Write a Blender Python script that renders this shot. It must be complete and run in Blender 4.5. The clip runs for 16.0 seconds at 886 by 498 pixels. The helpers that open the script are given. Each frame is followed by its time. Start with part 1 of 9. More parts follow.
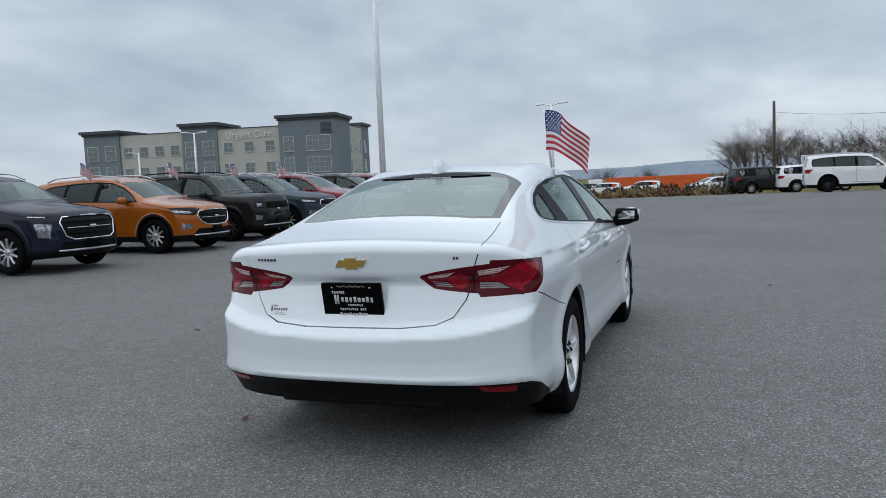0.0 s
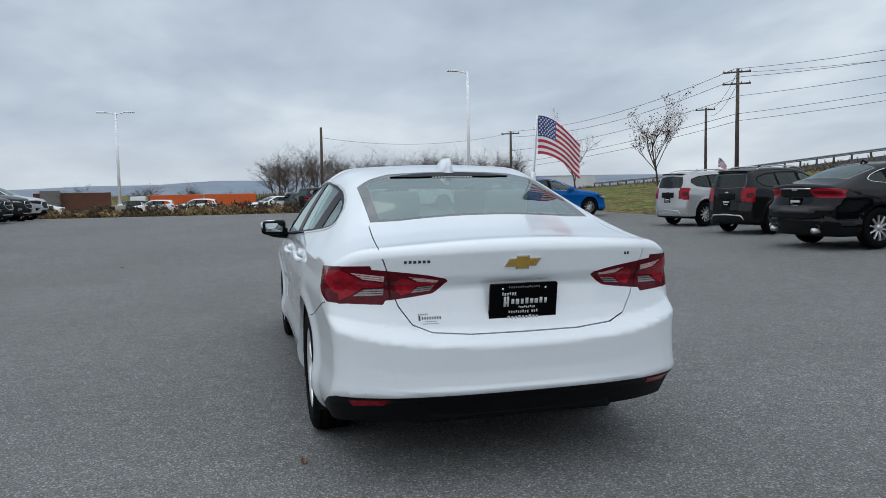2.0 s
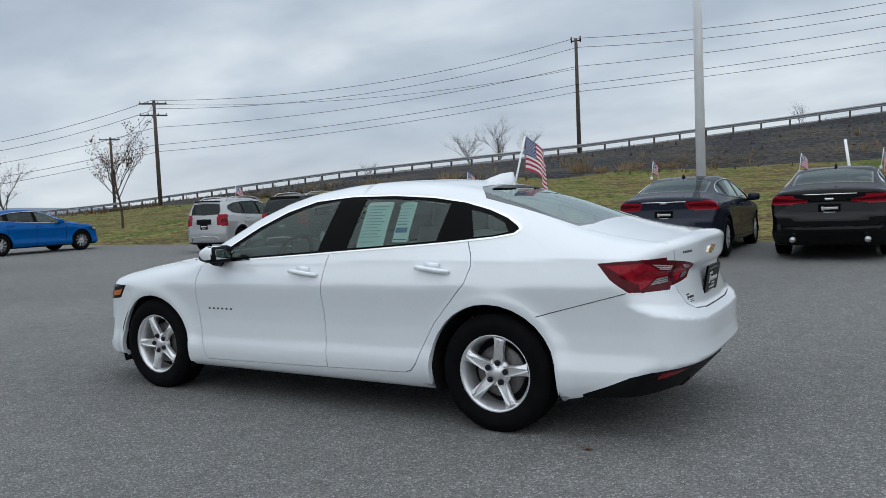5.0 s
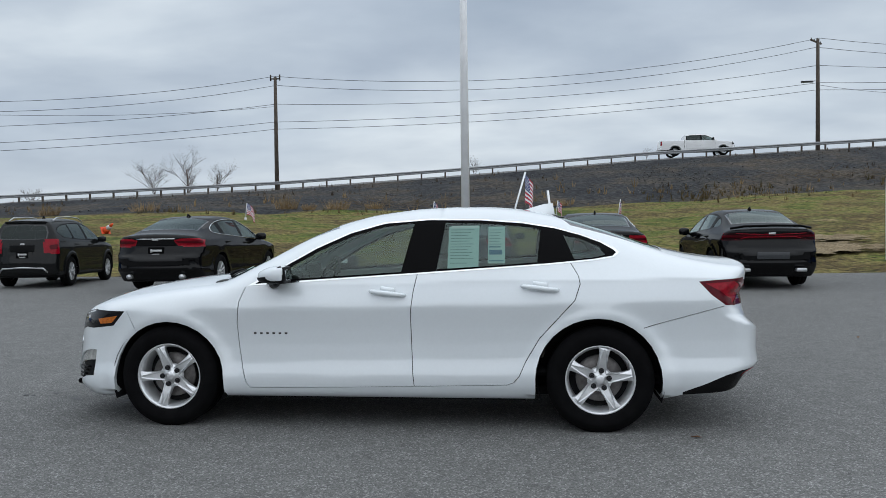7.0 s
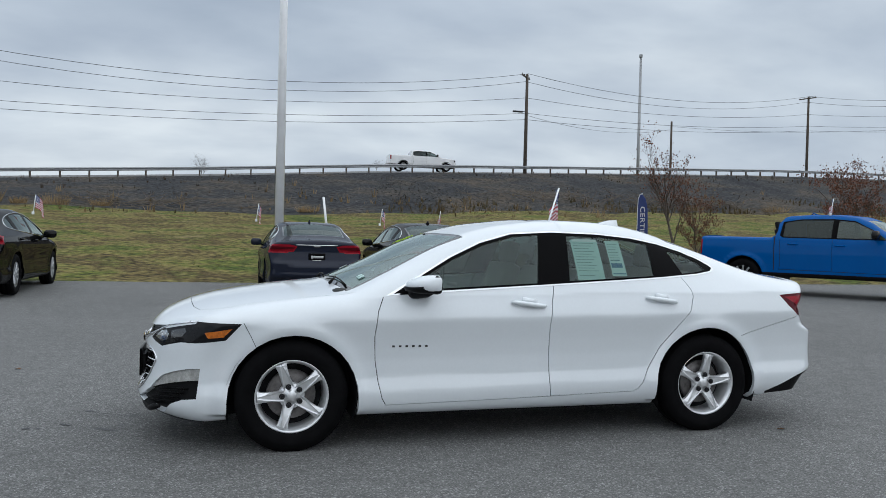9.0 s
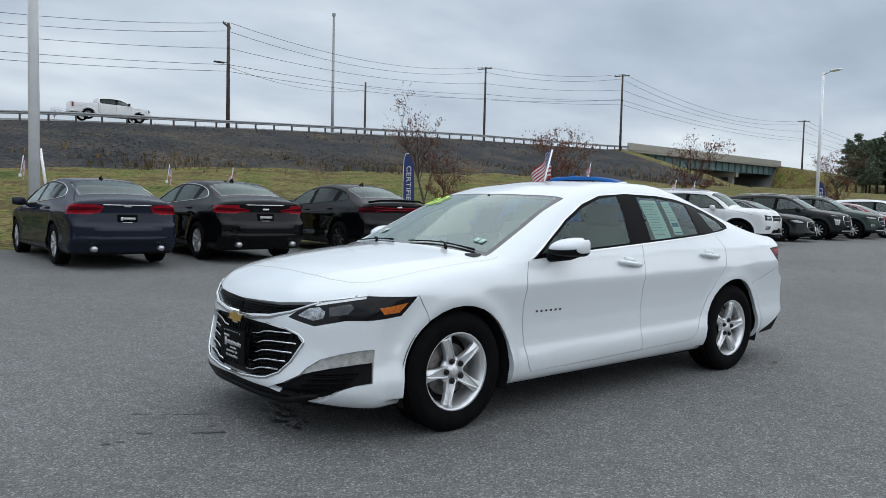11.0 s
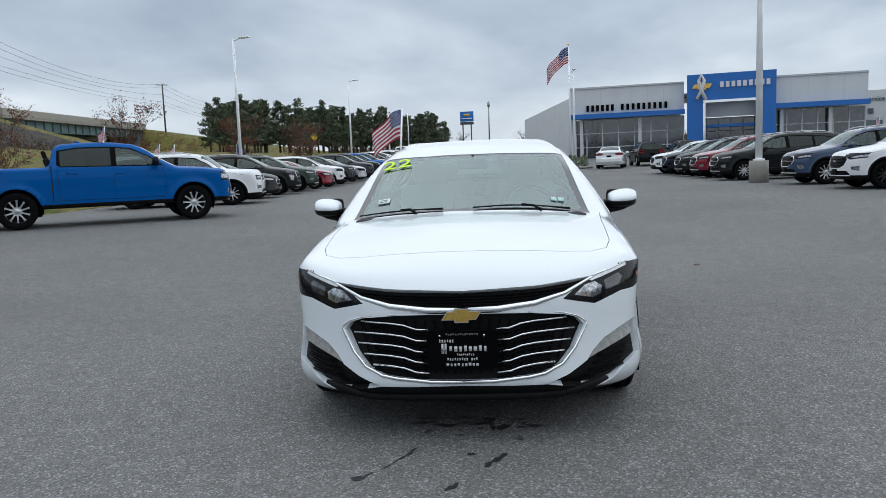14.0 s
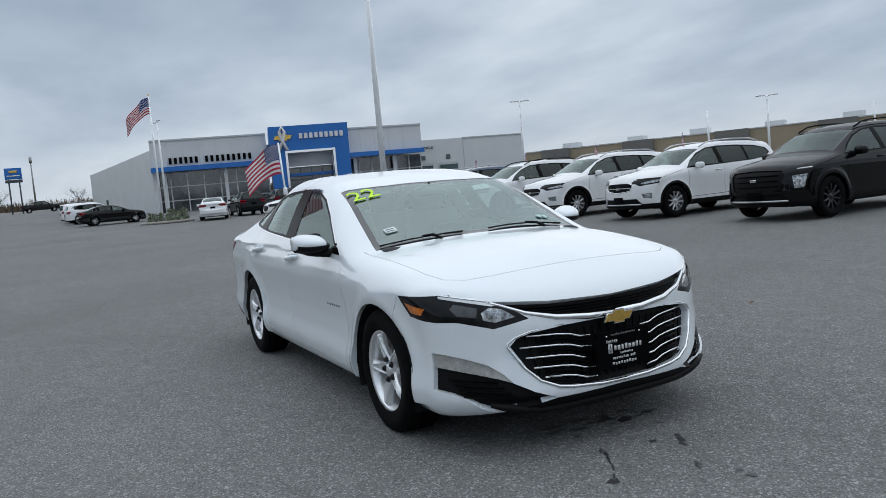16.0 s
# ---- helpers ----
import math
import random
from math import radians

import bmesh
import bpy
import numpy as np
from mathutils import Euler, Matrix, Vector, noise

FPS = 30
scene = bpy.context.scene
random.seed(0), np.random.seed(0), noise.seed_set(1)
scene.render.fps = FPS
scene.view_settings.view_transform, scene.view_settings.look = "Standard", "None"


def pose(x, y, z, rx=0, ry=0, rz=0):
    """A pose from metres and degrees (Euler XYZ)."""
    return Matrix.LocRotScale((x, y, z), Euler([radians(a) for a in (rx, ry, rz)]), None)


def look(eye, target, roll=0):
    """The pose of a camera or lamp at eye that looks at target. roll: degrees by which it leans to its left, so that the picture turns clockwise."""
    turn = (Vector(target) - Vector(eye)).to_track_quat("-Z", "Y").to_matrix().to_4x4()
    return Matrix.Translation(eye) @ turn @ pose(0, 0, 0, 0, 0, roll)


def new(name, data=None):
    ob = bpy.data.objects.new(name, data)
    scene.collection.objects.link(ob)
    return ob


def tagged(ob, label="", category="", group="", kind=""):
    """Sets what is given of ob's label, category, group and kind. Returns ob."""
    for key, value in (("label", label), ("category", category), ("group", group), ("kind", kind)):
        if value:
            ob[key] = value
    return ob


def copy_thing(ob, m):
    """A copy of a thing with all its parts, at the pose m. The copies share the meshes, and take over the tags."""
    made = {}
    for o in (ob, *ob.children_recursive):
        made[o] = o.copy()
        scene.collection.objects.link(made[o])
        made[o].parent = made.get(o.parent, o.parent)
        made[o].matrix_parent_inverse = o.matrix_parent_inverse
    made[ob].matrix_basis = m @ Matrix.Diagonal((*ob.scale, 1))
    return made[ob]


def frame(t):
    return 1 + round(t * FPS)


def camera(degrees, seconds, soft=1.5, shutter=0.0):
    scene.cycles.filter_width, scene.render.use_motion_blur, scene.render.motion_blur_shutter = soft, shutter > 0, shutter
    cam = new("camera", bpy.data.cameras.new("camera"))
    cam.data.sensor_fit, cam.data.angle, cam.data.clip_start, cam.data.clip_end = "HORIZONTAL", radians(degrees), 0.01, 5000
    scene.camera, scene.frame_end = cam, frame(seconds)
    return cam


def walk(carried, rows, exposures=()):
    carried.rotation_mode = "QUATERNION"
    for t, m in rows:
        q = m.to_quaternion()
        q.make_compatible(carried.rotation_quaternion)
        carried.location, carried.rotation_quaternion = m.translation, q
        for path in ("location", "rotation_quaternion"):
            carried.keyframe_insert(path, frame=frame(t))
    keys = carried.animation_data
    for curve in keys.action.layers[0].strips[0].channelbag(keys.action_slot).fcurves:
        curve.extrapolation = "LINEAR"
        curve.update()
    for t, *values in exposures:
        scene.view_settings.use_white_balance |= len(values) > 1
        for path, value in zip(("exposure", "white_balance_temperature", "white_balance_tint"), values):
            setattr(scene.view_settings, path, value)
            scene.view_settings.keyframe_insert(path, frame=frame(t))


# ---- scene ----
cam = camera(60.2, 16.0, 0.8)
PATH = [
    (0, (-5.674, -1.651, 1.328), (-3.8, -0.974, 1.157), -2.5),
    (0.5, (-5.853, -0.97, 1.32), (-3.9, -0.576, 1.144), -2.2),
    (1, (-5.848, -0.228, 1.309), (-3.858, -0.133, 1.13), -1.8),
    (1.5, (-5.782, 0.478, 1.308), (-3.8, 0.271, 1.137), -1.3),
    (2, (-5.586, 1.184, 1.297), (-3.656, 0.686, 1.139), -1.0),
    (2.5, (-5.406, 1.863, 1.293), (-3.565, 1.095, 1.147), -1.0),
    (3, (-5.095, 2.495, 1.282), (-3.375, 1.483, 1.142), -1.5),
    (3.2, (-4.954, 2.745, 1.277), (-3.29, 1.644, 1.136), -1.7),
    (5.3, (-3.048, 4.849, 1.307), (-2.134, 3.074, 1.192), -2.3),
    (5.5, (-2.827, 5.018, 1.289), (-1.994, 3.203, 1.183), -2.1),
    (6, (-2.253, 5.318, 1.29), (-1.625, 3.421, 1.208), -1.6),
    (6.5, (-1.624, 5.545, 1.299), (-1.196, 3.593, 1.236), -1.1),
    (7, (-0.977, 5.702, 1.288), (-0.754, 3.715, 1.238), -0.7),
    (7.5, (-0.279, 5.753, 1.297), (-0.258, 3.754, 1.253), -0.2),
    (8, (0.391, 5.747, 1.289), (0.218, 3.755, 1.251), 0.2),
    (8.5, (1.111, 5.621, 1.295), (0.752, 3.654, 1.262), 0.8),
    (9, (1.806, 5.458, 1.297), (1.261, 3.534, 1.269), 1.4),
    (9.2, (2.083, 5.369, 1.28), (1.465, 3.468, 1.25), 1.6),
    (11.3, (4.4, 3.672, 1.255), (3.022, 2.229, 1.12), 1.0),
    (11.5, (4.562, 3.434, 1.269), (3.116, 2.06, 1.124), 0.7),
    (12, (4.935, 2.845, 1.283), (3.326, 1.669, 1.114), -0.3),
    (12.5, (5.223, 2.196, 1.286), (3.474, 1.247, 1.092), -1.3),
    (13, (5.441, 1.551, 1.296), (3.581, 0.848, 1.081), -1.9),
    (13.5, (5.567, 0.885, 1.289), (3.63, 0.444, 1.063), -2.2),
    (14, (5.689, 0.209, 1.283), (3.709, 0.045, 1.059), -2.2),
    (14.5, (5.714, -0.45, 1.273), (3.729, -0.333, 1.067), -2.6),
    (15, (5.622, -1.125, 1.281), (3.67, -0.734, 1.095), -3.3),
    (15.5, (5.445, -1.756, 1.287), (3.565, -1.098, 1.117), -4.2),
    (16, (5.178, -2.374, 1.286), (3.404, -1.468, 1.125), -5.1),
]
walk(cam, [(t, look(eye, target, roll)) for t, eye, target, roll in PATH],
     ((0, 0.10, 6380, 10), (3, 0.09, 6440, 10), (6, 0.12, 6500, 10), (9, 0.13, 6480, 10), (11.5, 0.22, 6470, 10), (13, 0.23, 6450, 10), (14.5, 0.18, 6420, 10), (16, 0.06, 6380, 10)))


# ---- world, sun ----
def build_world():
    """An overcast winter sky: a Nishita sky behind broken layers of grey cloud."""
    world = bpy.data.worlds.new("sky")
    scene.world = world
    world.use_nodes = True
    nt = world.node_tree
    nt.nodes.clear()
    n, l = nt.nodes.new, nt.links.new
    out, bg = n("ShaderNodeOutputWorld"), n("ShaderNodeBackground")
    sky = n("ShaderNodeTexSky")
    sky.sky_type, sky.sun_disc = "NISHITA", False
    sky.sun_elevation, sky.sun_rotation = radians(58), radians(315)
    co, sep = n("ShaderNodeTexCoord"), n("ShaderNodeSeparateXYZ")
    l(co.outputs["Generated"], sep.inputs[0])
    # the cloud layer as a flat deck: direction divided by its height
    add = n("ShaderNodeMath")
    add.operation, add.inputs[1].default_value = "MAXIMUM", 0.0
    l(sep.outputs["Z"], add.inputs[0])
    up = n("ShaderNodeMath")
    up.operation, up.inputs[1].default_value = "ADD", 0.22
    l(add.outputs[0], up.inputs[0])
    div = n("ShaderNodeVectorMath")
    div.operation = "DIVIDE"
    comb = n("ShaderNodeCombineXYZ")
    for k in range(3):
        l(up.outputs[0], comb.inputs[k])
    l(co.outputs["Generated"], div.inputs[0])
    l(comb.outputs[0], div.inputs[1])

    def cloud(scale, detail, rough, distort, stops, shift):
        mp = n("ShaderNodeMapping")
        mp.inputs["Scale"].default_value = scale
        mp.inputs["Location"].default_value = shift
        l(div.outputs[0], mp.inputs[0])
        tx = n("ShaderNodeTexNoise")
        tx.inputs["Scale"].default_value = 1.0
        tx.inputs["Detail"].default_value = detail
        tx.inputs["Roughness"].default_value = rough
        tx.inputs["Distortion"].default_value = distort
        l(mp.outputs[0], tx.inputs["Vector"])
        ramp = n("ShaderNodeValToRGB")
        while len(ramp.color_ramp.elements) < len(stops):
            ramp.color_ramp.elements.new(0.5)
        for e, (p, c) in zip(ramp.color_ramp.elements, stops):
            e.position, e.color = p, (*c, 1)
        l(tx.outputs["Fac"], ramp.inputs[0])
        return ramp.outputs[0]

    big = cloud((0.75, 1.0, 0.0), 5, 0.48, 0.25,
                [(0.30, (0.335, 0.39, 0.465)), (0.44, (0.41, 0.462, 0.535)), (0.56, (0.50, 0.55, 0.61)), (0.72, (0.66, 0.70, 0.735))], (3.1, 7.4, 0.0))
    small = cloud((2.4, 3.1, 0.0), 5, 0.5, 0.15, [(0.33, (0.90, 0.91, 0.93)), (0.66, (1.08, 1.075, 1.065))], (1.3, 2.2, 0.0))
    mul = n("ShaderNodeMix")
    mul.data_type, mul.blend_type = "RGBA", "MULTIPLY"
    mul.inputs["Factor"].default_value = 1.0
    l(big, mul.inputs["A"])
    l(small, mul.inputs["B"])
    # a pale, slightly warm band low over the land
    low = n("ShaderNodeMapRange")
    low.inputs["From Min"].default_value, low.inputs["From Max"].default_value = 0.0, 0.13
    low.inputs["To Min"].default_value, low.inputs["To Max"].default_value = 0.55, 0.0
    l(add.outputs[0], low.inputs["Value"])
    band = n("ShaderNodeMix")
    band.data_type = "RGBA"
    l(low.outputs[0], band.inputs["Factor"])
    l(mul.outputs["Result"], band.inputs["A"])
    band.inputs["B"].default_value = (0.60, 0.63, 0.67, 1)
    # the deck is thickest and brightest overhead
    high = n("ShaderNodeMapRange")
    high.inputs["From Min"].default_value, high.inputs["From Max"].default_value = 0.25, 1.0
    high.inputs["To Min"].default_value, high.inputs["To Max"].default_value = 1.0, 1.55
    l(add.outputs[0], high.inputs["Value"])
    bright = n("ShaderNodeVectorMath")
    bright.operation = "SCALE"
    l(band.outputs["Result"], bright.inputs[0])
    l(high.outputs[0], bright.inputs["Scale"])
    # a little of the clear sky shows through the cloud
    dim = n("ShaderNodeVectorMath")
    dim.operation, dim.inputs["Scale"].default_value = "SCALE", 0.05
    l(sky.outputs[0], dim.inputs[0])
    mix = n("ShaderNodeMix")
    mix.data_type = "RGBA"
    mix.inputs["Factor"].default_value = 0.92
    l(dim.outputs[0], mix.inputs["A"])
    l(bright.outputs[0], mix.inputs["B"])
    cool = n("ShaderNodeVectorMath")
    cool.operation, cool.inputs[1].default_value = "MULTIPLY", (0.97, 1.0, 1.012)
    l(mix.outputs["Result"], cool.inputs[0])
    l(cool.outputs[0], bg.inputs["Color"])
    bg.inputs["Strength"].default_value = 1.12
    l(bg.outputs[0], out.inputs[0])


build_world()
sun = new("sun", bpy.data.lights.new("sun", "SUN"))
sun.data.energy, sun.data.angle, sun.data.color = 1.0, radians(150), (1.0, 0.97, 0.93)
sun.matrix_world = look((-26, 26, 60), (0, 0, 0))


# ---- materials ----
def mat(name, color, rough=0.5, metal=0.0, coat=0.0, vary=0.08, scale=4.0, fine=0.0, fine_scale=200.0, bump=0.0, bump_scale=150.0, spec=0.5, var_color=None, rand=0.0):
    """A principled material with colour variation at two scales and a fine relief, in metres."""
    m = bpy.data.materials.new(name)
    m.use_nodes = True
    nt = m.node_tree
    n, l = nt.nodes.new, nt.links.new
    p = nt.nodes["Principled BSDF"]
    p.inputs["Roughness"].default_value, p.inputs["Metallic"].default_value = rough, metal
    p.inputs["Coat Weight"].default_value, p.inputs["Coat Roughness"].default_value = coat, 0.03
    p.inputs["Specular IOR Level"].default_value = spec
    co = n("ShaderNodeTexCoord")
    last = None
    dark = tuple(c * (1 - vary) for c in color)
    light = var_color or tuple(min(1, c * (1 + vary)) for c in color)
    if vary or var_color:
        tx = n("ShaderNodeTexNoise")
        tx.inputs["Scale"].default_value, tx.inputs["Detail"].default_value, tx.inputs["Roughness"].default_value = scale, 6, 0.6
        l(co.outputs["Object"], tx.inputs["Vector"])
        ramp = n("ShaderNodeValToRGB")
        ramp.color_ramp.elements[0].position, ramp.color_ramp.elements[0].color = 0.32, (*dark, 1)
        ramp.color_ramp.elements[1].position, ramp.color_ramp.elements[1].color = 0.68, (*light, 1)
        l(tx.outputs["Fac"], ramp.inputs[0])
        last = ramp.outputs[0]
    if fine:
        tx = n("ShaderNodeTexNoise")
        tx.inputs["Scale"].default_value, tx.inputs["Detail"].default_value = fine_scale, 3
        l(co.outputs["Object"], tx.inputs["Vector"])
        mr = n("ShaderNodeMapRange")
        mr.inputs["From Min"].default_value, mr.inputs["From Max"].default_value = 0.3, 0.7
        mr.inputs["To Min"].default_value, mr.inputs["To Max"].default_value = 1 - fine, 1 + fine
        l(tx.outputs["Fac"], mr.inputs["Value"])
        sc = n("ShaderNodeVectorMath")
        sc.operation = "SCALE"
        if last:
            l(last, sc.inputs[0])
        else:
            sc.inputs[0].default_value = color
        l(mr.outputs[0], sc.inputs["Scale"])
        last = sc.outputs[0]
    if rand:
        oi, mr, sc = n("ShaderNodeObjectInfo"), n("ShaderNodeMapRange"), n("ShaderNodeVectorMath")
        mr.inputs["To Min"].default_value, mr.inputs["To Max"].default_value = 1 - rand, 1 + rand
        l(oi.outputs["Random"], mr.inputs["Value"])
        sc.operation = "SCALE"
        if last:
            l(last, sc.inputs[0])
        else:
            sc.inputs[0].default_value = color
        l(mr.outputs[0], sc.inputs["Scale"])
        last = sc.outputs[0]
    if last:
        l(last, p.inputs["Base Color"])
    else:
        p.inputs["Base Color"].default_value = (*color, 1)
    if bump:
        tx, b = n("ShaderNodeTexNoise"), n("ShaderNodeBump")
        tx.inputs["Scale"].default_value, tx.inputs["Detail"].default_value = bump_scale, 4
        l(co.outputs["Object"], tx.inputs["Vector"])
        b.inputs["Strength"].default_value, b.inputs["Distance"].default_value = bump, 0.01
        l(tx.outputs["Fac"], b.inputs["Height"])
        l(b.outputs[0], p.inputs["Normal"])
    return m


def glass(name, tint, ior=1.5, rough=0.0):
    """Thin tinted glass: what is behind shows through, and the sky mirrors in it."""
    m = bpy.data.materials.new(name)
    m.use_nodes = True
    nt = m.node_tree
    n, l = nt.nodes.new, nt.links.new
    nt.nodes.clear()
    out, mix, tr, gl, fr, pw, mr = n("ShaderNodeOutputMaterial"), n("ShaderNodeMixShader"), n("ShaderNodeBsdfTransparent"), n("ShaderNodeBsdfGlossy"), n("ShaderNodeLayerWeight"), n("ShaderNodeMath"), n("ShaderNodeMapRange")
    tr.inputs[0].default_value = (*tint, 1)
    gl.inputs["Roughness"].default_value = rough
    gl.inputs[0].default_value = (0.86, 0.98, 0.95, 1)
    fr.inputs[0].default_value = 0.5
    pw.operation, pw.inputs[1].default_value = "POWER", 5.0
    mr.inputs["To Min"].default_value = ((ior - 1) / (ior + 1)) ** 2
    l(fr.outputs["Facing"], pw.inputs[0])
    l(pw.outputs[0], mr.inputs["Value"])
    l(mr.outputs[0], mix.inputs[0])
    l(tr.outputs[0], mix.inputs[1])
    l(gl.outputs[0], mix.inputs[2])
    l(mix.outputs[0], out.inputs[0])
    return m


M = {}
M["white_paint"] = mat("white_paint", (0.760, 0.802, 0.828), 0.30, coat=1.0, vary=0.015, scale=1.5, fine=0.01, fine_scale=60)
M["white_paint"].node_tree.nodes["Principled BSDF"].inputs["Coat IOR"].default_value = 1.85
M["gap"] = mat("panel_gap", (0.02, 0.02, 0.022), 0.8, vary=0.1)
M["black_plastic"] = mat("black_plastic", (0.007, 0.007, 0.0075), 0.5, vary=0.15, scale=9, bump=0.1, bump_scale=400, spec=0.1)
M["gloss_black"] = mat("gloss_black", (0.003, 0.003, 0.0033), 0.3, vary=0.1, spec=0.04)
M["rubber"] = mat("tyre_rubber", (0.0055, 0.0055, 0.006), 0.75, vary=0.25, scale=12, bump=0.2, bump_scale=250, spec=0.05)
M["alloy"] = mat("machined_alloy", (0.80, 0.81, 0.82), 0.34, metal=0.7, vary=0.04, scale=20, fine=0.03, fine_scale=500)
M["grey_alloy"] = mat("painted_alloy", (0.50, 0.51, 0.52), 0.34, metal=0.7, vary=0.06, scale=20)
M["dark_alloy"] = mat("black_alloy", (0.02, 0.02, 0.022), 0.3, metal=0.3, vary=0.1)
M["brake"] = mat("brake_iron", (0.16, 0.15, 0.145), 0.5, metal=0.7, vary=0.3, scale=30)
M["chrome"] = mat("chrome", (0.78, 0.79, 0.80), 0.08, metal=1.0, vary=0.02)
M["satin"] = mat("satin_silver", (0.55, 0.56, 0.57), 0.35, metal=0.8, vary=0.05)
M["gold"] = mat("gold_emblem", (0.72, 0.47, 0.12), 0.25, metal=0.8, vary=0.12, scale=40)
M["red_lens"] = mat("red_lens", (0.27, 0.004, 0.014), 0.2, coat=0.4, spec=0.05, vary=0.3, scale=40, fine=0.12, fine_scale=260)
M["red_dark"] = mat("deep_red_lens", (0.085, 0.002, 0.007), 0.2, coat=0.3, spec=0.05, vary=0.25, scale=40)
M["red_deep"] = mat("smoked_red_lens", (0.020, 0.0015, 0.003), 0.2, coat=0.3, spec=0.05, vary=0.25, scale=40)
M["clear_lens"] = mat("clear_lens", (0.70, 0.46, 0.46), 0.15, metal=0.1, coat=1.0, vary=0.25, scale=60, fine=0.2, fine_scale=180)
M["grey_lens"] = mat("smoked_lens", (0.24, 0.20, 0.20), 0.2, metal=0.1, coat=1.0, vary=0.3, scale=80)
M["amber"] = mat("amber_lens", (0.58, 0.15, 0.012), 0.12, coat=0.6, vary=0.3, scale=60, fine=0.15, fine_scale=250)
M["head_dark"] = mat("headlamp_dark", (0.008, 0.008, 0.009), 0.15, coat=0.3, spec=0.1, vary=0.2, scale=30)
M["head_chrome"] = mat("headlamp_reflector", (0.34, 0.35, 0.36), 0.15, metal=0.8, coat=0.5, vary=0.7, scale=28, fine=0.3, fine_scale=140)
M["mirror"] = mat("mirror_glass", (0.42, 0.46, 0.47), 0.03, metal=1.0, vary=0.0)
M["strip_lens"] = mat("pale_strip_lens", (0.62, 0.64, 0.65), 0.2, metal=0.4, coat=1.0, vary=0.1, scale=40)
M["smoked_grey"] = mat("smoked_lamp_cover", (0.035, 0.037, 0.040), 0.12, coat=1.0, vary=0.3, scale=20)
M["plate_white"] = mat("plate_white", (0.55, 0.55, 0.55), 0.5, vary=0.04)
M["plate_grey"] = mat("plate_grey", (0.16, 0.16, 0.165), 0.5, vary=0.05)
M["glass_front"] = glass("clear_glass", (0.62, 0.70, 0.66), 1.75)
M["glass_rear"] = glass("tinted_glass", (0.34, 0.40, 0.39), 1.7)
M["glass_dark"] = glass("privacy_glass", (0.10, 0.11, 0.115), 1.5)
M["glass_shield"] = glass("windshield_glass", (0.58, 0.74, 0.69), 2.9)
M["glass_back"] = glass("back_glass", (0.46, 0.57, 0.54), 2.95)
M["glass_side"] = glass("side_glass", (0.54, 0.63, 0.60), 1.65)
M["glass_tint"] = glass("side_tint", (0.56, 0.65, 0.62), 1.6)
M["frit"] = mat("black_frit", (0.015, 0.016, 0.017), 0.12, coat=0.6, vary=0.1)
M["seat_cloth"] = mat("pale_grey_seat", (0.36, 0.35, 0.33), 0.85, vary=0.1, bump=0.2, bump_scale=500)
M["dash"] = mat("grey_dashboard", (0.05, 0.052, 0.052), 0.7, vary=0.15, spec=0.2)
M["dark_trim"] = mat("dark_interior", (0.010, 0.010, 0.011), 0.8, vary=0.15, spec=0.15)
M["paper"] = mat("pale_green_paper", (0.50, 0.68, 0.64), 0.8, vary=0.03, scale=12)
M["paper_white"] = mat("white_paper", (0.72, 0.78, 0.76), 0.8, vary=0.03)
M["print"] = mat("faint_print", (0.22, 0.33, 0.31), 0.8, vary=0.05)
M["ink"] = mat("grey_ink", (0.10, 0.13, 0.13), 0.8, vary=0.05)
M["blue_ink"] = mat("blue_ink", (0.05, 0.16, 0.26), 0.8, vary=0.05)
M["lime"] = mat("lime_paint", (0.60, 0.92, 0.02), 0.5, vary=0.05)
M["flag_red"] = mat("flag_red", (0.42, 0.025, 0.05), 0.75, vary=0.12, scale=9, bump=0.1, bump_scale=900)
M["flag_white"] = mat("flag_white", (0.70, 0.69, 0.70), 0.75, vary=0.06, scale=9, bump=0.1, bump_scale=900)
M["flag_blue"] = mat("flag_blue", (0.025, 0.045, 0.17), 0.75, vary=0.12, scale=9, bump=0.1, bump_scale=900)
M["white_metal"] = mat("white_coated_steel", (0.88, 0.89, 0.90), 0.35, coat=1.0, vary=0.05, scale=3)
M["grey_metal"] = mat("galvanised_steel", (0.32, 0.33, 0.34), 0.5, metal=0.5, vary=0.2, scale=6)
M["pole_wood"] = mat("weathered_pole", (0.085, 0.068, 0.055), 0.9, vary=0.3, scale=3, bump=0.4, bump_scale=60)
M["wire"] = mat("black_wire", (0.02, 0.02, 0.022), 0.6, vary=0.1)
M["concrete"] = mat("concrete", (0.36, 0.34, 0.30), 0.9, vary=0.15, scale=3, fine=0.12, fine_scale=90, bump=0.3, bump_scale=120)
M["badge"] = mat("dark_badge", (0.05, 0.05, 0.052), 0.3, metal=0.5, vary=0.1)
M["fog_lens"] = mat("fog_lamp_lens", (0.42, 0.42, 0.40), 0.25, metal=0.25, coat=1.0, vary=0.25, scale=30, fine=0.12, fine_scale=220)
M["headliner"] = mat("grey_headliner", (0.30, 0.30, 0.29), 0.9, vary=0.05)


def paint(name, color, metal=0.0):
    deep = max(color) < 0.08
    M[name] = mat(name, color, 0.25, metal=metal * 0.5, coat=0.55 if deep else 0.85, vary=0.05, spec=0.0 if deep else 0.15, scale=1.2, fine=0.03, fine_scale=900)


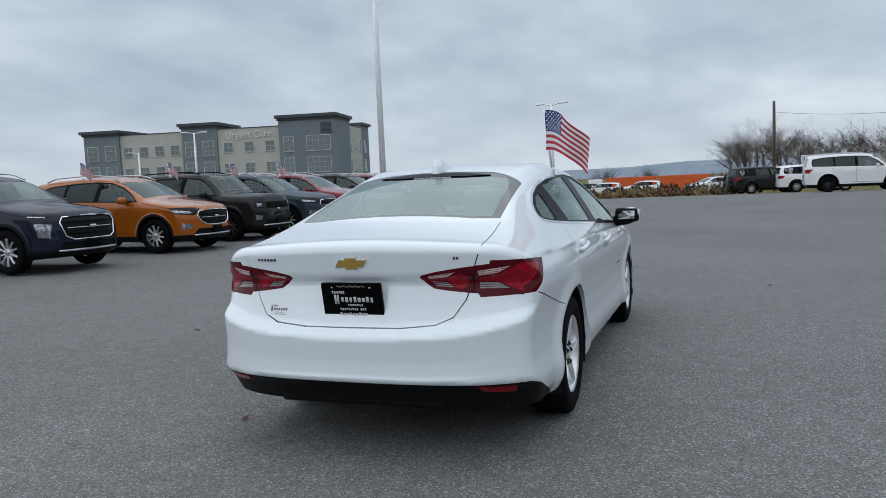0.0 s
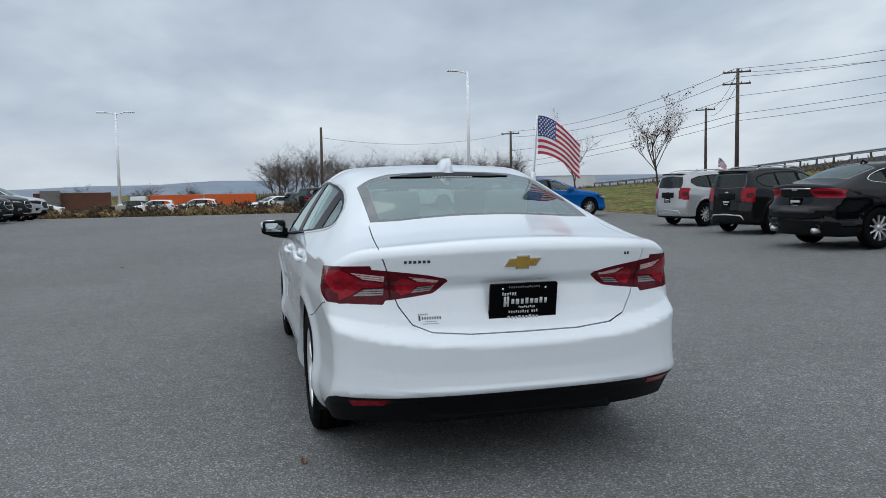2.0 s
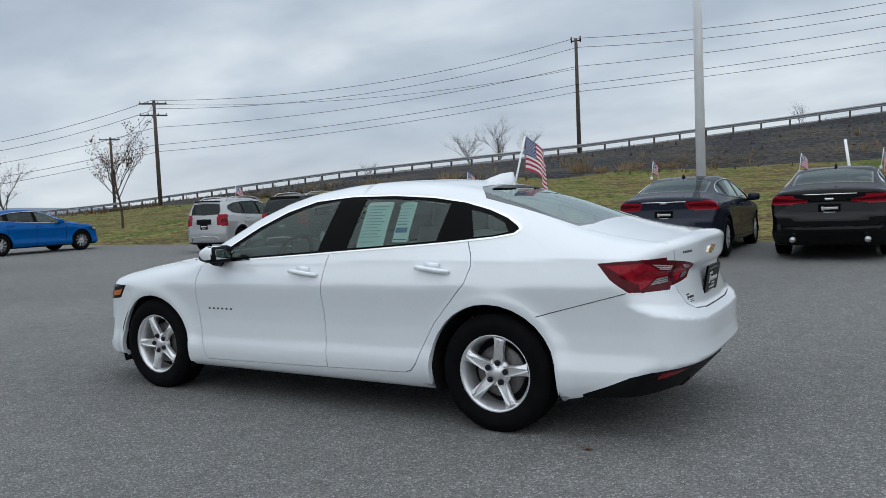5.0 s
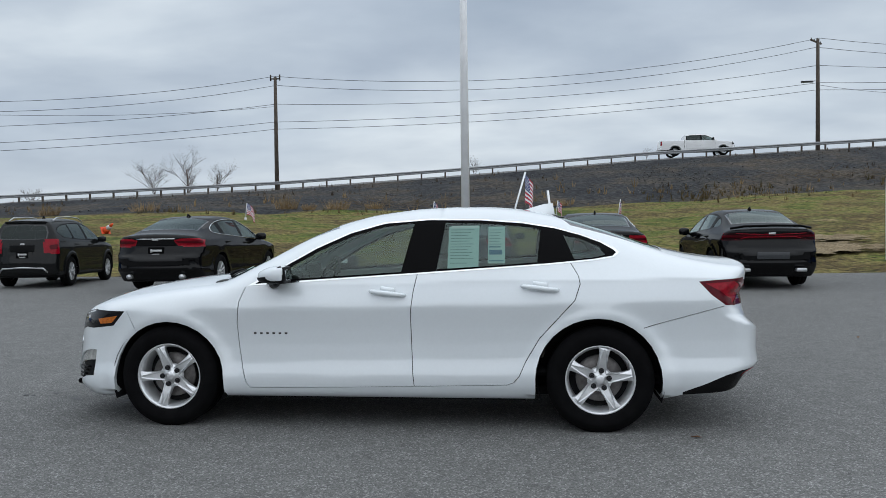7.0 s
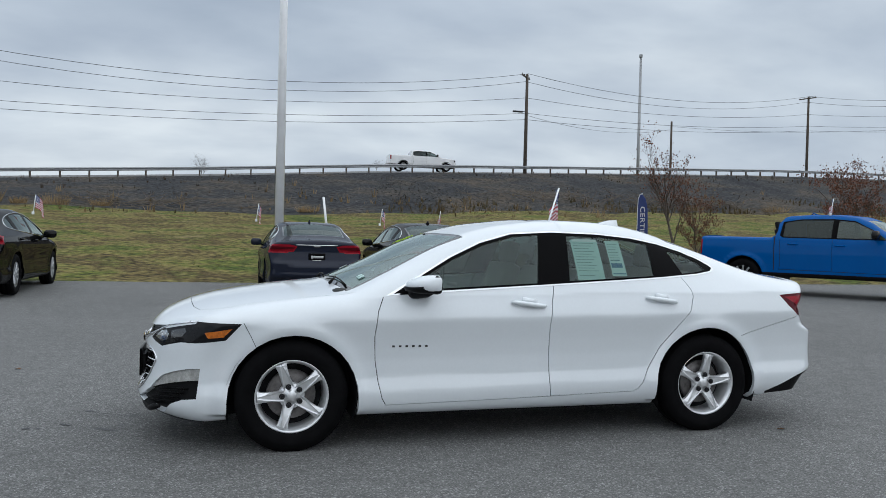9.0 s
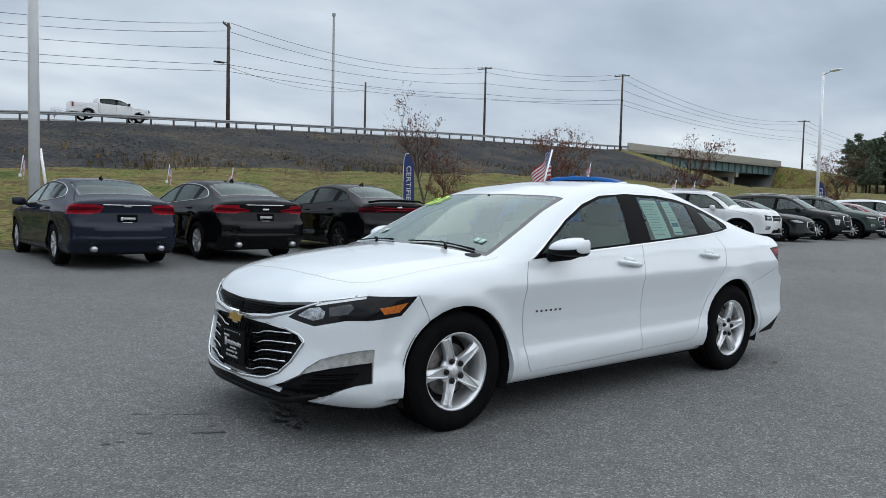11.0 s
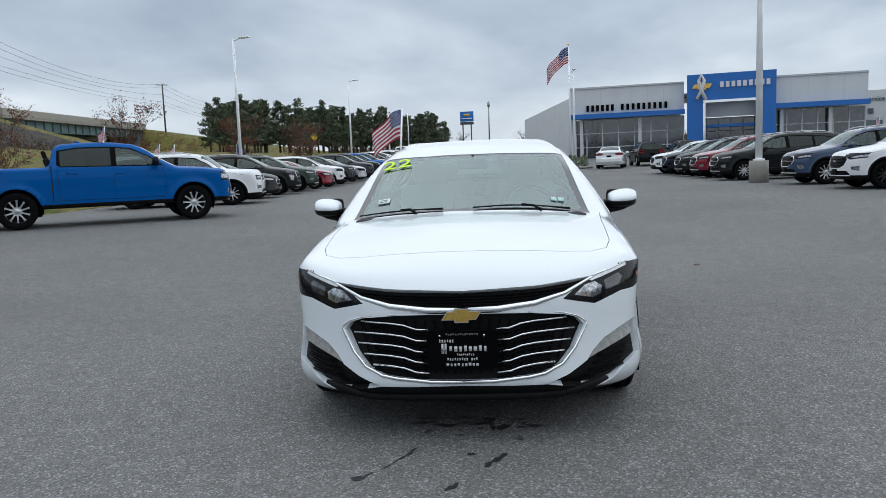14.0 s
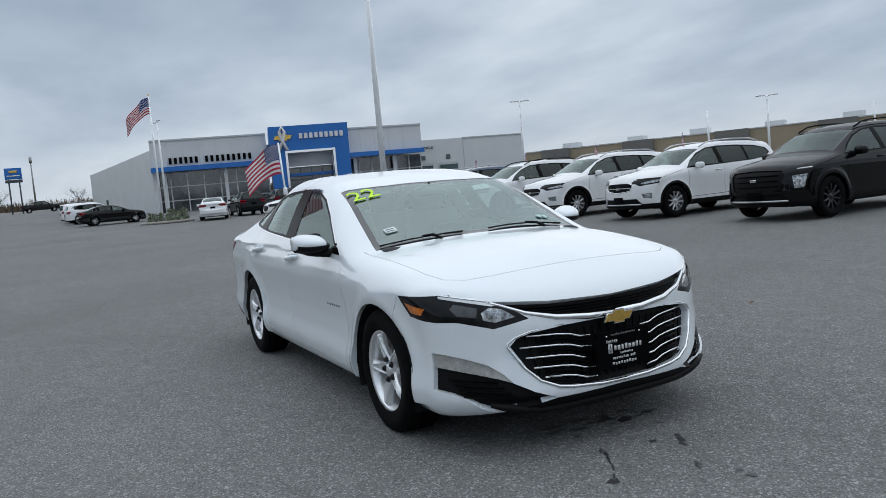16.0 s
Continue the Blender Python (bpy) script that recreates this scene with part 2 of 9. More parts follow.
paint("black_paint", (0.0032, 0.0032, 0.0038))
paint("navy_paint", (0.012, 0.016, 0.030), 0.2)
paint("grey_paint", (0.055, 0.058, 0.062), 0.4)
paint("charcoal_paint", (0.015, 0.0165, 0.017), 0.3)
paint("dark_hatch_paint", (0.0085, 0.0092, 0.0095), 0.2)
paint("silver_paint", (0.42, 0.43, 0.44), 0.5)
paint("orange_paint", (0.34, 0.088, 0.006), 0.3)
paint("red_paint", (0.20, 0.010, 0.022), 0.3)
paint("blue_paint", (0.0005, 0.085, 0.31), 0.1)
M["blue_paint"].node_tree.nodes["Principled BSDF"].inputs["Coat Weight"].default_value = 0.3
M["blue_paint"].node_tree.nodes["Principled BSDF"].inputs["Specular IOR Level"].default_value = 0.0
paint("steel_blue_paint", (0.035, 0.065, 0.12), 0.3)
paint("slate_paint", (0.03, 0.05, 0.065), 0.3)
paint("green_paint", (0.045, 0.065, 0.055), 0.3)
paint("pearl_paint", (0.74, 0.745, 0.75))


def asphalt():
    """Worn asphalt: pale and dark grains, soft large patches."""
    m = bpy.data.materials.new("asphalt")
    m.use_nodes = True
    nt = m.node_tree
    n, l = nt.nodes.new, nt.links.new
    p = nt.nodes["Principled BSDF"]
    p.inputs["Roughness"].default_value = 0.85
    p.inputs["Specular IOR Level"].default_value = 0.35
    co = n("ShaderNodeTexCoord")

    def noise_ramp(scale, detail, stops, kind="FBM"):
        tx, ramp = n("ShaderNodeTexNoise"), n("ShaderNodeValToRGB")
        tx.inputs["Scale"].default_value, tx.inputs["Detail"].default_value, tx.inputs["Roughness"].default_value = scale, detail, 0.6
        l(co.outputs["Object"], tx.inputs["Vector"])
        while len(ramp.color_ramp.elements) < len(stops):
            ramp.color_ramp.elements.new(0.5)
        for e, (q, v) in zip(ramp.color_ramp.elements, stops):
            e.position, e.color = q, (v, v, v * 0.985, 1)
        l(tx.outputs["Fac"], ramp.inputs[0])
        return ramp.outputs[0], tx.outputs["Fac"]

    large, _ = noise_ramp(0.22, 5, [(0.3, 0.135), (0.5, 0.160), (0.7, 0.180)])
    mid, _ = noise_ramp(6.0, 5, [(0.3, 0.88), (0.7, 1.10)])
    # single stones of the aggregate
    vo, ramp = n("ShaderNodeTexVoronoi"), n("ShaderNodeValToRGB")
    vo.inputs["Scale"].default_value = 120.0
    l(co.outputs["Object"], vo.inputs["Vector"])
    sep = n("ShaderNodeSeparateColor")
    l(vo.outputs["Color"], sep.inputs[0])
    for e, (q, v) in zip((ramp.color_ramp.elements[0], ramp.color_ramp.elements[1], ramp.color_ramp.elements.new(0.8), ramp.color_ramp.elements.new(0.93)), ((0.0, 0.55), (0.35, 0.85), (0.82, 1.13), (0.94, 2.05))):
        e.position, e.color = q, (v, v, v, 1)
    l(sep.outputs[0], ramp.inputs[0])
    out = large
    for other in (mid, ramp.outputs[0]):
        mix = n("ShaderNodeMix")
        mix.data_type, mix.blend_type = "RGBA", "MULTIPLY"
        mix.inputs["Factor"].default_value = 1.0
        l(out, mix.inputs["A"])
        l(other, mix.inputs["B"])
        out = mix.outputs["Result"]
    l(out, p.inputs["Base Color"])
    b = n("ShaderNodeBump")
    b.inputs["Strength"].default_value, b.inputs["Distance"].default_value = 0.5, 0.006
    l(vo.outputs["Distance"], b.inputs["Height"])
    l(b.outputs[0], p.inputs["Normal"])
    return m


def blotches(name, stops, scale, fine, fine_scale, bump=0.6, bump_scale=8.0, rough=0.95, stretch=(1, 1, 1)):
    """Mixed growth or rubble: several colours in patches, broken up finely."""
    m = bpy.data.materials.new(name)
    m.use_nodes = True
    nt = m.node_tree
    n, l = nt.nodes.new, nt.links.new
    p = nt.nodes["Principled BSDF"]
    p.inputs["Roughness"].default_value, p.inputs["Specular IOR Level"].default_value = rough, 0.2
    co, mp = n("ShaderNodeTexCoord"), n("ShaderNodeMapping")
    mp.inputs["Scale"].default_value = stretch
    l(co.outputs["Object"], mp.inputs[0])
    tx, ramp = n("ShaderNodeTexNoise"), n("ShaderNodeValToRGB")
    tx.inputs["Scale"].default_value, tx.inputs["Detail"].default_value, tx.inputs["Roughness"].default_value = scale, 9, 0.68
    l(mp.outputs[0], tx.inputs["Vector"])
    while len(ramp.color_ramp.elements) < len(stops):
        ramp.color_ramp.elements.new(0.5)
    for e, (q, c) in zip(ramp.color_ramp.elements, stops):
        e.position, e.color = q, (*c, 1)
    l(tx.outputs["Fac"], ramp.inputs[0])
    t2, mr, sc = n("ShaderNodeTexNoise"), n("ShaderNodeMapRange"), n("ShaderNodeVectorMath")
    t2.inputs["Scale"].default_value, t2.inputs["Detail"].default_value = fine_scale, 5
    l(mp.outputs[0], t2.inputs["Vector"])
    mr.inputs["From Min"].default_value, mr.inputs["From Max"].default_value = 0.3, 0.7
    mr.inputs["To Min"].default_value, mr.inputs["To Max"].default_value = 1 - fine, 1 + fine
    l(t2.outputs["Fac"], mr.inputs["Value"])
    sc.operation = "SCALE"
    l(ramp.outputs[0], sc.inputs[0])
    l(mr.outputs[0], sc.inputs["Scale"])
    l(sc.outputs[0], p.inputs["Base Color"])
    t3, b = n("ShaderNodeTexNoise"), n("ShaderNodeBump")
    t3.inputs["Scale"].default_value, t3.inputs["Detail"].default_value = bump_scale, 6
    l(co.outputs["Object"], t3.inputs["Vector"])
    b.inputs["Strength"].default_value, b.inputs["Distance"].default_value = bump, 0.15
    l(t3.outputs["Fac"], b.inputs["Height"])
    l(b.outputs[0], p.inputs["Normal"])
    return m


M["asphalt"] = asphalt()
M["grass"] = blotches("winter_grass", [(0.34, (0.050, 0.078, 0.014)), (0.42, (0.110, 0.128, 0.026)), (0.49, (0.190, 0.158, 0.055)), (0.55, (0.100, 0.070, 0.030)), (0.61, (0.115, 0.115, 0.030)), (0.69, (0.24, 0.185, 0.09))], 0.30, 0.8, 6.0, 0.8, 12.0, stretch=(0.9, 1.0, 1))
M["rubble"] = blotches("stone_embankment", [(0.30, (0.018, 0.020, 0.024)), (0.48, (0.038, 0.039, 0.041)), (0.60, (0.066, 0.056, 0.045)), (0.72, (0.105, 0.080, 0.054))], 0.22, 0.75, 4.5, 1.0, 4.0, stretch=(0.8, 1.0, 1.6))

# ---- the lie of the land ----
CREST = ([-700, -158, -153, -148, -99, -94, -86, -57, -30, -11, 4, 20, 44, 75, 120, 250, 700], [11, 10.9, 10.8, 4.6, 4.6, 10.1, 9.8, 9.0, 7.8, 6.9, 5.8, 4.8, 3.9, 1.9, 0.2, -2.0, -3.0])
TOE = ([-700, -120, -45, -25, 0, 25, 60, 120, 700], [5.2, 4.8, 4.0, 3.5, 2.5, 2.6, 1.5, -0.4, -3.0])
LOT = ([-700, -220, -100, -75, -55, -35, -7, 30, 45, 125, 700], [9.0, 4.4, 2.0, 1.0, 0.45, 0.05, 0.0, 0.0, -0.35, -2.2, -3.2])
EDGE = -13.2


def lot_z(x, y):
    return float(np.interp(x, *LOT)) + 0.22 * (1 - math.exp(-(x * x + y * y) / 196.0))


def rail_y(x):
    return -60 + 0.11 * x


def land_z(x, y):
    """Height of the ground anywhere."""
    if y >= EDGE:
        return lot_z(x, y)
    toe, crest = -43 + 0.08 * x * (1 if x > -150 else 0.5), rail_y(x) + 1.0
    toe = max(min(toe, EDGE - 8), crest + 8)
    far, back, top = crest - 13.0, crest - 40.0, float(np.interp(x, *CREST))
    zs = [lot_z(x, EDGE), float(np.interp(x, *TOE)), top, top, top + 0.62, top + 0.62, float(np.interp(x, *TOE)) - 2, -2.0]
    return float(np.interp(-y, [-EDGE, -toe, -crest, -crest + 1.2, -crest + 6.5, -far, -back, 900], zs))


def build_ground():
    xs = sorted({*np.arange(-60, 60.1, 1.5), *np.arange(-250, 260, 7.0), -2500, -1400, -800, -500, -350, 350, 500, 800, 1400, 2500, 43.0, -153, -148, -99, -94})
    up = [EDGE, *np.arange(-12, 16.1, 1.5), 18, 21, 25, 30, 38, 48, 62, 80, 110, 160, 250, 400, 700, 1300, 2500]

    def column(x):
        toe, crest = -43 + 0.08 * x * (1 if x > -150 else 0.5), rail_y(max(min(x, 400), -500)) + 1.0
        toe = max(min(toe, EDGE - 8), crest + 8)
        down = [EDGE + (toe - EDGE) * k / 14 for k in range(1, 15)] + [toe + (crest - toe) * k / 9 for k in range(1, 10)]
        down += [crest - 3.5, crest - 6.5, crest - 13, crest - 26, crest - 40, -160, -260, -500, -1100, -2500]
        return down[::-1] + up

    rows = len(column(0.0))
    edge_row, toe_row, crest_row, far_row = 33, 19, 10, 7
    pts = []
    for x in xs:
        for j, y in enumerate(column(x)):
            z = land_z(x, y)
            if far_row > j:
                z = min(z, 40)
            elif edge_row > j > crest_row:
                z += 0.16 * noise.noise((x * 0.22, y * 0.22, 3.0)) * (1 if j > toe_row else 1.7) * min(1, (edge_row - j) / 3)
            pts.append((x, y, z))
    parts = {"parking_lot": [], "ground": [], "embankment": [], "highway": []}
    for i in range(len(xs) - 1):
        for j in range(rows - 1):
            a = i * rows + j
            face = (a, a + rows, a + rows + 1, a + 1)
            x, y = (xs[i] + xs[i + 1]) / 2, (pts[a][1] + pts[a + 1][1]) / 2
            if j >= edge_row and -230 < x < 43 and y < 62:
                parts["parking_lot"].append(face)
            elif crest_row <= j < toe_row and -88 < x < 95:
                parts["embankment"].append(face)
            elif far_row <= j < crest_row and abs(x) < 600:
                parts["highway"].append(face)
            else:
                parts["ground"].append(face)
    look_of = {"parking_lot": ("asphalt", "wide worn grey asphalt car lot with dark wet spots", "car lot"), "ground": ("grass", "patchy green and brown winter grass beside the lot", "grass"),
               "embankment": ("rubble", "dark stony embankment with dry weeds below the highway", "embankment"), "highway": ("asphalt", "grey highway on top of the embankment", "road")}
    for name, faces in parts.items():
        used = sorted({v for f in faces for v in f})
        index = {v: k for k, v in enumerate(used)}
        me = bpy.data.meshes.new(name)
        me.from_pydata([pts[v] for v in used], [], [[index[v] for v in f] for f in faces])
        me.polygons.foreach_set("use_smooth", [True] * len(me.polygons))
        me.materials.append(M[look_of[name][0]])
        tagged(new(name, me), look_of[name][1], look_of[name][2], kind="structure")


build_ground()


# ---- building tools ----
def part(name, bm, material, parent, label="", smooth=True):
    """One mesh object under a thing or a part, from a bmesh, a mesh or (points, faces)."""
    if isinstance(bm, bpy.types.Mesh):
        me = bm
    else:
        me = bpy.data.meshes.new(name)
        if isinstance(bm, tuple):
            me.from_pydata(*(bm[0], [], bm[1]))
        else:
            bm.to_mesh(me)
            bm.free()
        me.polygons.foreach_set("use_smooth", [smooth] * len(me.polygons))
    if not me.materials:
        me.materials.append(M[material] if isinstance(material, str) else material)
    ob = new(name, me)
    ob.parent = parent
    if label:
        ob["label"] = label
    return ob


def thing(name, label, category, m=None, group="", kind=""):
    ob = new(name)
    ob.empty_display_size = 0.2
    if m is not None:
        ob.matrix_basis = m
    return tagged(ob, label, category, group, kind)


def box(bm, size, at=(0, 0, 0), bevel=0.0, m=None):
    made = bmesh.ops.create_cube(bm, size=1.0)["verts"]
    bmesh.ops.scale(bm, vec=size, verts=made)
    if bevel:
        edges = list({e for v in made for e in v.link_edges})
        made = bmesh.ops.bevel(bm, geom=edges, offset=bevel, segments=2, affect="EDGES", profile=0.6)["verts"]
    if m is not None:
        bmesh.ops.transform(bm, matrix=m, verts=made)
    bmesh.ops.translate(bm, vec=at, verts=made)
    return made


def boxes(*rows, bevel=0.0):
    bm = bmesh.new()
    for size, at in rows:
        box(bm, size, at, bevel)
    return bm


def tube(bm, pts, radius, sides=8, caps=True):
    """A tube along points; radius may be one for each point."""
    pts = [Vector(p) for p in pts]
    rad = radius if isinstance(radius, (list, tuple)) else [radius] * len(pts)
    rings, ref = [], None
    for i, p in enumerate(pts):
        d = (pts[min(i + 1, len(pts) - 1)] - pts[max(i - 1, 0)]).normalized()
        if ref is None:
            ref = d.orthogonal().normalized()
        ref = (ref - d * ref.dot(d)).normalized()
        side = d.cross(ref)
        rings.append([bm.verts.new(p + (ref * math.cos(a) + side * math.sin(a)) * rad[i]) for a in (2 * math.pi * k / sides for k in range(sides))])
    for a, b in zip(rings, rings[1:]):
        for k in range(sides):
            bm.faces.new((a[k], a[(k + 1) % sides], b[(k + 1) % sides], b[k]))
    if caps:
        bm.faces.new(rings[0][::-1])
        bm.faces.new(rings[-1])
    return bm


def lathe(profile, steps, axis="y"):
    """Points and faces of a profile of (radius, along) turned about an axis through the origin."""
    pts, faces, k = [], [], len(profile)
    for i in range(steps):
        a = 2 * math.pi * i / steps
        for r, h in profile:
            c, s = r * math.cos(a), r * math.sin(a)
            pts.append((c, h, s) if axis == "y" else (c, s, h))
    for i in range(steps):
        j = (i + 1) % steps
        for q in range(k - 1):
            f = (i * k + q, i * k + q + 1, j * k + q + 1, j * k + q)
            faces.append(f if axis == "y" else f[::-1])
    return pts, faces


def plate_of(poly, depth, m=None):
    """A flat outline with a thickness, in x and z, facing -y."""
    k = len(poly)
    pts = [(x, 0, z) for x, z in poly] + [(x, depth, z) for x, z in poly]
    area = sum(poly[i][0] * poly[(i + 1) % k][1] - poly[(i + 1) % k][0] * poly[i][1] for i in range(k))
    faces = [list(range(k)), list(range(2 * k - 1, k - 1, -1))] + [[i + k, (i + 1) % k + k, (i + 1) % k, i] for i in range(k)]
    if area < 0:
        faces = [f[::-1] for f in faces]
    if m is not None:
        pts = [tuple(m @ Vector(p)) for p in pts]
    return pts, faces


def words(text, size, depth=0.004):
    """A mesh of letters in the built-in font, in the plane of x and y, centred."""
    cu = bpy.data.curves.new("letters", "FONT")
    cu.body, cu.size, cu.extrude, cu.align_x, cu.align_y = text, size, depth / 2, "CENTER", "CENTER"
    ob = bpy.data.objects.new("letters", cu)
    scene.collection.objects.link(ob)
    me = bpy.data.meshes.new_from_object(ob.evaluated_get(bpy.context.evaluated_depsgraph_get()))
    bpy.data.objects.remove(ob)
    bpy.data.curves.remove(cu)
    me.materials.clear()
    return me


# ---- car bodies ----
def smax(a, b, k):
    h = np.maximum(k - np.abs(a - b), 0) / k
    return np.maximum(a, b) + h * h * k * 0.25


def soft_table(xs, ys, lo, hi, blur):
    """A smooth curve through points as a function."""
    u = np.arange(lo, hi, 0.01)
    order = np.argsort(xs)
    v = np.interp(u, np.array(xs, float)[order], np.array(ys, float)[order])
    if blur:
        w = np.exp(-0.5 * (np.arange(-60, 61) * 0.01 / blur) ** 2)
        pad = np.concatenate([np.full(60, v[0]) + (v[1] - v[0]) * np.arange(-60, 0), v, np.full(60, v[-1]) + (v[-1] - v[-2]) * np.arange(1, 61)])
        v = np.convolve(pad, w / w.sum(), "valid")
    return lambda q: np.interp(q, u, v)


class Shell:
    """Half a car body (y >= 0) as a smooth closed form, cut along outlines into panels."""

    def __init__(self, S, step):
        self.S = S
        self.top = soft_table(*zip(*S["top"]), -4, 4, S.get("top_soft", 0.05))
        self.low = soft_table(*zip(*S["width"]), -0.5, 3, S.get("side_soft", 0.025))
        self.belt = soft_table(*zip(*S["belt"]), -4, 4, 0.05)
        self.fx = soft_table(*zip(*S["front"]), -0.5, 3, 0.02)
        self.rx = soft_table(*zip(*S["rear"]), -0.5, 3, S.get("rear_soft", 0.02))
        self.tumble = soft_table(*zip(*S["tumble"]), -4, 4, 0.08)
        x0, x1, w, z0, z1 = S["box"]
        sx0, sx1, sz = S["spine"]
        nx, nz, ny = int((x1 - x0) / step) + 1, int((z1 - z0) / step) + 1, int(w / step) + 1
        gx, gz, gy = np.linspace(x0, x1, nx), np.linspace(z0, z1, nz), np.linspace(0, w, ny)
        sheets = []
        for (u, v), make in (((gx, gz), lambda a, b: (a, np.full_like(a, w), b)), ((gx, gy), lambda a, b: (a, b, np.full_like(a, z1))), ((gx, gy), lambda a, b: (a, b, np.full_like(a, z0))),
                             ((gy, gz), lambda a, b: (np.full_like(a, x1), a, b)), ((gy, gz), lambda a, b: (np.full_like(a, x0), a, b))):
            a, b = np.meshgrid(u, v, indexing="ij")
            sheets.append((a.shape, np.stack(make(a.ravel(), b.ravel()), -1)))
        pts = np.concatenate([p for _, p in sheets])
        keys, index = np.unique(np.round(pts, 5), axis=0, return_inverse=True)
        index = index.ravel()
        src = np.stack([np.clip(keys[:, 0], sx0, sx1), np.zeros(len(keys)), np.full(len(keys), sz)], -1)
        lo, hi = np.zeros(len(keys)), np.full(len(keys), 1.0)
        for _ in range(30):
            mid = (lo + hi) / 2
            inside = self.f(src + (keys - src) * mid[:, None]) < 0
            lo, hi = np.where(inside, mid, lo), np.where(inside, hi, mid)
        place = src + (keys - src) * lo[:, None]
        place[keys[:, 1] < 1e-6, 1] = 0
        self.bm = bm = bmesh.new()
        verts = [bm.verts.new(p) for p in place.tolist()]
        self.tag = bm.faces.layers.int.new("tag")
        start = 0
        for k, ((na, nb), p) in enumerate(sheets):
            flip = k in (1, 3)
            for i in range(na - 1):
                for j in range(nb - 1):
                    q = [index[start + i * nb + j], index[start + i * nb + j + 1], index[start + (i + 1) * nb + j + 1], index[start + (i + 1) * nb + j]]
                    q = q[::-1] if flip else q
                    try:
                        bm.faces.new([verts[v] for v in q])
                    except ValueError:
                        pass
            start += na * nb
        bm.normal_update()

    def f(self, P):
        S = self.S
        x, a, z = P[..., 0], np.abs(P[..., 1]), P[..., 2]
        bend = np.where(x > S["mid"], S["bow"][0], -S["bow"][1]) * a * a
        half = S["half"]
        roof = np.clip((self.top(x) - S["crown_z"]) / 0.25, 0, 1)
        top = z - (self.top(x + bend) - (S["crown"][0] * (1 - roof) + S["crown"][1] * roof) * (a / half) ** 2)
        zb = self.belt(x)
        dz = np.maximum(z - zb, 0)
        plan = 1 - S["plan"][0] * np.maximum(x - S["plan"][1], 0) ** 2 - S["plan"][2] * np.maximum(-x - S["plan"][3], 0) ** 2
        wide = self.low(np.minimum(z, zb) + S.get("tilt", 0.0) * x) - self.tumble(x) * dz - 0.3 * dz * dz
        for hx, hz, r in S["hubs"]:
            d = np.hypot(x - hx, z - hz)
            wide = wide + S["flare"] * np.exp(-(((d - r) / 0.06) ** 2)) * (z > hz - 0.1)
        side = a - wide * plan
        front = x - (self.fx(z) - S["bow_f"][0] * (a / half) ** S["bow_f"][1])
        sunk = z - S.get("shelf", 0.0) * (a / half) ** 3 * np.clip((0.86 - z) / 0.16, 0, 1) * np.clip((z - 0.42) / 0.16, 0, 1)
        rear = (self.rx(sunk) + S["bow_r"][0] * (a / half) ** S["bow_r"][1]) - x
        r = smax(top, side, S["k_top"])
        r = smax(r, front, S["k_end"])
        r = smax(r, rear, S["k_end"])
        return smax(r, S["floor"] - S.get("chin", 0.0) * np.clip((x - 1.75) / 0.3, 0, 1) - z, 0.05)

    def normal(self, p):
        p = np.asarray(p, float)
        e = 2e-3
        g = np.stack([self.f(p + np.eye(3)[k] * e) - self.f(p - np.eye(3)[k] * e) for k in range(3)], -1)
        return g / np.maximum(np.linalg.norm(g, axis=-1, keepdims=True), 1e-9)

    AX = {"side": (0, 2, 1, 1), "top": (0, 1, 2, 1), "front": (1, 2, 0, 1), "rear": (1, 2, 0, -1)}

    def onto(self, view, u, v):
        """The place on the body that shows at (u, v) from the side, above, the front or the rear."""
        i, j, k, s = self.AX[view]
        p = np.zeros(3)
        p[i], p[j] = u, v
        hi = {"side": 1.3, "top": 2.4, "front": 3.6, "rear": 3.6}[view]
        lo = {"side": 0.0, "top": 0.5, "front": 0.9, "rear": 0.9}[view]
        for _ in range(30):
            m = (lo + hi) / 2
            p[k] = s * m
            if self.f(p) < 0:
                lo = m
            else:
                hi = m
        return Vector(p)

    def cut(self, view, poly, tag, need=0.3, over=None, reach=None, above=0.68):
        """Cuts the outline into the body and gives the faces inside it a tag."""
        i, j, k, s = self.AX[view]
        bm, lay = self.bm, self.tag
        if reach is None and k == 0:
            reach = self.S["reach"][0 if s > 0 else 1]
        us, vs = [p[0] for p in poly], [p[1] for p in poly]
        u0, u1, v0, v1 = min(us), max(us), min(vs), max(vs)

        def span(f):
            a, b = [v.co[i] for v in f.verts], [v.co[j] for v in f.verts]
            return min(a), max(a), min(b), max(b)

        cand = []
        for f in bm.faces:
            c = f.calc_center_median()
            if (k == 0 and c.x * s < reach) or (k == 2 and c.z < above):
                continue
            if u0 - 0.2 < c[i] < u1 + 0.2 and v0 - 0.2 < c[j] < v1 + 0.2 and f.normal[k] * s > need - 0.1:
                q = span(f)
                if q[1] > u0 and q[0] < u1 and q[3] > v0 and q[2] < v1:
                    cand.append(f)
        for a, b in zip(poly, poly[1:] + poly[:1]):
            d = Vector((b[0] - a[0], b[1] - a[1]))
            if d.length < 1e-6:
                continue
            nrm, co = Vector((0, 0, 0)), Vector((0, 0, 0))
            nrm[i], nrm[j] = -d[1], d[0]
            co[i], co[j] = a
            nrm.normalize()
            lo_u, hi_u, lo_v, hi_v = min(a[0], b[0]) - 1e-4, max(a[0], b[0]) + 1e-4, min(a[1], b[1]) - 1e-4, max(a[1], b[1]) + 1e-4
            sub = []
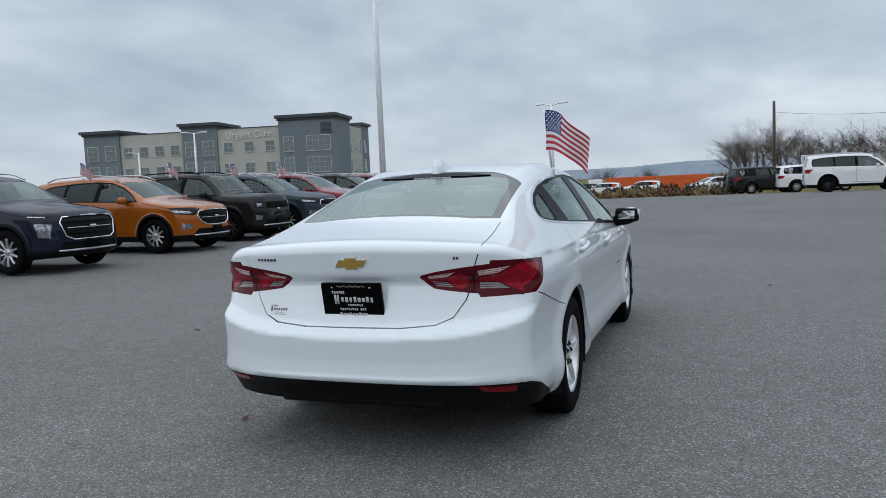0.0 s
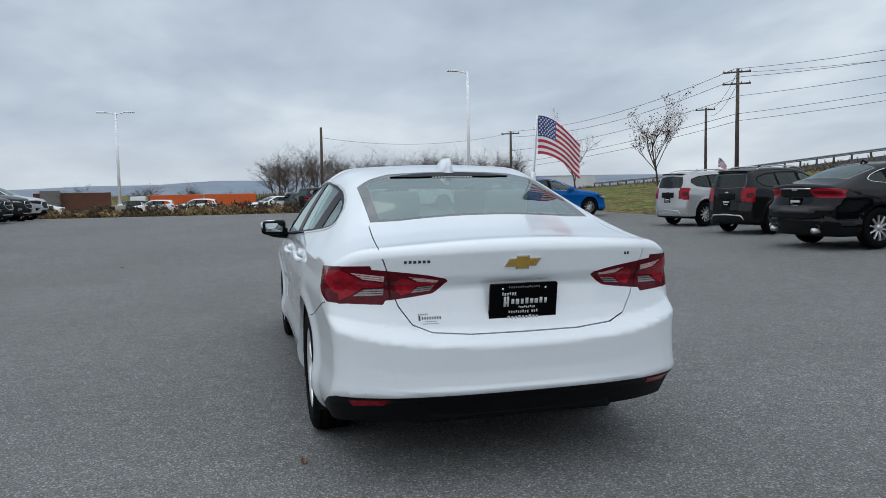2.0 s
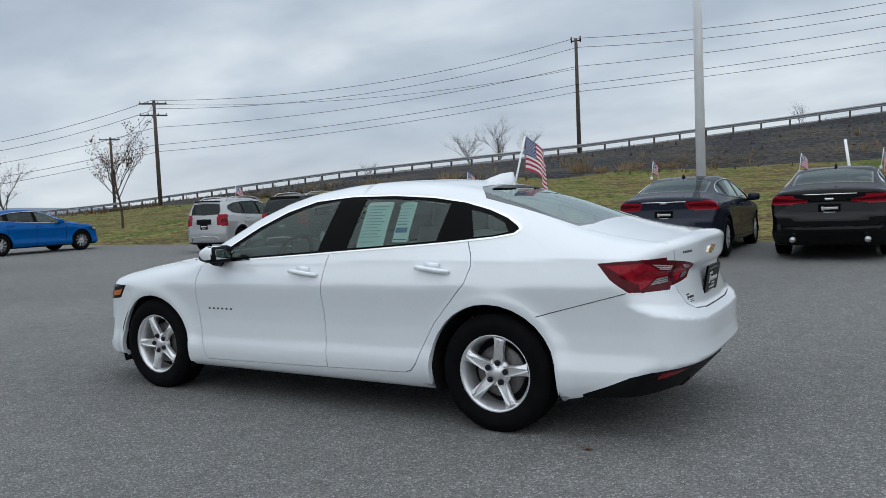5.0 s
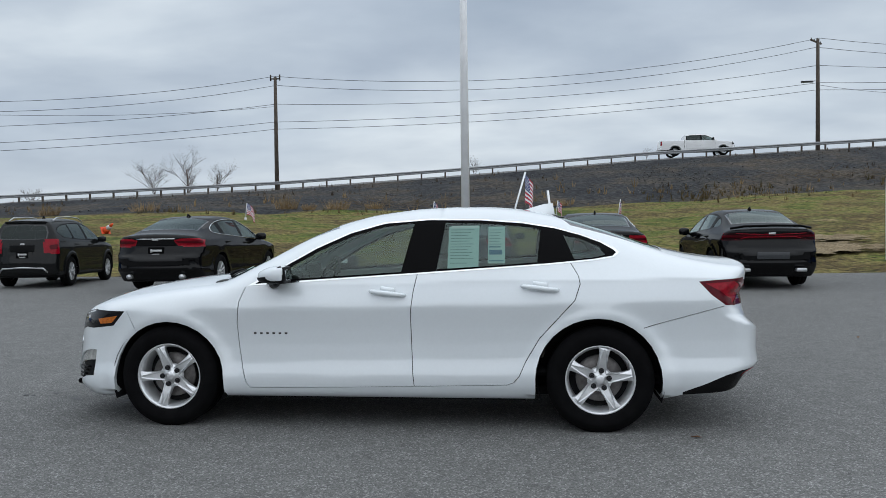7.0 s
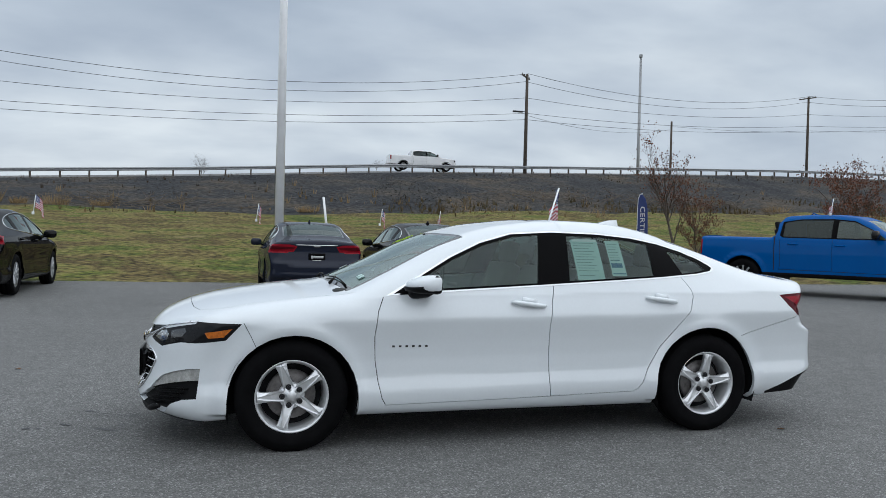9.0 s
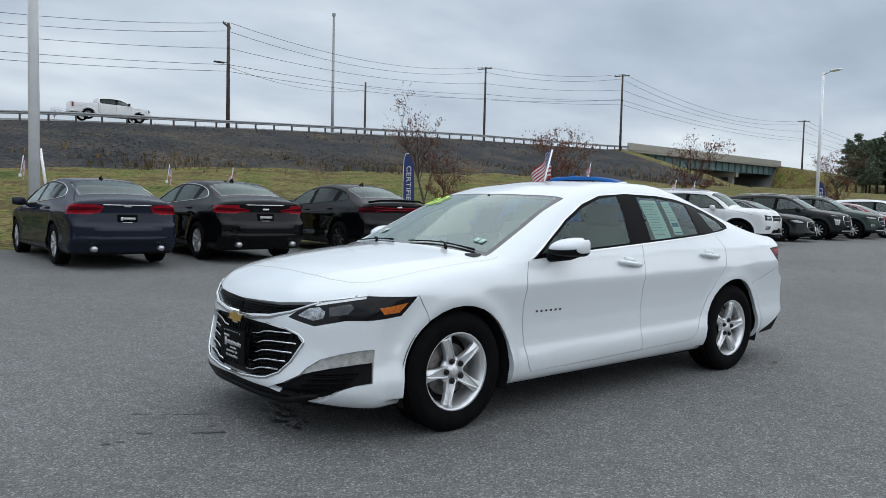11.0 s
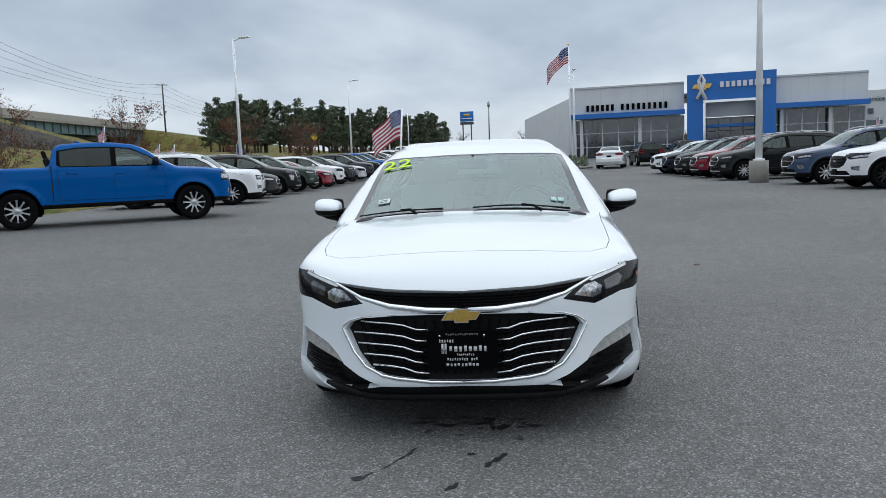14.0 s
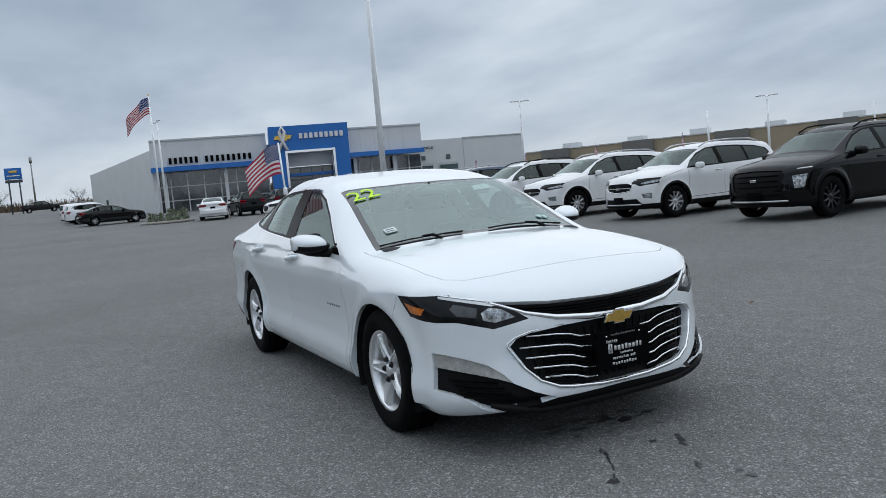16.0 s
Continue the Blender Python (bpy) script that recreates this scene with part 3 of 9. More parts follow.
            for f in cand:
                q = span(f)
                if q[1] > lo_u and q[0] < hi_u and q[3] > lo_v and q[2] < hi_v:
                    ds = [(v.co - co).dot(nrm) for v in f.verts]
                    if min(ds) < -1e-5 and max(ds) > 1e-5:
                        sub.append(f)
            if not sub:
                continue
            geom = list({*sub, *(e for f in sub for e in f.edges), *(v for f in sub for v in f.verts)})
            got = bmesh.ops.bisect_plane(bm, geom=geom, dist=1e-6, plane_co=co, plane_no=nrm)["geom"]
            have = {f for f in cand if f.is_valid}
            have.update(g for g in got if isinstance(g, bmesh.types.BMFace) and g.is_valid)
            cand = list(have)
        count = 0
        for f in cand:
            c = f.calc_center_median()
            f.normal_update()
            if f.normal[k] * s > need and self.inside(poly, c[i], c[j]) and (over is None or f[lay] in over):
                f[lay] = tag
                count += 1
        return count

    @staticmethod
    def inside(poly, x, y):
        hit = False
        for (ax, ay), (bx, by) in zip(poly, poly[1:] + poly[:1]):
            if (ay > y) != (by > y) and x < (bx - ax) * (y - ay) / (by - ay) + ax:
                hit = not hit
        return hit

    def line(self, view, pts, width, tag, need=0.25, over=None):
        """A narrow band along a line, for the gap between two panels."""
        left, right = [], []
        for n, p in enumerate(pts):
            a, b = pts[max(n - 1, 0)], pts[min(n + 1, len(pts) - 1)]
            d = Vector((b[0] - a[0], b[1] - a[1])).normalized() * width / 2
            left.append((p[0] - d[1], p[1] + d[0]))
            right.append((p[0] + d[1], p[1] - d[0]))
        for n in range(len(pts) - 1):
            self.cut(view, [left[n], left[n + 1], right[n + 1], right[n]], tag, need, over)

    def drop(self, tag):
        bmesh.ops.delete(self.bm, geom=[f for f in self.bm.faces if f[self.tag] == tag], context="FACES")

    def mesh(self, name, tags, inset=0.0, skirt=0.02, side="both", keep=None):
        """The faces with these tags as a mesh of their own, with turned-in edges. side: both halves, or one alone (1 left, -1 right)."""
        tags = tags if isinstance(tags, (set, tuple, list)) else (tags,)
        faces = [f for f in self.bm.faces if f[self.tag] in tags and (keep is None or keep(f.calc_center_median()))]
        if not faces:
            return None
        verts = list({v for f in faces for v in f.verts})
        at = {v: n for n, v in enumerate(verts)}
        co = np.array([v.co[:] for v in verts])
        nor = self.normal(co)
        mine = set(faces)
        rim = [(e.verts[0], e.verts[1], [f for f in e.link_faces if f in mine][0]) for e in {e for f in faces for e in f.edges}
               if sum(f in mine for f in e.link_faces) == 1 and not (abs(e.verts[0].co.y) < 1e-4 and abs(e.verts[1].co.y) < 1e-4)]
        pts, polys, norms = [], [], []
        for s in ((1, -1) if side == "both" else (side,)):
            base, flip = len(pts), np.array([1, s, 1])
            up = co - nor * inset
            pts += (up * flip).tolist()
            for f in faces:
                q = [base + at[v] for v in f.verts]
                nn = [(nor[at[v]] * flip).tolist() for v in f.verts]
                polys.append(q if s > 0 else q[::-1])
                norms += nn if s > 0 else nn[::-1]
            if skirt:
                for a, b, f in rim:
                    order = [v for v in f.verts]
                    if order[(order.index(a) + 1) % len(order)] is not b:
                        a, b = b, a
                    p, q = at[a], at[b]
                    k = len(pts)
                    for v, dep in ((p, 0), (q, 0), (q, skirt), (p, skirt)):
                        pts.append(((up[v] - nor[v] * dep) * flip).tolist())
                    polys.append([k + 3, k + 2, k + 1, k] if s > 0 else [k, k + 1, k + 2, k + 3])
                    norms += [(0, 0, 0)] * 4
        me = bpy.data.meshes.new(name)
        me.from_pydata(pts, [], polys)
        me.polygons.foreach_set("use_smooth", [True] * len(polys))
        me.normals_split_custom_set(norms)
        return me


def circle_arch(cx, cz, r, low):
    return [(cx + r * math.cos(a), cz + r * math.sin(a)) for a in (math.pi * k / 16 for k in range(17))] + [(cx - r, low), (cx + r, low)]


def wheel_meshes(radius=0.335, width=0.225, rim=0.214, spokes=5, slim=1.0):
    """Meshes of a wheel about the y axis, its face towards +y: tyre, rim, spokes, hub, nuts, disc, valve."""
    h, W = width / 2, width
    tyre = [(rim - 0.005, -h + 0.02), (rim + 0.012, -h + 0.004), (radius - 0.045, -h), (radius - 0.014, -h + 0.012), (radius - 0.003, -h + 0.03)]
    for g in (-0.5, 0.0, 0.5):
        y = g * (W - 0.08)
        tyre += [(radius, y - 0.008), (radius - 0.008, y - 0.006), (radius - 0.008, y + 0.006), (radius, y + 0.008)]
    tyre += [(radius - 0.003, h - 0.03), (radius - 0.014, h - 0.012), (radius - 0.045, h), (radius - 0.055, h + 0.0015), (radius - 0.065, h), (rim + 0.012, h - 0.004), (rim - 0.005, h - 0.02)]
    barrel = [(rim - 0.03, -h + 0.03), (rim - 0.022, 0.0), (rim - 0.02, h - 0.045), (rim - 0.006, h - 0.02), (rim + 0.004, h - 0.010), (rim + 0.004, h - 0.016), (rim, h - 0.025)]
    bm = bmesh.new()
    for k in range(spokes):
        turn = Matrix.Rotation(2 * math.pi * k / spokes + math.pi / 2, 4, "Y")
        r0, r1, y0, y1 = 0.045, rim - 0.012, h - 0.040, h - 0.016
        rows = [(r0, 0.036, 0.024, y0 + 0.002), (0.08, 0.031, 0.021, y0 + 0.010), (0.12, 0.028, 0.015, y1 - 0.006), (0.165, 0.029, 0.008, y1 - 0.001), (0.19, 0.033, 0.003, y1), (r1, 0.044, 0.001, y1 - 0.004)]
        ring = []
        for r, w, c, y in rows:
            # a sunk blade between two raised edges that meet near the rim
            w, c = w * slim, c * slim
            prof = [(-w, y - 0.034), (-w, y - 0.012), (-c - 0.005, y), (-c, y - 0.002), (-c * 0.9, y - 0.0075), (c * 0.9, y - 0.0075), (c, y - 0.002), (c + 0.005, y), (w, y - 0.012), (w, y - 0.034)]
            ring.append([bm.verts.new(turn @ Vector((u, v, r))) for u, v in prof])
        for a, b in zip(ring, ring[1:]):
            for q in range(9):
                bm.faces.new((a[q], b[q], b[q + 1], a[q + 1]))
    bmesh.ops.recalc_face_normals(bm, faces=bm.faces)
    spoke = bpy.data.meshes.new("spokes")
    bm.to_mesh(spoke)
    bm.free()
    hub = [(0.0, h - 0.027), (0.022, h - 0.028), (0.030, h - 0.032), (0.034, h - 0.040), (0.060, h - 0.042), (0.078, h - 0.050), (0.080, h - 0.07)]
    bm = bmesh.new()
    for k in range(5):
        if k:
            continue
        made = bmesh.ops.create_cone(bm, segments=16, radius1=0.0175, radius2=0.0165, depth=0.008, cap_ends=True)["verts"]
        made += bmesh.ops.create_cone(bm, segments=6, radius1=0.0125, radius2=0.010, depth=0.026, cap_ends=True)["verts"]
        bmesh.ops.transform(bm, matrix=Matrix.Translation((0.057, h - 0.034, 0.0)) @ Matrix.Rotation(-math.pi / 2, 4, "X"), verts=made)
    nuts = bpy.data.meshes.new("nuts")
    bm.to_mesh(nuts)
    bm.free()
    disc = [(0.06, 0.02), (0.145, 0.02), (0.148, 0.014), (0.148, 0.0), (0.06, 0.0)]
    back = [(0.0, -0.03), (rim - 0.012, -0.03)]

    def solid(name, profile, steps=56):
        me = bpy.data.meshes.new(name)
        p, f = lathe(profile[::-1], steps)
        me.from_pydata(p, [], f)
        me.polygons.foreach_set("use_smooth", [True] * len(f))
        return me

    return {"tyre": solid("tyre", tyre), "rim": solid("rim", barrel), "spokes": spoke, "hub_cap": solid("hub_cap", hub, 24), "nuts": nuts, "brake_disc": solid("brake_disc", disc, 32), "liner": solid("liner", back, 32)}


WHEEL = wheel_meshes()
WHEEL_MAT = {"tyre": "rubber", "rim": "alloy", "spokes": "alloy", "hub_cap": "alloy", "nuts": "dark_alloy", "brake_disc": "brake", "liner": "dark_trim"}


def copy_mesh(me, material):
    me = me.copy()
    me.materials.clear()
    me.materials.append(M[material])
    return me


def joined(*meshes):
    pts, faces = [], []
    for me in meshes:
        k = len(pts)
        pts += [tuple(v.co) for v in me.vertices]
        faces += [[k + v for v in q.vertices] for q in me.polygons]
    out = bpy.data.meshes.new("rim")
    out.from_pydata(pts, [], faces)
    out.polygons.foreach_set("use_smooth", [True] * len(faces))
    return out


TWIN = wheel_meshes(rim=0.235, spokes=10, slim=0.50)
WHEEL["whole_rim"] = joined(TWIN["rim"], TWIN["spokes"], TWIN["hub_cap"])
WHEEL_MAT["whole_rim"] = "grey_alloy"


def wheel_set(black=False):
    return {k: copy_mesh(me, ("dark_alloy" if black and k in ("rim", "spokes", "hub_cap", "whole_rim") else WHEEL_MAT[k])) for k, me in WHEEL.items()}


WHEELS = {False: wheel_set(False), True: wheel_set(True)}


def add_wheel(parent, x, y, r, black=False, turn=0.0, simple=False):
    """A wheel under a car: its face turned to the side of y."""
    hub = new("wheel", WHEELS[black]["tyre"])
    hub.parent = parent
    s = r / 0.335
    hub.matrix_basis = pose(x, y, r, 0, turn, 0 if y > 0 else 180) @ Matrix.Diagonal((s, 1, s, 1))
    hub["label"] = "black rubber tyre on a ten-spoke wheel" if simple else "black rubber tyre on a five-spoke wheel"
    for k in ("whole_rim", "liner") if simple else ("rim", "spokes", "hub_cap", "nuts", "brake_disc", "liner"):
        for q in range(5 if k == "nuts" else 1):
            ob = new("nut" if k == "nuts" else k.replace("whole_", ""), WHEELS[black][k])
            ob.parent = hub
            ob.matrix_basis = pose(0, 0, 0, 0, 72 * q, 0)
    return hub


def bars_on(shell_pt, parent, name, rows, material, lift=0.004):
    """Plain raised bars in place of writing: rows of (u, v, width, height) on the surface given by shell_pt(u, v)."""
    for u, v, w, h in rows:
        pts, faces, k = [], [], 0
        for du, dv in ((-w / 2, -h / 2), (w / 2, -h / 2), (w / 2, h / 2), (-w / 2, h / 2)):
            p, nn = shell_pt(u + du, v + dv)
            pts += [tuple(p + nn * lift), tuple(p - nn * 0.003)]
        a = [k, k + 2, k + 4, k + 6]
        b = [k + 1, k + 3, k + 5, k + 7]
        faces += [a]
        faces += [[a[q], b[q], b[(q + 1) % 4], a[(q + 1) % 4]] for q in range(4)]
        bm = bmesh.new()
        vs = [bm.verts.new(p) for p in pts]
        for f in faces:
            bm.faces.new([vs[q] for q in f])
        bmesh.ops.recalc_face_normals(bm, faces=bm.faces)
        part(name, bm, material, parent, smooth=False)


# ---- the white saloon ----
SALOON = dict(
    top=[(2.40, 0.60), (2.30, 0.70), (2.20, 0.785), (2.07, 0.845), (1.9, 0.893), (1.7, 0.928), (1.5, 0.955), (1.3, 0.976), (1.16, 0.988), (1.04, 1.04), (0.79, 1.155), (0.58, 1.26), (0.35, 1.348), (0.12, 1.405), (-0.2, 1.445),
         (-0.5, 1.455), (-0.75, 1.45), (-0.95, 1.432), (-1.15, 1.392), (-1.31, 1.345), (-1.51, 1.285), (-1.76, 1.195), (-1.9, 1.15), (-2.09, 1.105), (-2.30, 1.075), (-2.6, 1.065)],
    # added crease near z 0.80 stands in for a reflection edge on the doors
    width=[(0.0, 0.80), (0.20, 0.845), (0.27, 0.882), (0.30, 0.888), (0.345, 0.893), (0.37, 0.890), (0.45, 0.873), (0.56, 0.870), (0.66, 0.880), (0.75, 0.896), (0.795, 0.904), (0.815, 0.902), (0.87, 0.886), (0.93, 0.866), (1.1, 0.835)],
    belt=[(2.5, 0.90), (0.9, 0.925), (-0.2, 0.95), (-1.2, 0.97), (-2.6, 0.97)],
    tumble=[(2.5, 0.45), (-0.8, 0.45), (-1.6, 0.85), (-2.6, 0.9)],
    front=[(0.0, 2.1), (0.18, 2.22), (0.22, 2.30), (0.28, 2.345), (0.35, 2.33), (0.45, 2.31), (0.52, 2.30), (0.6, 2.295), (0.70, 2.28), (0.9, 2.2)],
    rear=[(0.0, -2.2), (0.22, -2.33), (0.30, -2.375), (0.37, -2.425), (0.395, -2.468), (0.42, -2.490), (0.45, -2.482), (0.50, -2.476), (0.58, -2.478), (0.618, -2.480), (0.645, -2.450), (0.68, -2.412), (0.75, -2.392), (0.865, -2.370), (0.885, -2.374), (0.90, -2.396), (0.96, -2.405), (1.02, -2.414), (1.05, -2.412), (1.2, -2.37)],
    box=(-2.75, 2.60, 1.1, 0.10, 1.65), spine=(-1.75, 1.75, 0.60), mid=-0.4, bow=(0.16, 0.14), half=0.83, crown=(0.055, 0.045), crown_z=1.0,
    plan=(0.037, 0.9, 0.03, 1.0), side_soft=0.014, rear_soft=0.007, tilt=0.014, shelf=0.075, chin=0.028, hubs=[(1.4145, 0.335, 0.39), (-1.4145, 0.335, 0.395)], flare=0.022, bow_f=(0.33, 3.1), bow_r=(0.18, 4.0), k_top=0.10, k_end=0.06, floor=0.20, reach=(1.85, 1.97), top_soft=0.045)

DLO = [(0.86, 0.935), (0.54, 0.955), (-0.21, 1.0), (-0.69, 1.03), (-1.08, 1.055), (-1.39, 1.08), (-1.52, 1.10), (-1.552, 1.128), (-1.53, 1.155), (-1.45, 1.20), (-1.32, 1.25), (-1.15, 1.297), (-0.93, 1.334), (-0.66, 1.356), (-0.32, 1.362),
       (-0.02, 1.342), (0.21, 1.279), (0.43, 1.18), (0.64, 1.06)]
DLO_IN = [(0.79, 0.952), (0.54, 0.970), (-0.21, 1.014), (-0.69, 1.044), (-1.08, 1.069), (-1.38, 1.094), (-1.50, 1.112), (-1.522, 1.130), (-1.505, 1.145), (-1.435, 1.187), (-1.31, 1.236), (-1.145, 1.283), (-0.928, 1.320), (-0.66, 1.342), (-0.32, 1.348),
          (-0.025, 1.328), (0.20, 1.266), (0.42, 1.168), (0.625, 1.052)]
DLO_IN = [(a * 0.32 + c * 0.68, b * 0.32 + d * 0.68) for (a, b), (c, d) in zip(DLO, DLO_IN)]
DOOR_F = [(0.875, 0.93), (0.91, 0.84), (0.928, 0.69), (0.92, 0.54), (0.90, 0.41), (0.875, 0.31), (0.85, 0.268)]
DOOR_MID = [(-0.30, 1.36), (-0.27, 1.04), (-0.24, 0.90), (-0.222, 0.75), (-0.225, 0.56), (-0.23, 0.40), (-0.24, 0.288)]
DOOR_R = [(-1.14, 1.292), (-1.18, 1.17), (-1.24, 1.07), (-1.285, 0.99), (-1.295, 0.94), (-1.26, 0.84), (-1.15, 0.72), (-1.04, 0.60), (-0.95, 0.45), (-0.91, 0.36), (-0.875, 0.318), (-0.83, 0.302)]
SILL = [(0.85, 0.268), (0.3, 0.276), (-0.24, 0.288), (-0.83, 0.302)]
TRUNK = [(0.0, 0.66), (0.25, 0.662), (0.42, 0.677), (0.50, 0.71), (0.555, 0.79), (0.58, 0.86), (0.60, 0.94), (0.62, 1.0)]
HOOD = [(1.04, 0.775), (1.30, 0.755), (1.55, 0.745), (1.76, 0.735), (1.88, 0.705), (1.955, 0.62), (1.995, 0.48), (2.02, 0.25), (2.03, 0.0)]


def letters_row(n, u0, u1, v, h, fill=0.62):
    w = (u1 - u0) / n
    return [(u0 + w * (k + 0.5), v, abs(w) * fill, h) for k in range(n)]


def number_plate(parent, name, m, frame="gloss_black"):
    """A black dealer's plate with pale bars for its writing, facing +y of m."""
    back = part(name, plate_of([(-0.155, -0.083), (0.155, -0.083), (0.158, -0.078), (0.158, 0.088), (0.152, 0.093), (-0.152, 0.093), (-0.158, 0.088), (-0.158, -0.078)], 0.012, m @ Matrix.Rotation(math.pi, 4, "Z")), frame, parent, "black dealer plate with pale writing", smooth=False)
    rng = random.Random(7)
    rows = []
    for u0, u1, v, h, n, c in ((-0.075, 0.075, 0.076, 0.008, 14, "plate_grey"), (-0.105, -0.035, 0.046, 0.014, 6, "plate_white"), (-0.062, 0.115, 0.010, 0.024, 8, "plate_white"), (-0.025, 0.055, -0.017, 0.008, 9, "plate_white"), (-0.07, 0.07, -0.038, 0.011, 13, "plate_white"), (-0.075, 0.075, -0.063, 0.013, 9, "plate_white")):
        step = (u1 - u0) / n
        rows += [(u0 + step * (k + 0.5), v + (0.002 if k % 3 == 0 else 0), step * rng.uniform(0.45, 0.72), h * rng.uniform(0.8, 1.1), c) for k in range(n) if not (n == 13 and k == 9)]
    rows += [(-0.088, 0.012, 0.010, 0.046, "plate_white"), (-0.074, 0.012, 0.009, 0.046, "plate_white"), (-0.081, 0.006, 0.02, 0.007, "plate_white"), (-0.1, 0.072, 0.008, 0.008, "chrome"), (0.1, 0.072, 0.008, 0.008, "chrome")]
    for u, v, w, h, c in rows:
        part("lettering_bar", boxes(((w, 0.003, h), (0, 0, 0))), c, back).matrix_basis = m @ Matrix.Translation((-u, 0.0012, v))
    return back


def bow_tie(parent, m, s=1.0):
    """A plain golden cross-shaped badge with a bright rim."""
    pts = [(-0.085, -0.017), (-0.030, -0.017), (-0.030, -0.028), (0.030, -0.028), (0.030, -0.017), (0.062, -0.017), (0.085, 0.017), (0.030, 0.017), (0.030, 0.028), (-0.030, 0.028), (-0.030, 0.017), (-0.062, 0.017)]
    pts = [(x * s, z * s) for x, z in pts]
    turn = m @ Matrix.Rotation(math.pi, 4, "Z")
    rim = part("emblem", plate_of([(x * 1.07, z * 1.16) for x, z in pts], 0.008, turn), "chrome", parent, "golden cross-shaped badge with chrome rim", smooth=False)
    part("emblem_face", plate_of(pts, 0.006, turn @ Matrix.Translation((0, -0.003, 0))), "gold", rim, smooth=False)
    return rim


def seat(parent, x, y, w=0.50, name="seat"):
    bm = bmesh.new()
    box(bm, (0.52, w, 0.16), (x, y, 0.50), 0.05)
    box(bm, (0.14, w * 0.96, 0.62), (0, 0, 0), 0.06, Matrix.Translation((x - 0.30, y, 0.82)) @ Matrix.Rotation(radians(-18), 4, "Y"))
    box(bm, (0.09, 0.26, 0.17), (0, 0, 0), 0.035, Matrix.Translation((x - 0.42, y, 1.20)) @ Matrix.Rotation(radians(-12), 4, "Y"))
    for d in (-0.05, 0.05):
        box(bm, (0.012, 0.012, 0.12), (x - 0.405, y + d, 1.10))
    return part(name, bm, "seat_cloth", parent)


def build_saloon():
    car = thing("car", "white four-door saloon with silver five-spoke wheels, parked on the lot", "car")
    sh = Shell(SALOON, 0.027)
    # panels
    sh.cut("top", [(0.40, 0.0), (0.32, 0.62), (-1.22, 0.56), (-1.12, 0.0)], 29, 0.5)
    sh.cut("top", HOOD + [(1.04, 0.0)], 11, 0.4)
    sh.cut("rear", TRUNK + [(0.64, 1.2), (0.0, 1.2)], 12, 0.2)
    sh.cut("top", [(-2.7, 0.0), (-2.7, 0.64), (-2.42, 0.635), (-1.86, 0.60), (-1.86, 0.0)], 12, 0.5)
    sh.cut("side", DOOR_F + SILL[1:3] + DOOR_MID[::-1] + [(-0.02, 1.36), (0.21, 1.285), (0.43, 1.19), (0.64, 1.07)], 9, 0.25)
    sh.cut("side", DOOR_MID + [SILL[3]] + DOOR_R[::-1] + [(-0.93, 1.336), (-0.66, 1.358)], 10, 0.25)
    sh.cut("side", [(-1.70, 0.67), (-2.17, 0.80), (-2.8, 0.81), (-2.8, 0.0), (-1.60, 0.0), (-1.60, 0.5)], 13, -1.0, over=(0,))
    sh.cut("rear", [(0.0, 0.0), (0.0, 0.66)] + TRUNK[1:5] + [(0.57, 0.82), (1.2, 0.80), (1.2, 0.0)], 13, -1.0, over=(0, 13), reach=1.97)
    sh.cut("side", [(1.86, 0.62), (1.62, 0.60), (1.62, 0.0), (2.7, 0.0), (2.7, 0.70), (1.98, 0.70)], 14, -1.0, over=(0,))
    sh.cut("front", [(0.0, 0.0), (1.2, 0.0), (1.2, 0.75), (0.62, 0.735), (0.35, 0.715), (0.0, 0.702)], 14, 0.2, over=(0, 14))
    # gaps
    g = 0.0052
    sh.line("side", DOOR_F, g, 15)
    sh.line("side", SILL, g, 15)
    sh.line("side", DOOR_MID, g, 15)
    sh.line("side", DOOR_R, g, 15)
    sh.line("top", HOOD, 0.0038, 15, 0.3)
    sh.line("rear", TRUNK, g, 15, 0.2)
    sh.line("top", [(-2.325, 0.630), (-1.88, 0.60)], g, 15, 0.4)
    sh.line("side", [(-1.68, 0.665), (-2.17, 0.80)], 0.005, 15)
    sh.line("side", [(1.70, 0.775), (1.655, 0.69), (1.62, 0.615)], 0.004, 15)
    # wheel arches
    sh.cut("side", circle_arch(1.405, 0.318, 0.385, 0.0), 16, -1.5)
    sh.cut("side", circle_arch(-1.40, 0.335, 0.392, 0.0), 16, -1.5)
    sh.drop(16)
    # the underside climbs behind the rear wheels
    sh.cut("side", [(-1.80, 0.215), (-1.92, 0.245), (-2.05, 0.253), (-2.22, 0.268), (-2.40, 0.275), (-2.75, 0.28), (-2.75, -0.1), (-1.80, -0.1)], 36, -1.5)
    sh.drop(36)
    # glass
    sh.cut("side", DLO, 4, 0.2)
    sh.cut("side", DLO_IN, 5, 0.2)
    sh.cut("side", [(0.74, 0.968), (0.54, 0.980), (-0.155, 1.02), (-0.225, 1.342), (-0.03, 1.320), (0.19, 1.257), (0.41, 1.160), (0.61, 1.047)], 6, 0.2)
    sh.cut("side", [(-0.385, 1.036), (-0.69, 1.053), (-1.03, 1.076), (-1.055, 1.290), (-0.93, 1.312), (-0.66, 1.334), (-0.43, 1.340)], 7, 0.2)
    sh.cut("side", [(-1.20, 1.250), (-1.265, 1.092), (-1.38, 1.102), (-1.47, 1.118), (-1.425, 1.175), (-1.31, 1.225)], 8, 0.2)
    sh.cut("top", [(1.165, 0.0), (1.14, 0.35), (1.085, 0.715), (0.30, 0.612), (0.365, 0.3), (0.385, 0.0)], 3, 0.3)
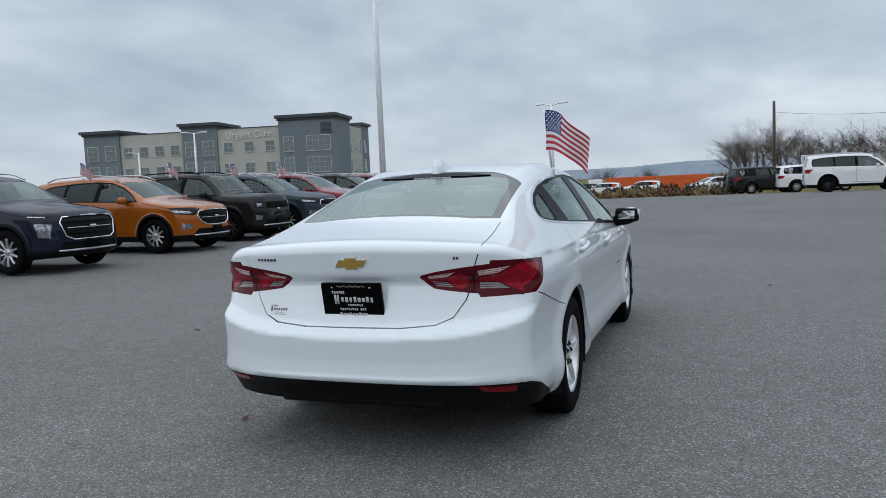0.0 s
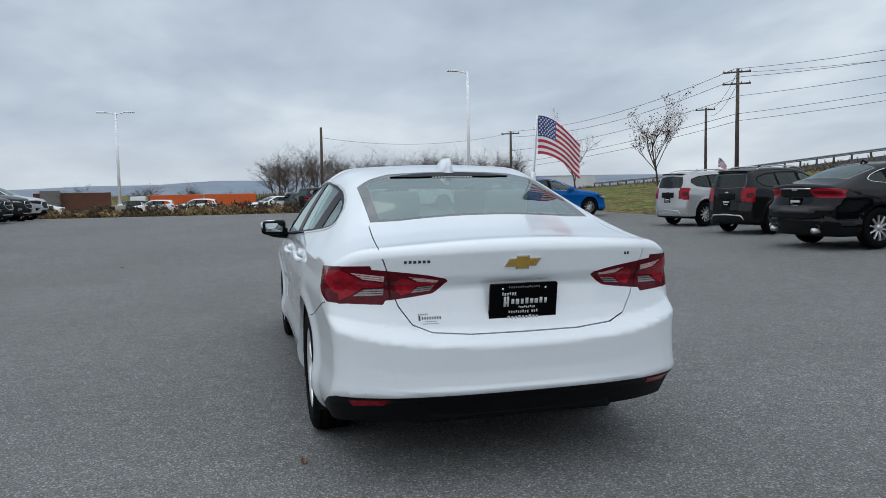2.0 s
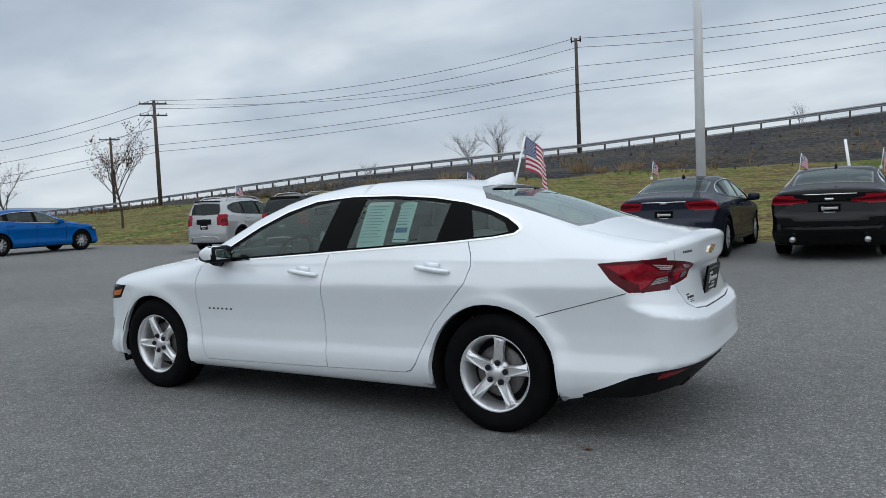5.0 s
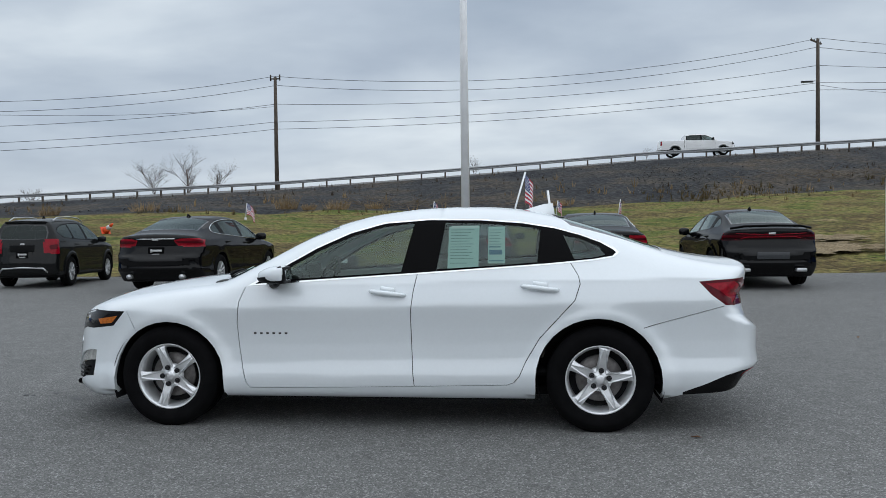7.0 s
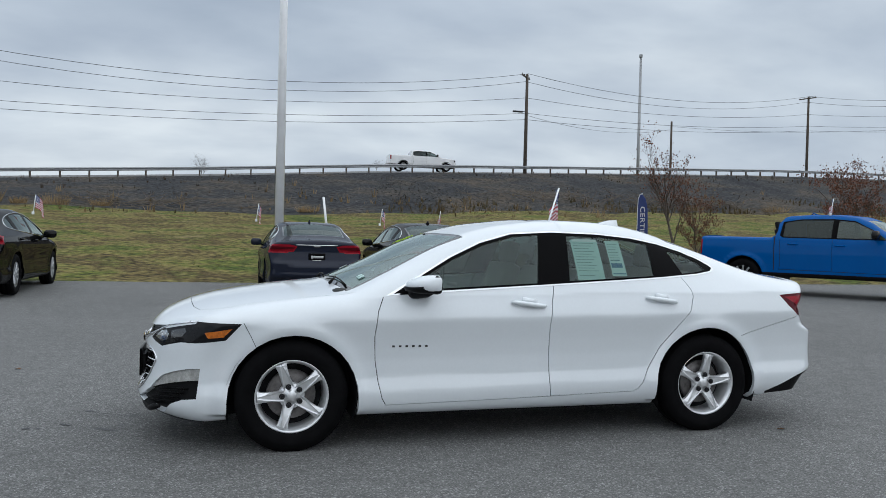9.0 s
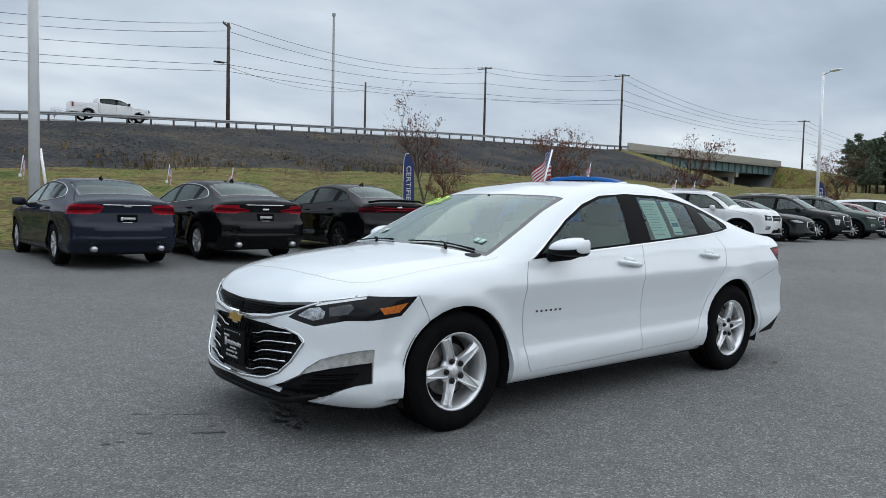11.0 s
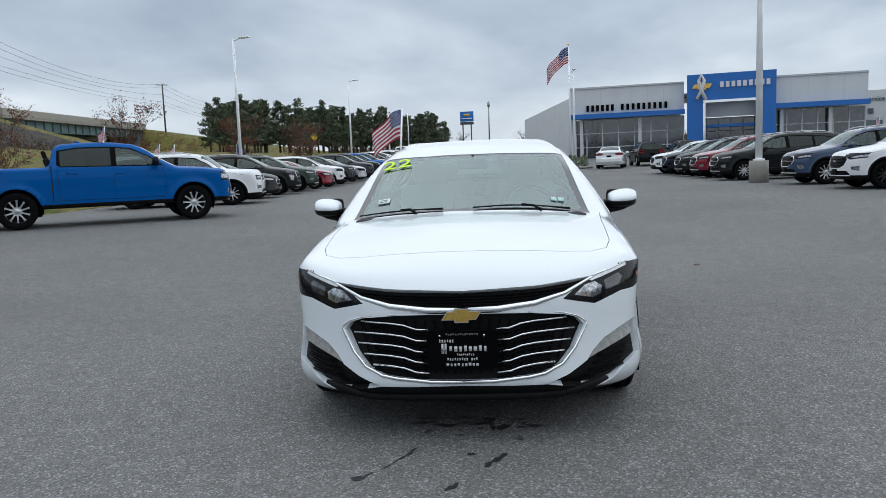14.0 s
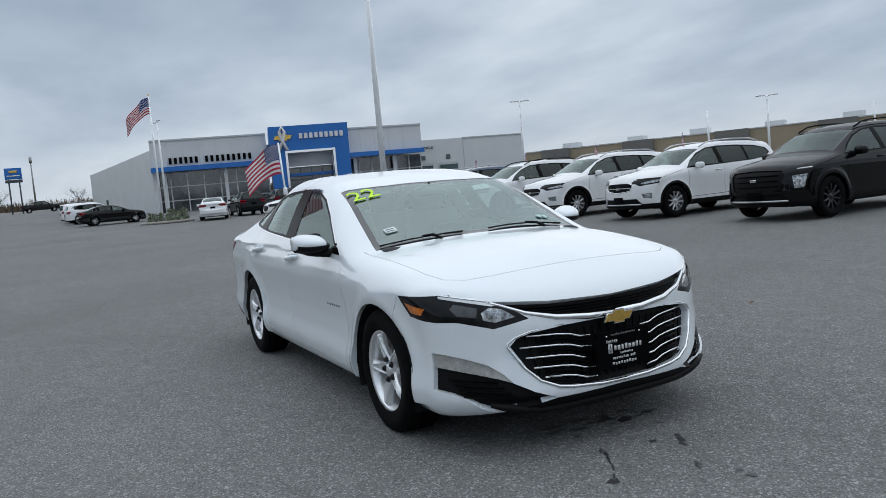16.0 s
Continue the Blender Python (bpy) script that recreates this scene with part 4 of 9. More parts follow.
    sh.cut("top", [(1.115, 0.0), (1.095, 0.34), (1.045, 0.67), (0.335, 0.575), (0.395, 0.29), (0.415, 0.0)], 1, 0.3)
    sh.cut("top", [(-1.87, 0.0), (-1.865, 0.45), (-1.83, 0.585), (-1.25, 0.565), (-1.15, 0.42), (-1.12, 0.36), (-1.12, 0.0)], 3, 0.3)
    sh.cut("top", [(-1.835, 0.0), (-1.83, 0.43), (-1.80, 0.535), (-1.26, 0.515), (-1.19, 0.36), (-1.185, 0.0)], 2, 0.3)
    sh.cut("top", [(-1.150, 0.0), (-1.16, 0.20), (-1.19, 0.36), (-1.205, 0.30), (-1.225, 0.22), (-1.232, 0.12), (-1.234, 0.0)], 35, 0.3)
    # lamps
    sh.cut("rear", [(0.338, 0.893), (0.350, 0.906), (0.42, 0.922), (0.50, 0.934), (0.61, 0.947), (0.76, 0.962), (0.80, 0.966), (0.80, 0.797), (0.70, 0.806), (0.58, 0.817), (0.46, 0.832), (0.405, 0.841), (0.375, 0.860)], 17, 0.2)
    sh.cut("side", [(-2.02, 0.950), (-2.14, 0.960), (-2.33, 0.968), (-2.33, 0.797), (-2.18, 0.803), (-2.09, 0.87)], 17, 0.2)
    sh.cut("rear", [(0.534, 0.914), (0.475, 0.892), (0.385, 0.886), (0.385, 0.876), (0.475, 0.872), (0.502, 0.846), (0.540, 0.836), (0.565, 0.86), (0.565, 0.895)], 33, 0.2, over=(17,))
    sh.cut("rear", [(0.512, 0.918), (0.44, 0.909), (0.378, 0.899), (0.385, 0.886), (0.470, 0.893)], 18, 0.2, over=(17,))
    sh.cut("rear", [(0.498, 0.846), (0.469, 0.870), (0.394, 0.876), (0.415, 0.853)], 30, 0.2, over=(17,))
    sh.cut("rear", [(0.80, 0.950), (0.76, 0.932), (0.70, 0.902), (0.612, 0.888), (0.612, 0.872), (0.70, 0.868), (0.745, 0.838), (0.80, 0.812)], 43, 0.2, over=(17,))
    sh.cut("side", [(-2.06, 0.938), (-2.25, 0.950), (-2.25, 0.83), (-2.20, 0.85), (-2.15, 0.89)], 43, 0.2, over=(17,))
    sh.cut("rear", [(0.612, 0.922), (0.755, 0.938), (0.70, 0.908), (0.615, 0.895)], 41, 0.2, over=(17,))
    sh.cut("rear", [(0.612, 0.866), (0.695, 0.862), (0.742, 0.832), (0.615, 0.838)], 42, 0.2, over=(17,))
    for d in (0.0, 0.009):
        sh.line("rear", [(0.50, 0.911 - d), (0.44, 0.905 - d), (0.385, 0.897 - d)], 0.003, 15, 0.2, over=(18,))
        sh.line("rear", [(0.615, 0.914 - d), (0.74, 0.928 - d)], 0.003, 15, 0.2, over=(41,))
        sh.line("rear", [(0.615, 0.846 + d), (0.735, 0.842 + d)], 0.003, 15, 0.2, over=(42,))
        sh.line("rear", [(0.49, 0.853 + d), (0.405, 0.860 + d)], 0.003, 15, 0.2, over=(30,))
    sh.line("rear", [(0.597, 0.955), (0.585, 0.815)], 0.005, 15, 0.2, over=(17,))
    sh.cut("front", [(0.46, 0.648), (0.55, 0.718), (0.64, 0.745), (0.785, 0.780), (0.785, 0.655), (0.76, 0.655), (0.61, 0.613)], 19, 0.2)
    sh.cut("side", [(1.71, 0.770), (1.80, 0.672), (1.97, 0.652), (2.07, 0.650), (2.06, 0.70), (2.04, 0.74), (2.00, 0.777)], 19, 0.2)
    sh.cut("side", [(1.765, 0.740), (1.812, 0.690), (1.90, 0.684), (1.92, 0.716)], 20, 0.2, over=(19,))
    sh.cut("front", [(0.515, 0.662), (0.565, 0.702), (0.615, 0.712), (0.650, 0.690), (0.645, 0.655), (0.60, 0.642)], 21, 0.2, over=(19,))
    sh.cut("front", [(0.575, 0.724), (0.64, 0.741), (0.785, 0.774), (0.785, 0.762), (0.66, 0.731), (0.60, 0.716)], 37, 0.2, over=(19,))
    sh.cut("front", [(0.660, 0.712), (0.740, 0.735), (0.760, 0.715), (0.740, 0.680), (0.670, 0.668)], 38, 0.2, over=(19,))
    # nose
    sh.cut("front", [(0.0, 0.702), (0.35, 0.714), (0.60, 0.737), (0.47, 0.680), (0.34, 0.648), (0.16, 0.628), (0.0, 0.626)], 22, 0.1)
    sh.cut("front", [(0.0, 0.598), (0.12, 0.600), (0.30, 0.597), (0.46, 0.581), (0.525, 0.560), (0.555, 0.526), (0.50, 0.425), (0.44, 0.362), (0.36, 0.328), (0.14, 0.306), (0.0, 0.304)], 23, 0.1)
    sh.cut("front", [(1.0, 0.530), (0.80, 0.502), (0.73, 0.480), (0.65, 0.447), (0.595, 0.400), (0.565, 0.360), (0.62, 0.382), (0.70, 0.406), (0.80, 0.432), (1.0, 0.468)], 24, -0.4)
    sh.cut("front", [(0.565, 0.360), (0.48, 0.312), (0.38, 0.274), (0.52, 0.238), (0.60, 0.222), (0.645, 0.224), (0.70, 0.252), (0.745, 0.292), (0.80, 0.322), (1.0, 0.372), (1.0, 0.468), (0.80, 0.432), (0.70, 0.406), (0.62, 0.382)], 25, -0.4)
    sh.cut("side", [(1.930, 0.60), (1.968, 0.25), (1.5, 0.25), (1.5, 0.60)], 14, -1.0, over=(24, 25))
    sh.cut("front", [(0.0, 0.280), (0.38, 0.272), (0.52, 0.240), (0.60, 0.218), (0.70, 0.204), (0.80, 0.196), (1.1, 0.19), (1.1, 0.0), (0.0, 0.0)], 26, 0.05)
    sh.cut("rear", [(0.0, 0.405), (0.45, 0.408), (0.80, 0.403), (0.80, 0.0), (0.0, 0.0)], 27, 0.1)
    sh.cut("side", [(-1.92, 0.262), (-2.06, 0.318), (-2.18, 0.372), (-2.28, 0.400), (-2.38, 0.403), (-2.38, 0.0), (-1.92, 0.0)], 27, 0.2)
    sh.cut("rear", [(0.61, 0.394), (0.775, 0.386), (0.755, 0.352), (0.63, 0.362)], 28, 0.2)

    def add(name, tags, material, inset=0.0, skirt=0.02, label="", parent=car, pair=False, keep=None):
        made = []
        for s in ((1, -1) if pair else ("both",)):
            me = sh.mesh(name, tags, inset, skirt, s, keep)
            if me:
                made.append(part(name, me, material, parent, label))
        return made

    add("body", 0, "white_paint", 0, 0.035, "glossy white painted body")
    add("roof", 29, "white_paint", 0, 0.02)
    add("hood", 11, "white_paint", 0, 0.03)
    add("trunk_lid", 12, "white_paint", 0, 0.03)
    rear_bumper = add("rear_bumper", 13, "white_paint", 0, 0.03)[0]
    front_bumper = add("front_bumper", 14, "white_paint", 0, 0.035)[0]
    doors_f = add("front_door", 9, "white_paint", 0, 0.03, pair=True)
    doors_r = add("rear_door", 10, "white_paint", 0, 0.03, pair=True)
    add("panel_gap", 15, "gap", 0.010, 0.0, "dark gaps between the panels")
    add("window_trim", 4, "chrome", -0.003, 0.015, "bright window surround", pair=True)
    add("pillar_cover", 5, "gloss_black", 0.002, 0.015, "gloss black pillar cover", pair=True)
    add("front_window", 6, "glass_side", 0.005, 0.0, "clear side window", pair=True)
    add("rear_window", 7, "glass_tint", 0.005, 0.0, "tinted side window", pair=True)
    add("quarter_window", 8, "glass_tint", 0.005, 0.0, "small tinted quarter window", pair=True)
    add("windshield", 1, "glass_shield", 0.003, 0.0, "clear windshield")
    add("windshield_border", 3, "frit", 0.003, 0.02, "black border of the glass")
    add("brake_lamp_band", 35, "gloss_black", -0.003, 0.012, "black high brake lamp housing")
    add("back_window", 2, "glass_back", 0.003, 0.0, "tinted rear window")
    for lamp in add("tail_lamp", 17, "red_dark", 0, 0.03, "red tail lamp", pair=True):
        s = 1 if lamp.data.vertices[0].co.y > 0 else -1
        for nm, tag, mt in (("light_bar", 18, "clear_lens"), ("reversing_lens", 30, "grey_lens"), ("red_chevron", 33, "red_lens"), ("light_bar", 41, "clear_lens"), ("reversing_lens", 42, "grey_lens"), ("red_chevron", 43, "red_lens")):
            me = sh.mesh(nm, tag, 0.002, 0.01, s)
            if me:
                part(nm, me, mt, lamp)
    for lamp in add("headlamp", 19, "head_dark", 0, 0.03, "dark headlamp with amber reflector", pair=True):
        s = 1 if lamp.data.vertices[0].co.y > 0 else -1
        for nm, tag, mt in (("amber_reflector", 20, "amber"), ("lens", 21, "head_chrome"), ("daylight_strip", 37, "strip_lens"), ("lamp_cover", 38, "smoked_grey")):
            me = sh.mesh(nm, tag, 0.001, 0.01, s)
            if me:
                part(nm, me, mt, lamp)
    upper = add("upper_grille", 22, "black_plastic", 0.03, 0.0, "black upper grille")[0]
    lower = add("lower_grille", 23, "black_plastic", 0.035, 0.0, "black lower grille with chrome bars")[0]
    add("fog_lamp", 24, "fog_lens", 0.012, 0.03, "pale fog lamp", pair=True)
    add("fog_vent", 25, "black_plastic", 0.03, 0.0, "black slatted vent", pair=True)
    add("front_lip", 26, "black_plastic", 0.0, 0.03)
    add("rear_valance", 27, "black_plastic", 0.0, 0.03)
    add("reflector", 28, "red_lens", -0.003, 0.01, "small red reflector", pair=True)

    def on(view):
        i, j, k, s = sh.AX[view]
        return lambda u, v: ((p := sh.onto(view, u, abs(v) if view == "top" else v)), Vector(sh.normal(p)))

    def follow(view, pts, lift):
        out = []
        for u, v in pts:
            q = sh.onto(view, abs(u) if view in ("front", "rear") else u, v)
            nn = Vector(sh.normal(q))
            q = q + nn * lift
            out.append(Vector((q.x, -q.y, q.z)) if view in ("front", "rear") and u < 0 else q)
        return out

    # grille bars
    for s in (1, -1):
        for z, u1 in ((0.558, 0.48), (0.508, 0.515), (0.460, 0.495), (0.413, 0.465), (0.368, 0.42)):
            path = [(s * u, z + d) for u, d in ((0.155, -0.030), (0.215, -0.026), (0.27, -0.008), (0.33, 0.0), (0.42, 0.004), (u1, 0.006)) if u <= u1]
            part("chrome_bar", tube(bmesh.new(), follow("front", path, -0.014), 0.0048, 6), "chrome", lower)
            path = [(u, v - 0.022) for u, v in path[:-1]]
            part("black_bar", tube(bmesh.new(), follow("front", path, -0.020), 0.006, 5), "gloss_black", lower)
        for k, u in enumerate(np.linspace(0.02, 0.47, 11)):
            part("grille_rib", tube(bmesh.new(), follow("front", [(s * (u - 0.03), 0.335 if u < 0.36 else 0.385), (s * (u + 0.02), 0.570)], -0.028), 0.004, 4), "gloss_black", lower)
        for z in (0.640, 0.655, 0.670, 0.684):
            top = [(s * u, z + 0.022 * (u / 0.5) ** 2) for u in np.linspace(0.0, 0.50, 11) if 0.634 + 0.22 * max(u - 0.1, 0) ** 1.5 < z + 0.022 * (u / 0.5) ** 2 < 0.690 + 0.035 * (u / 0.6) ** 2]
            if len(top) > 2:
                part("grille_blade", tube(bmesh.new(), follow("front", top, -0.022), 0.005, 5), "gloss_black", upper)
        for z in (0.29, 0.315, 0.34, 0.365):
            part("vent_slat", tube(bmesh.new(), follow("front", [(s * u, z + 0.10 * (u - 0.6)) for u in np.linspace(0.56 + (z - 0.29) * 0.9, 0.76 + (z - 0.29) * 0.6, 6)], -0.016), 0.006, 5), "gloss_black", front_bumper)
        part("chrome_strip", tube(bmesh.new(), follow("front", [(s * u, v) for u, v in ((0.0, 0.616), (0.16, 0.619), (0.33, 0.638), (0.47, 0.674), (0.57, 0.719), (0.66, 0.752), (0.76, 0.777))], -0.003), [0.017, 0.017, 0.015, 0.010, 0.007, 0.005, 0.004], 10), "chrome", front_bumper)
        part("grille_surround", tube(bmesh.new(), follow("front", [(s * u, v) for u, v in ((0.0, 0.297), (0.14, 0.299), (0.30, 0.313), (0.37, 0.324), (0.45, 0.360), (0.51, 0.425), (0.565, 0.522), (0.562, 0.540), (0.53, 0.565), (0.46, 0.588), (0.30, 0.602))], 0.0), [0.009, 0.009, 0.009, 0.009, 0.008, 0.008, 0.007, 0.005, 0.005, 0.004, 0.003], 8), "chrome", front_bumper)
        part("lamp_strip", tube(bmesh.new(), follow("front", [(s * u, v) for u, v in ((0.60, 0.735), (0.70, 0.757), (0.785, 0.777))], 0.001), 0.004, 5), "chrome", front_bumper)

    lip = [(u, 0.222 + 0.05 * max(abs(u) - 0.46, 0) / 0.2 - 0.012 * (min(abs(u), 0.46) / 0.6) ** 2) for u in np.linspace(-0.66, 0.66, 19)]
    part("splitter", tube(bmesh.new(), follow("front", lip, 0.004), [0.010] + [0.020] * 17 + [0.010], 8), "black_plastic", front_bumper, "black lip under the bumper")

    # badges and writing
    q = sh.onto("front", 0, 0.585)
    bow_tie(car, Matrix.Translation((q.x + 0.022, 0, 0.597)) @ Matrix.Rotation(radians(-90), 4, "Z"), 1.0)
    q = sh.onto("rear", 0, 0.965)
    bow_tie(car, Matrix.Translation((q.x - 0.005, 0, 0.965)) @ Matrix.Rotation(radians(90), 4, "Z") @ Matrix.Rotation(radians(-14), 4, "X"), 0.95)
    q = sh.onto("front", 0, 0.43)
    number_plate(car, "front_plate", Matrix.Translation((2.335, 0, 0.440)) @ Matrix.Rotation(radians(-90), 4, "Z"))
    part("plate_bracket", boxes(((0.03, 0.29, 0.11), (2.31, 0, 0.44)), bevel=0.006), "black_plastic", front_bumper)
    number_plate(car, "rear_plate", Matrix.Translation((-2.412, 0, 0.782)) @ Matrix.Rotation(radians(90), 4, "Z") @ Matrix.Rotation(radians(-10), 4, "X"))
    rear_pt = lambda u, v: ((p := sh.onto("rear", abs(u), v)), (nn := Vector(sh.normal(p))), (Vector((p.x, -p.y, p.z)) if u < 0 else p, Vector((nn.x, -nn.y, nn.z)) if u < 0 else nn))[2]
    bars_on(rear_pt, car, "letter_bar", letters_row(6, 0.535, 0.415, 0.983, 0.012, 0.62), "badge", 0.002)
    bars_on(rear_pt, car, "letter_bar", letters_row(2, -0.505, -0.535, 0.985, 0.013, 0.62), "badge", 0.002)
    bars_on(rear_pt, car, "letter_bar", letters_row(6, 0.475, 0.430, 0.752, 0.007, 0.5) + letters_row(8, 0.460, 0.372, 0.736, 0.012, 0.55) + [(0.468, 0.736, 0.008, 0.022)] + letters_row(6, 0.445, 0.395, 0.7215, 0.004, 0.5) + letters_row(9, 0.455, 0.385, 0.712, 0.004, 0.5), "badge", 0.0012)
    for s in (1, -1):
        side_pt = lambda u, v, s=s: ((p := sh.onto("side", u, v)), (nn := Vector(sh.normal(p))), (Vector((p.x, s * p.y, p.z)), Vector((nn.x, s * nn.y, nn.z))))[2]
        bars_on(side_pt, car, "letter_bar", letters_row(6, 0.83, 0.58, 0.627, 0.012, 0.4), "badge", 0.002)

    # door handles
    for s, fd, rd in ((1, doors_f[0], doors_r[0]), (-1, doors_f[1], doors_r[1])):
        for x, z, dad in ((-0.075, 0.887, fd), (-1.045, 0.916, rd)):
            p = sh.onto("side", x, z)
            bm = bmesh.new()
            bw = [(-0.115, 0.0, 0.010), (-0.10, 0.022, 0.014), (-0.05, 0.030, 0.016), (0.05, 0.030, 0.016), (0.10, 0.022, 0.014), (0.115, 0.0, 0.010)]
            tube(bm, [(x + u, s * (p.y + v), z + u * 0.12) for u, v, r in bw], [r for *_, r in bw], 10)
            part("handle", bm, "white_paint", dad, "white door handle")
            part("handle_recess", tube(bmesh.new(), [(x - 0.045, s * (p.y + 0.001), z + 0.014), (x + 0.045, s * (p.y + 0.001), z + 0.026)], 0.020, 10), "white_paint", dad)

    # wheels and their wells
    for x in (1.4145, -1.4145):
        for s in (1, -1):
            add_wheel(car, x, s * 0.765, 0.335, turn=2 if x > 0 else 45)
            cz, r = (0.318, 0.385) if x > 0 else (0.335, 0.392)
            ring = [(x + (r + 0.004) * math.cos(a), cz + (r + 0.004) * math.sin(a)) for a in np.linspace(-0.35, math.pi + 0.35, 26)]
            pts = [(u, s * y, v) for u, v in ring for y in (0.55, 0.875)]
            faces = [[2 * k, 2 * k + 1, 2 * k + 3, 2 * k + 2] for k in range(25)]
            k = len(pts)
            pts += [(u, s * 0.55, v) for u, v in ring]
            faces.append(list(range(k, k + 26)))
            part("wheel_well", (pts, faces), "dark_trim", car, smooth=False)

    # mirrors
    for s in (1, -1):
        # cap: a wedge, tall and blunt outside, drawn out to the front
        rings = []
        for y, x0, x1, z0, z1 in ((0.880, 0.575, 0.700, 0.970, 1.034), (0.890, 0.570, 0.740, 0.964, 1.052), (0.925, 0.566, 0.762, 0.960, 1.066), (0.985, 0.562, 0.752, 0.960, 1.074), (1.03, 0.560, 0.722, 0.962, 1.072), (1.058, 0.560, 0.675, 0.972, 1.062), (1.068, 0.562, 0.635, 0.985, 1.048)):
            zm, xm = (z0 + z1) / 2, x0 + (x1 - x0) * 0.55
            rings.append([(x0, s * y, z0 + 0.004), (x0, s * y, zm), (x0, s * y, z1 - 0.004), (x0 + 0.012, s * y, z1), (xm, s * y, z1 - 0.004), (x1 - 0.012, s * y, zm + 0.018), (x1, s * y, zm - 0.006), (x1 - 0.014, s * y, z0 + 0.014), (xm, s * y, z0), (x0 + 0.012, s * y, z0)])
        bm = bmesh.new()
        vs = [[bm.verts.new(p) for p in r] for r in rings]
        for ra, rb in zip(vs, vs[1:]):
            for q in range(10):
                bm.faces.new((ra[q], ra[(q + 1) % 10], rb[(q + 1) % 10], rb[q]))
        bm.faces.new(vs[0])
        bm.faces.new(vs[-1][::-1])
        bmesh.ops.recalc_face_normals(bm, faces=bm.faces)
        bmesh.ops.subdivide_edges(bm, edges=bm.edges[:], cuts=1, use_grid_fill=True)
        for _ in range(2):
            bmesh.ops.smooth_vert(bm, verts=bm.verts, factor=0.5, use_axis_x=True, use_axis_y=True, use_axis_z=True)
        low = bmesh.new()
        vs = [[low.verts.new((x, y + s * (-0.003 if n else -0.02), min(z - 0.004, min(p[2] for p in r) + 0.038))) for x, y, z in r] for n, r in enumerate(rings)]
        for ra, rb in zip(vs, vs[1:]):
            for q in range(10):
                low.faces.new((ra[q], ra[(q + 1) % 10], rb[(q + 1) % 10], rb[q]))
        low.faces.new(vs[0])
        low.faces.new(vs[-1][::-1])
        bmesh.ops.scale(low, vec=(1.05, 1.0, 1.0), space=Matrix.Translation((-0.62, 0, 0)), verts=low.verts)
        bmesh.ops.recalc_face_normals(low, faces=low.faces)
        bmesh.ops.subdivide_edges(low, edges=low.edges[:], cuts=1, use_grid_fill=True)
        bmesh.ops.smooth_vert(low, verts=low.verts, factor=0.5, use_axis_x=True, use_axis_y=True, use_axis_z=True)
        mirror = part("door_mirror", bm, "white_paint", car, "white door mirror with black base")
        part("lower_shell", low, "black_plastic", mirror, "black lower half of the mirror")
        part("mirror_base", tube(bmesh.new(), [(0.70, s * 0.83, 0.945), (0.68, s * 0.88, 0.945), (0.655, s * 0.92, 0.953), (0.63, s * 0.97, 0.960), (0.61, s * 1.03, 0.972)], [0.030, 0.026, 0.028, 0.026, 0.014], 10), "black_plastic", mirror)
        shield = part("mirror_rim", boxes(((0.064, 0.184, 0.112), (0.018, 0, 0)), bevel=0.028), "black_plastic", mirror, "black rim of the mirror")
        shield.matrix_basis = pose(0.566, s * 0.968, 1.014)
        pane = part("mirror_glass", boxes(((0.006, 0.132, 0.066), (0, 0, 0)), bevel=0.002), "mirror", mirror)
        pane.matrix_basis = pose(0.5515, s * 0.966, 1.014, 0, 5, 3 * s)

    # fin, wipers, brake lamp
    bm = bmesh.new()
    fin = [(-0.93, 0.020, -0.004), (-1.01, 0.030, 0.022), (-1.09, 0.028, 0.044), (-1.155, 0.014, 0.050), (-1.165, 0.020, 0.0)]
    ring = [[bm.verts.new((x, y, 1.425 - (0.1 if n == 4 else 0) * 0 + z)) for y in (w, 0.0, -w)] for n, (x, w, z) in enumerate(fin)]
    low = [[bm.verts.new((x - 0.004, y * 1.5, 1.385)) for y in (w, -w)] for x, w, z in fin]
    for a, b, c, d in zip(ring, ring[1:], low, low[1:]):
        bm.faces.new((a[0], b[0], b[1], a[1]))
        bm.faces.new((a[1], b[1], b[2], a[2]))
        bm.faces.new((c[0], d[0], b[0], a[0]))
        bm.faces.new((a[2], b[2], d[1], c[1]))
    bm.faces.new((ring[-1][0], low[-1][0], low[-1][1], ring[-1][2], ring[-1][1]))
    bmesh.ops.recalc_face_normals(bm, faces=bm.faces)
    part("antenna_fin", bm, "white_paint", car)
    for y0, y1, lean in ((0.60, 0.02, 0.05), (-0.16, -0.68, 0.02)):
        arm = []
        for k in range(9):
            y = y0 + (y1 - y0) * k / 8
            p = sh.onto("top", 1.128 - 0.16 * y * y - lean * 0.5 * math.sin(math.pi * k / 8), abs(y))
            arm.append((p.x, y, p.z + 0.008))
        part("wiper", tube(bmesh.new(), arm, [0.007, 0.006] + [0.0045] * 7, 6), "black_plastic", car)
        part("wiper_arm", tube(bmesh.new(), [(1.15, (y0 * 0.70 + y1 * 0.30), 0.985), (1.12, (y0 * 0.62 + y1 * 0.38), 1.012), (arm[4][0] + 0.008, arm[4][1], arm[4][2] + 0.008)], [0.010, 0.008, 0.005], 6), "black_plastic", car)
    bars_on(lambda u, v: ((p := sh.onto("top", v, abs(u))), (Vector((p.x, u, p.z)), Vector(sh.normal(p))))[1], car, "letter_bar", [(u, -1.243, 0.009, 0.014) for u in np.linspace(-0.115, 0.115, 14)], "plate_white", 0.001)
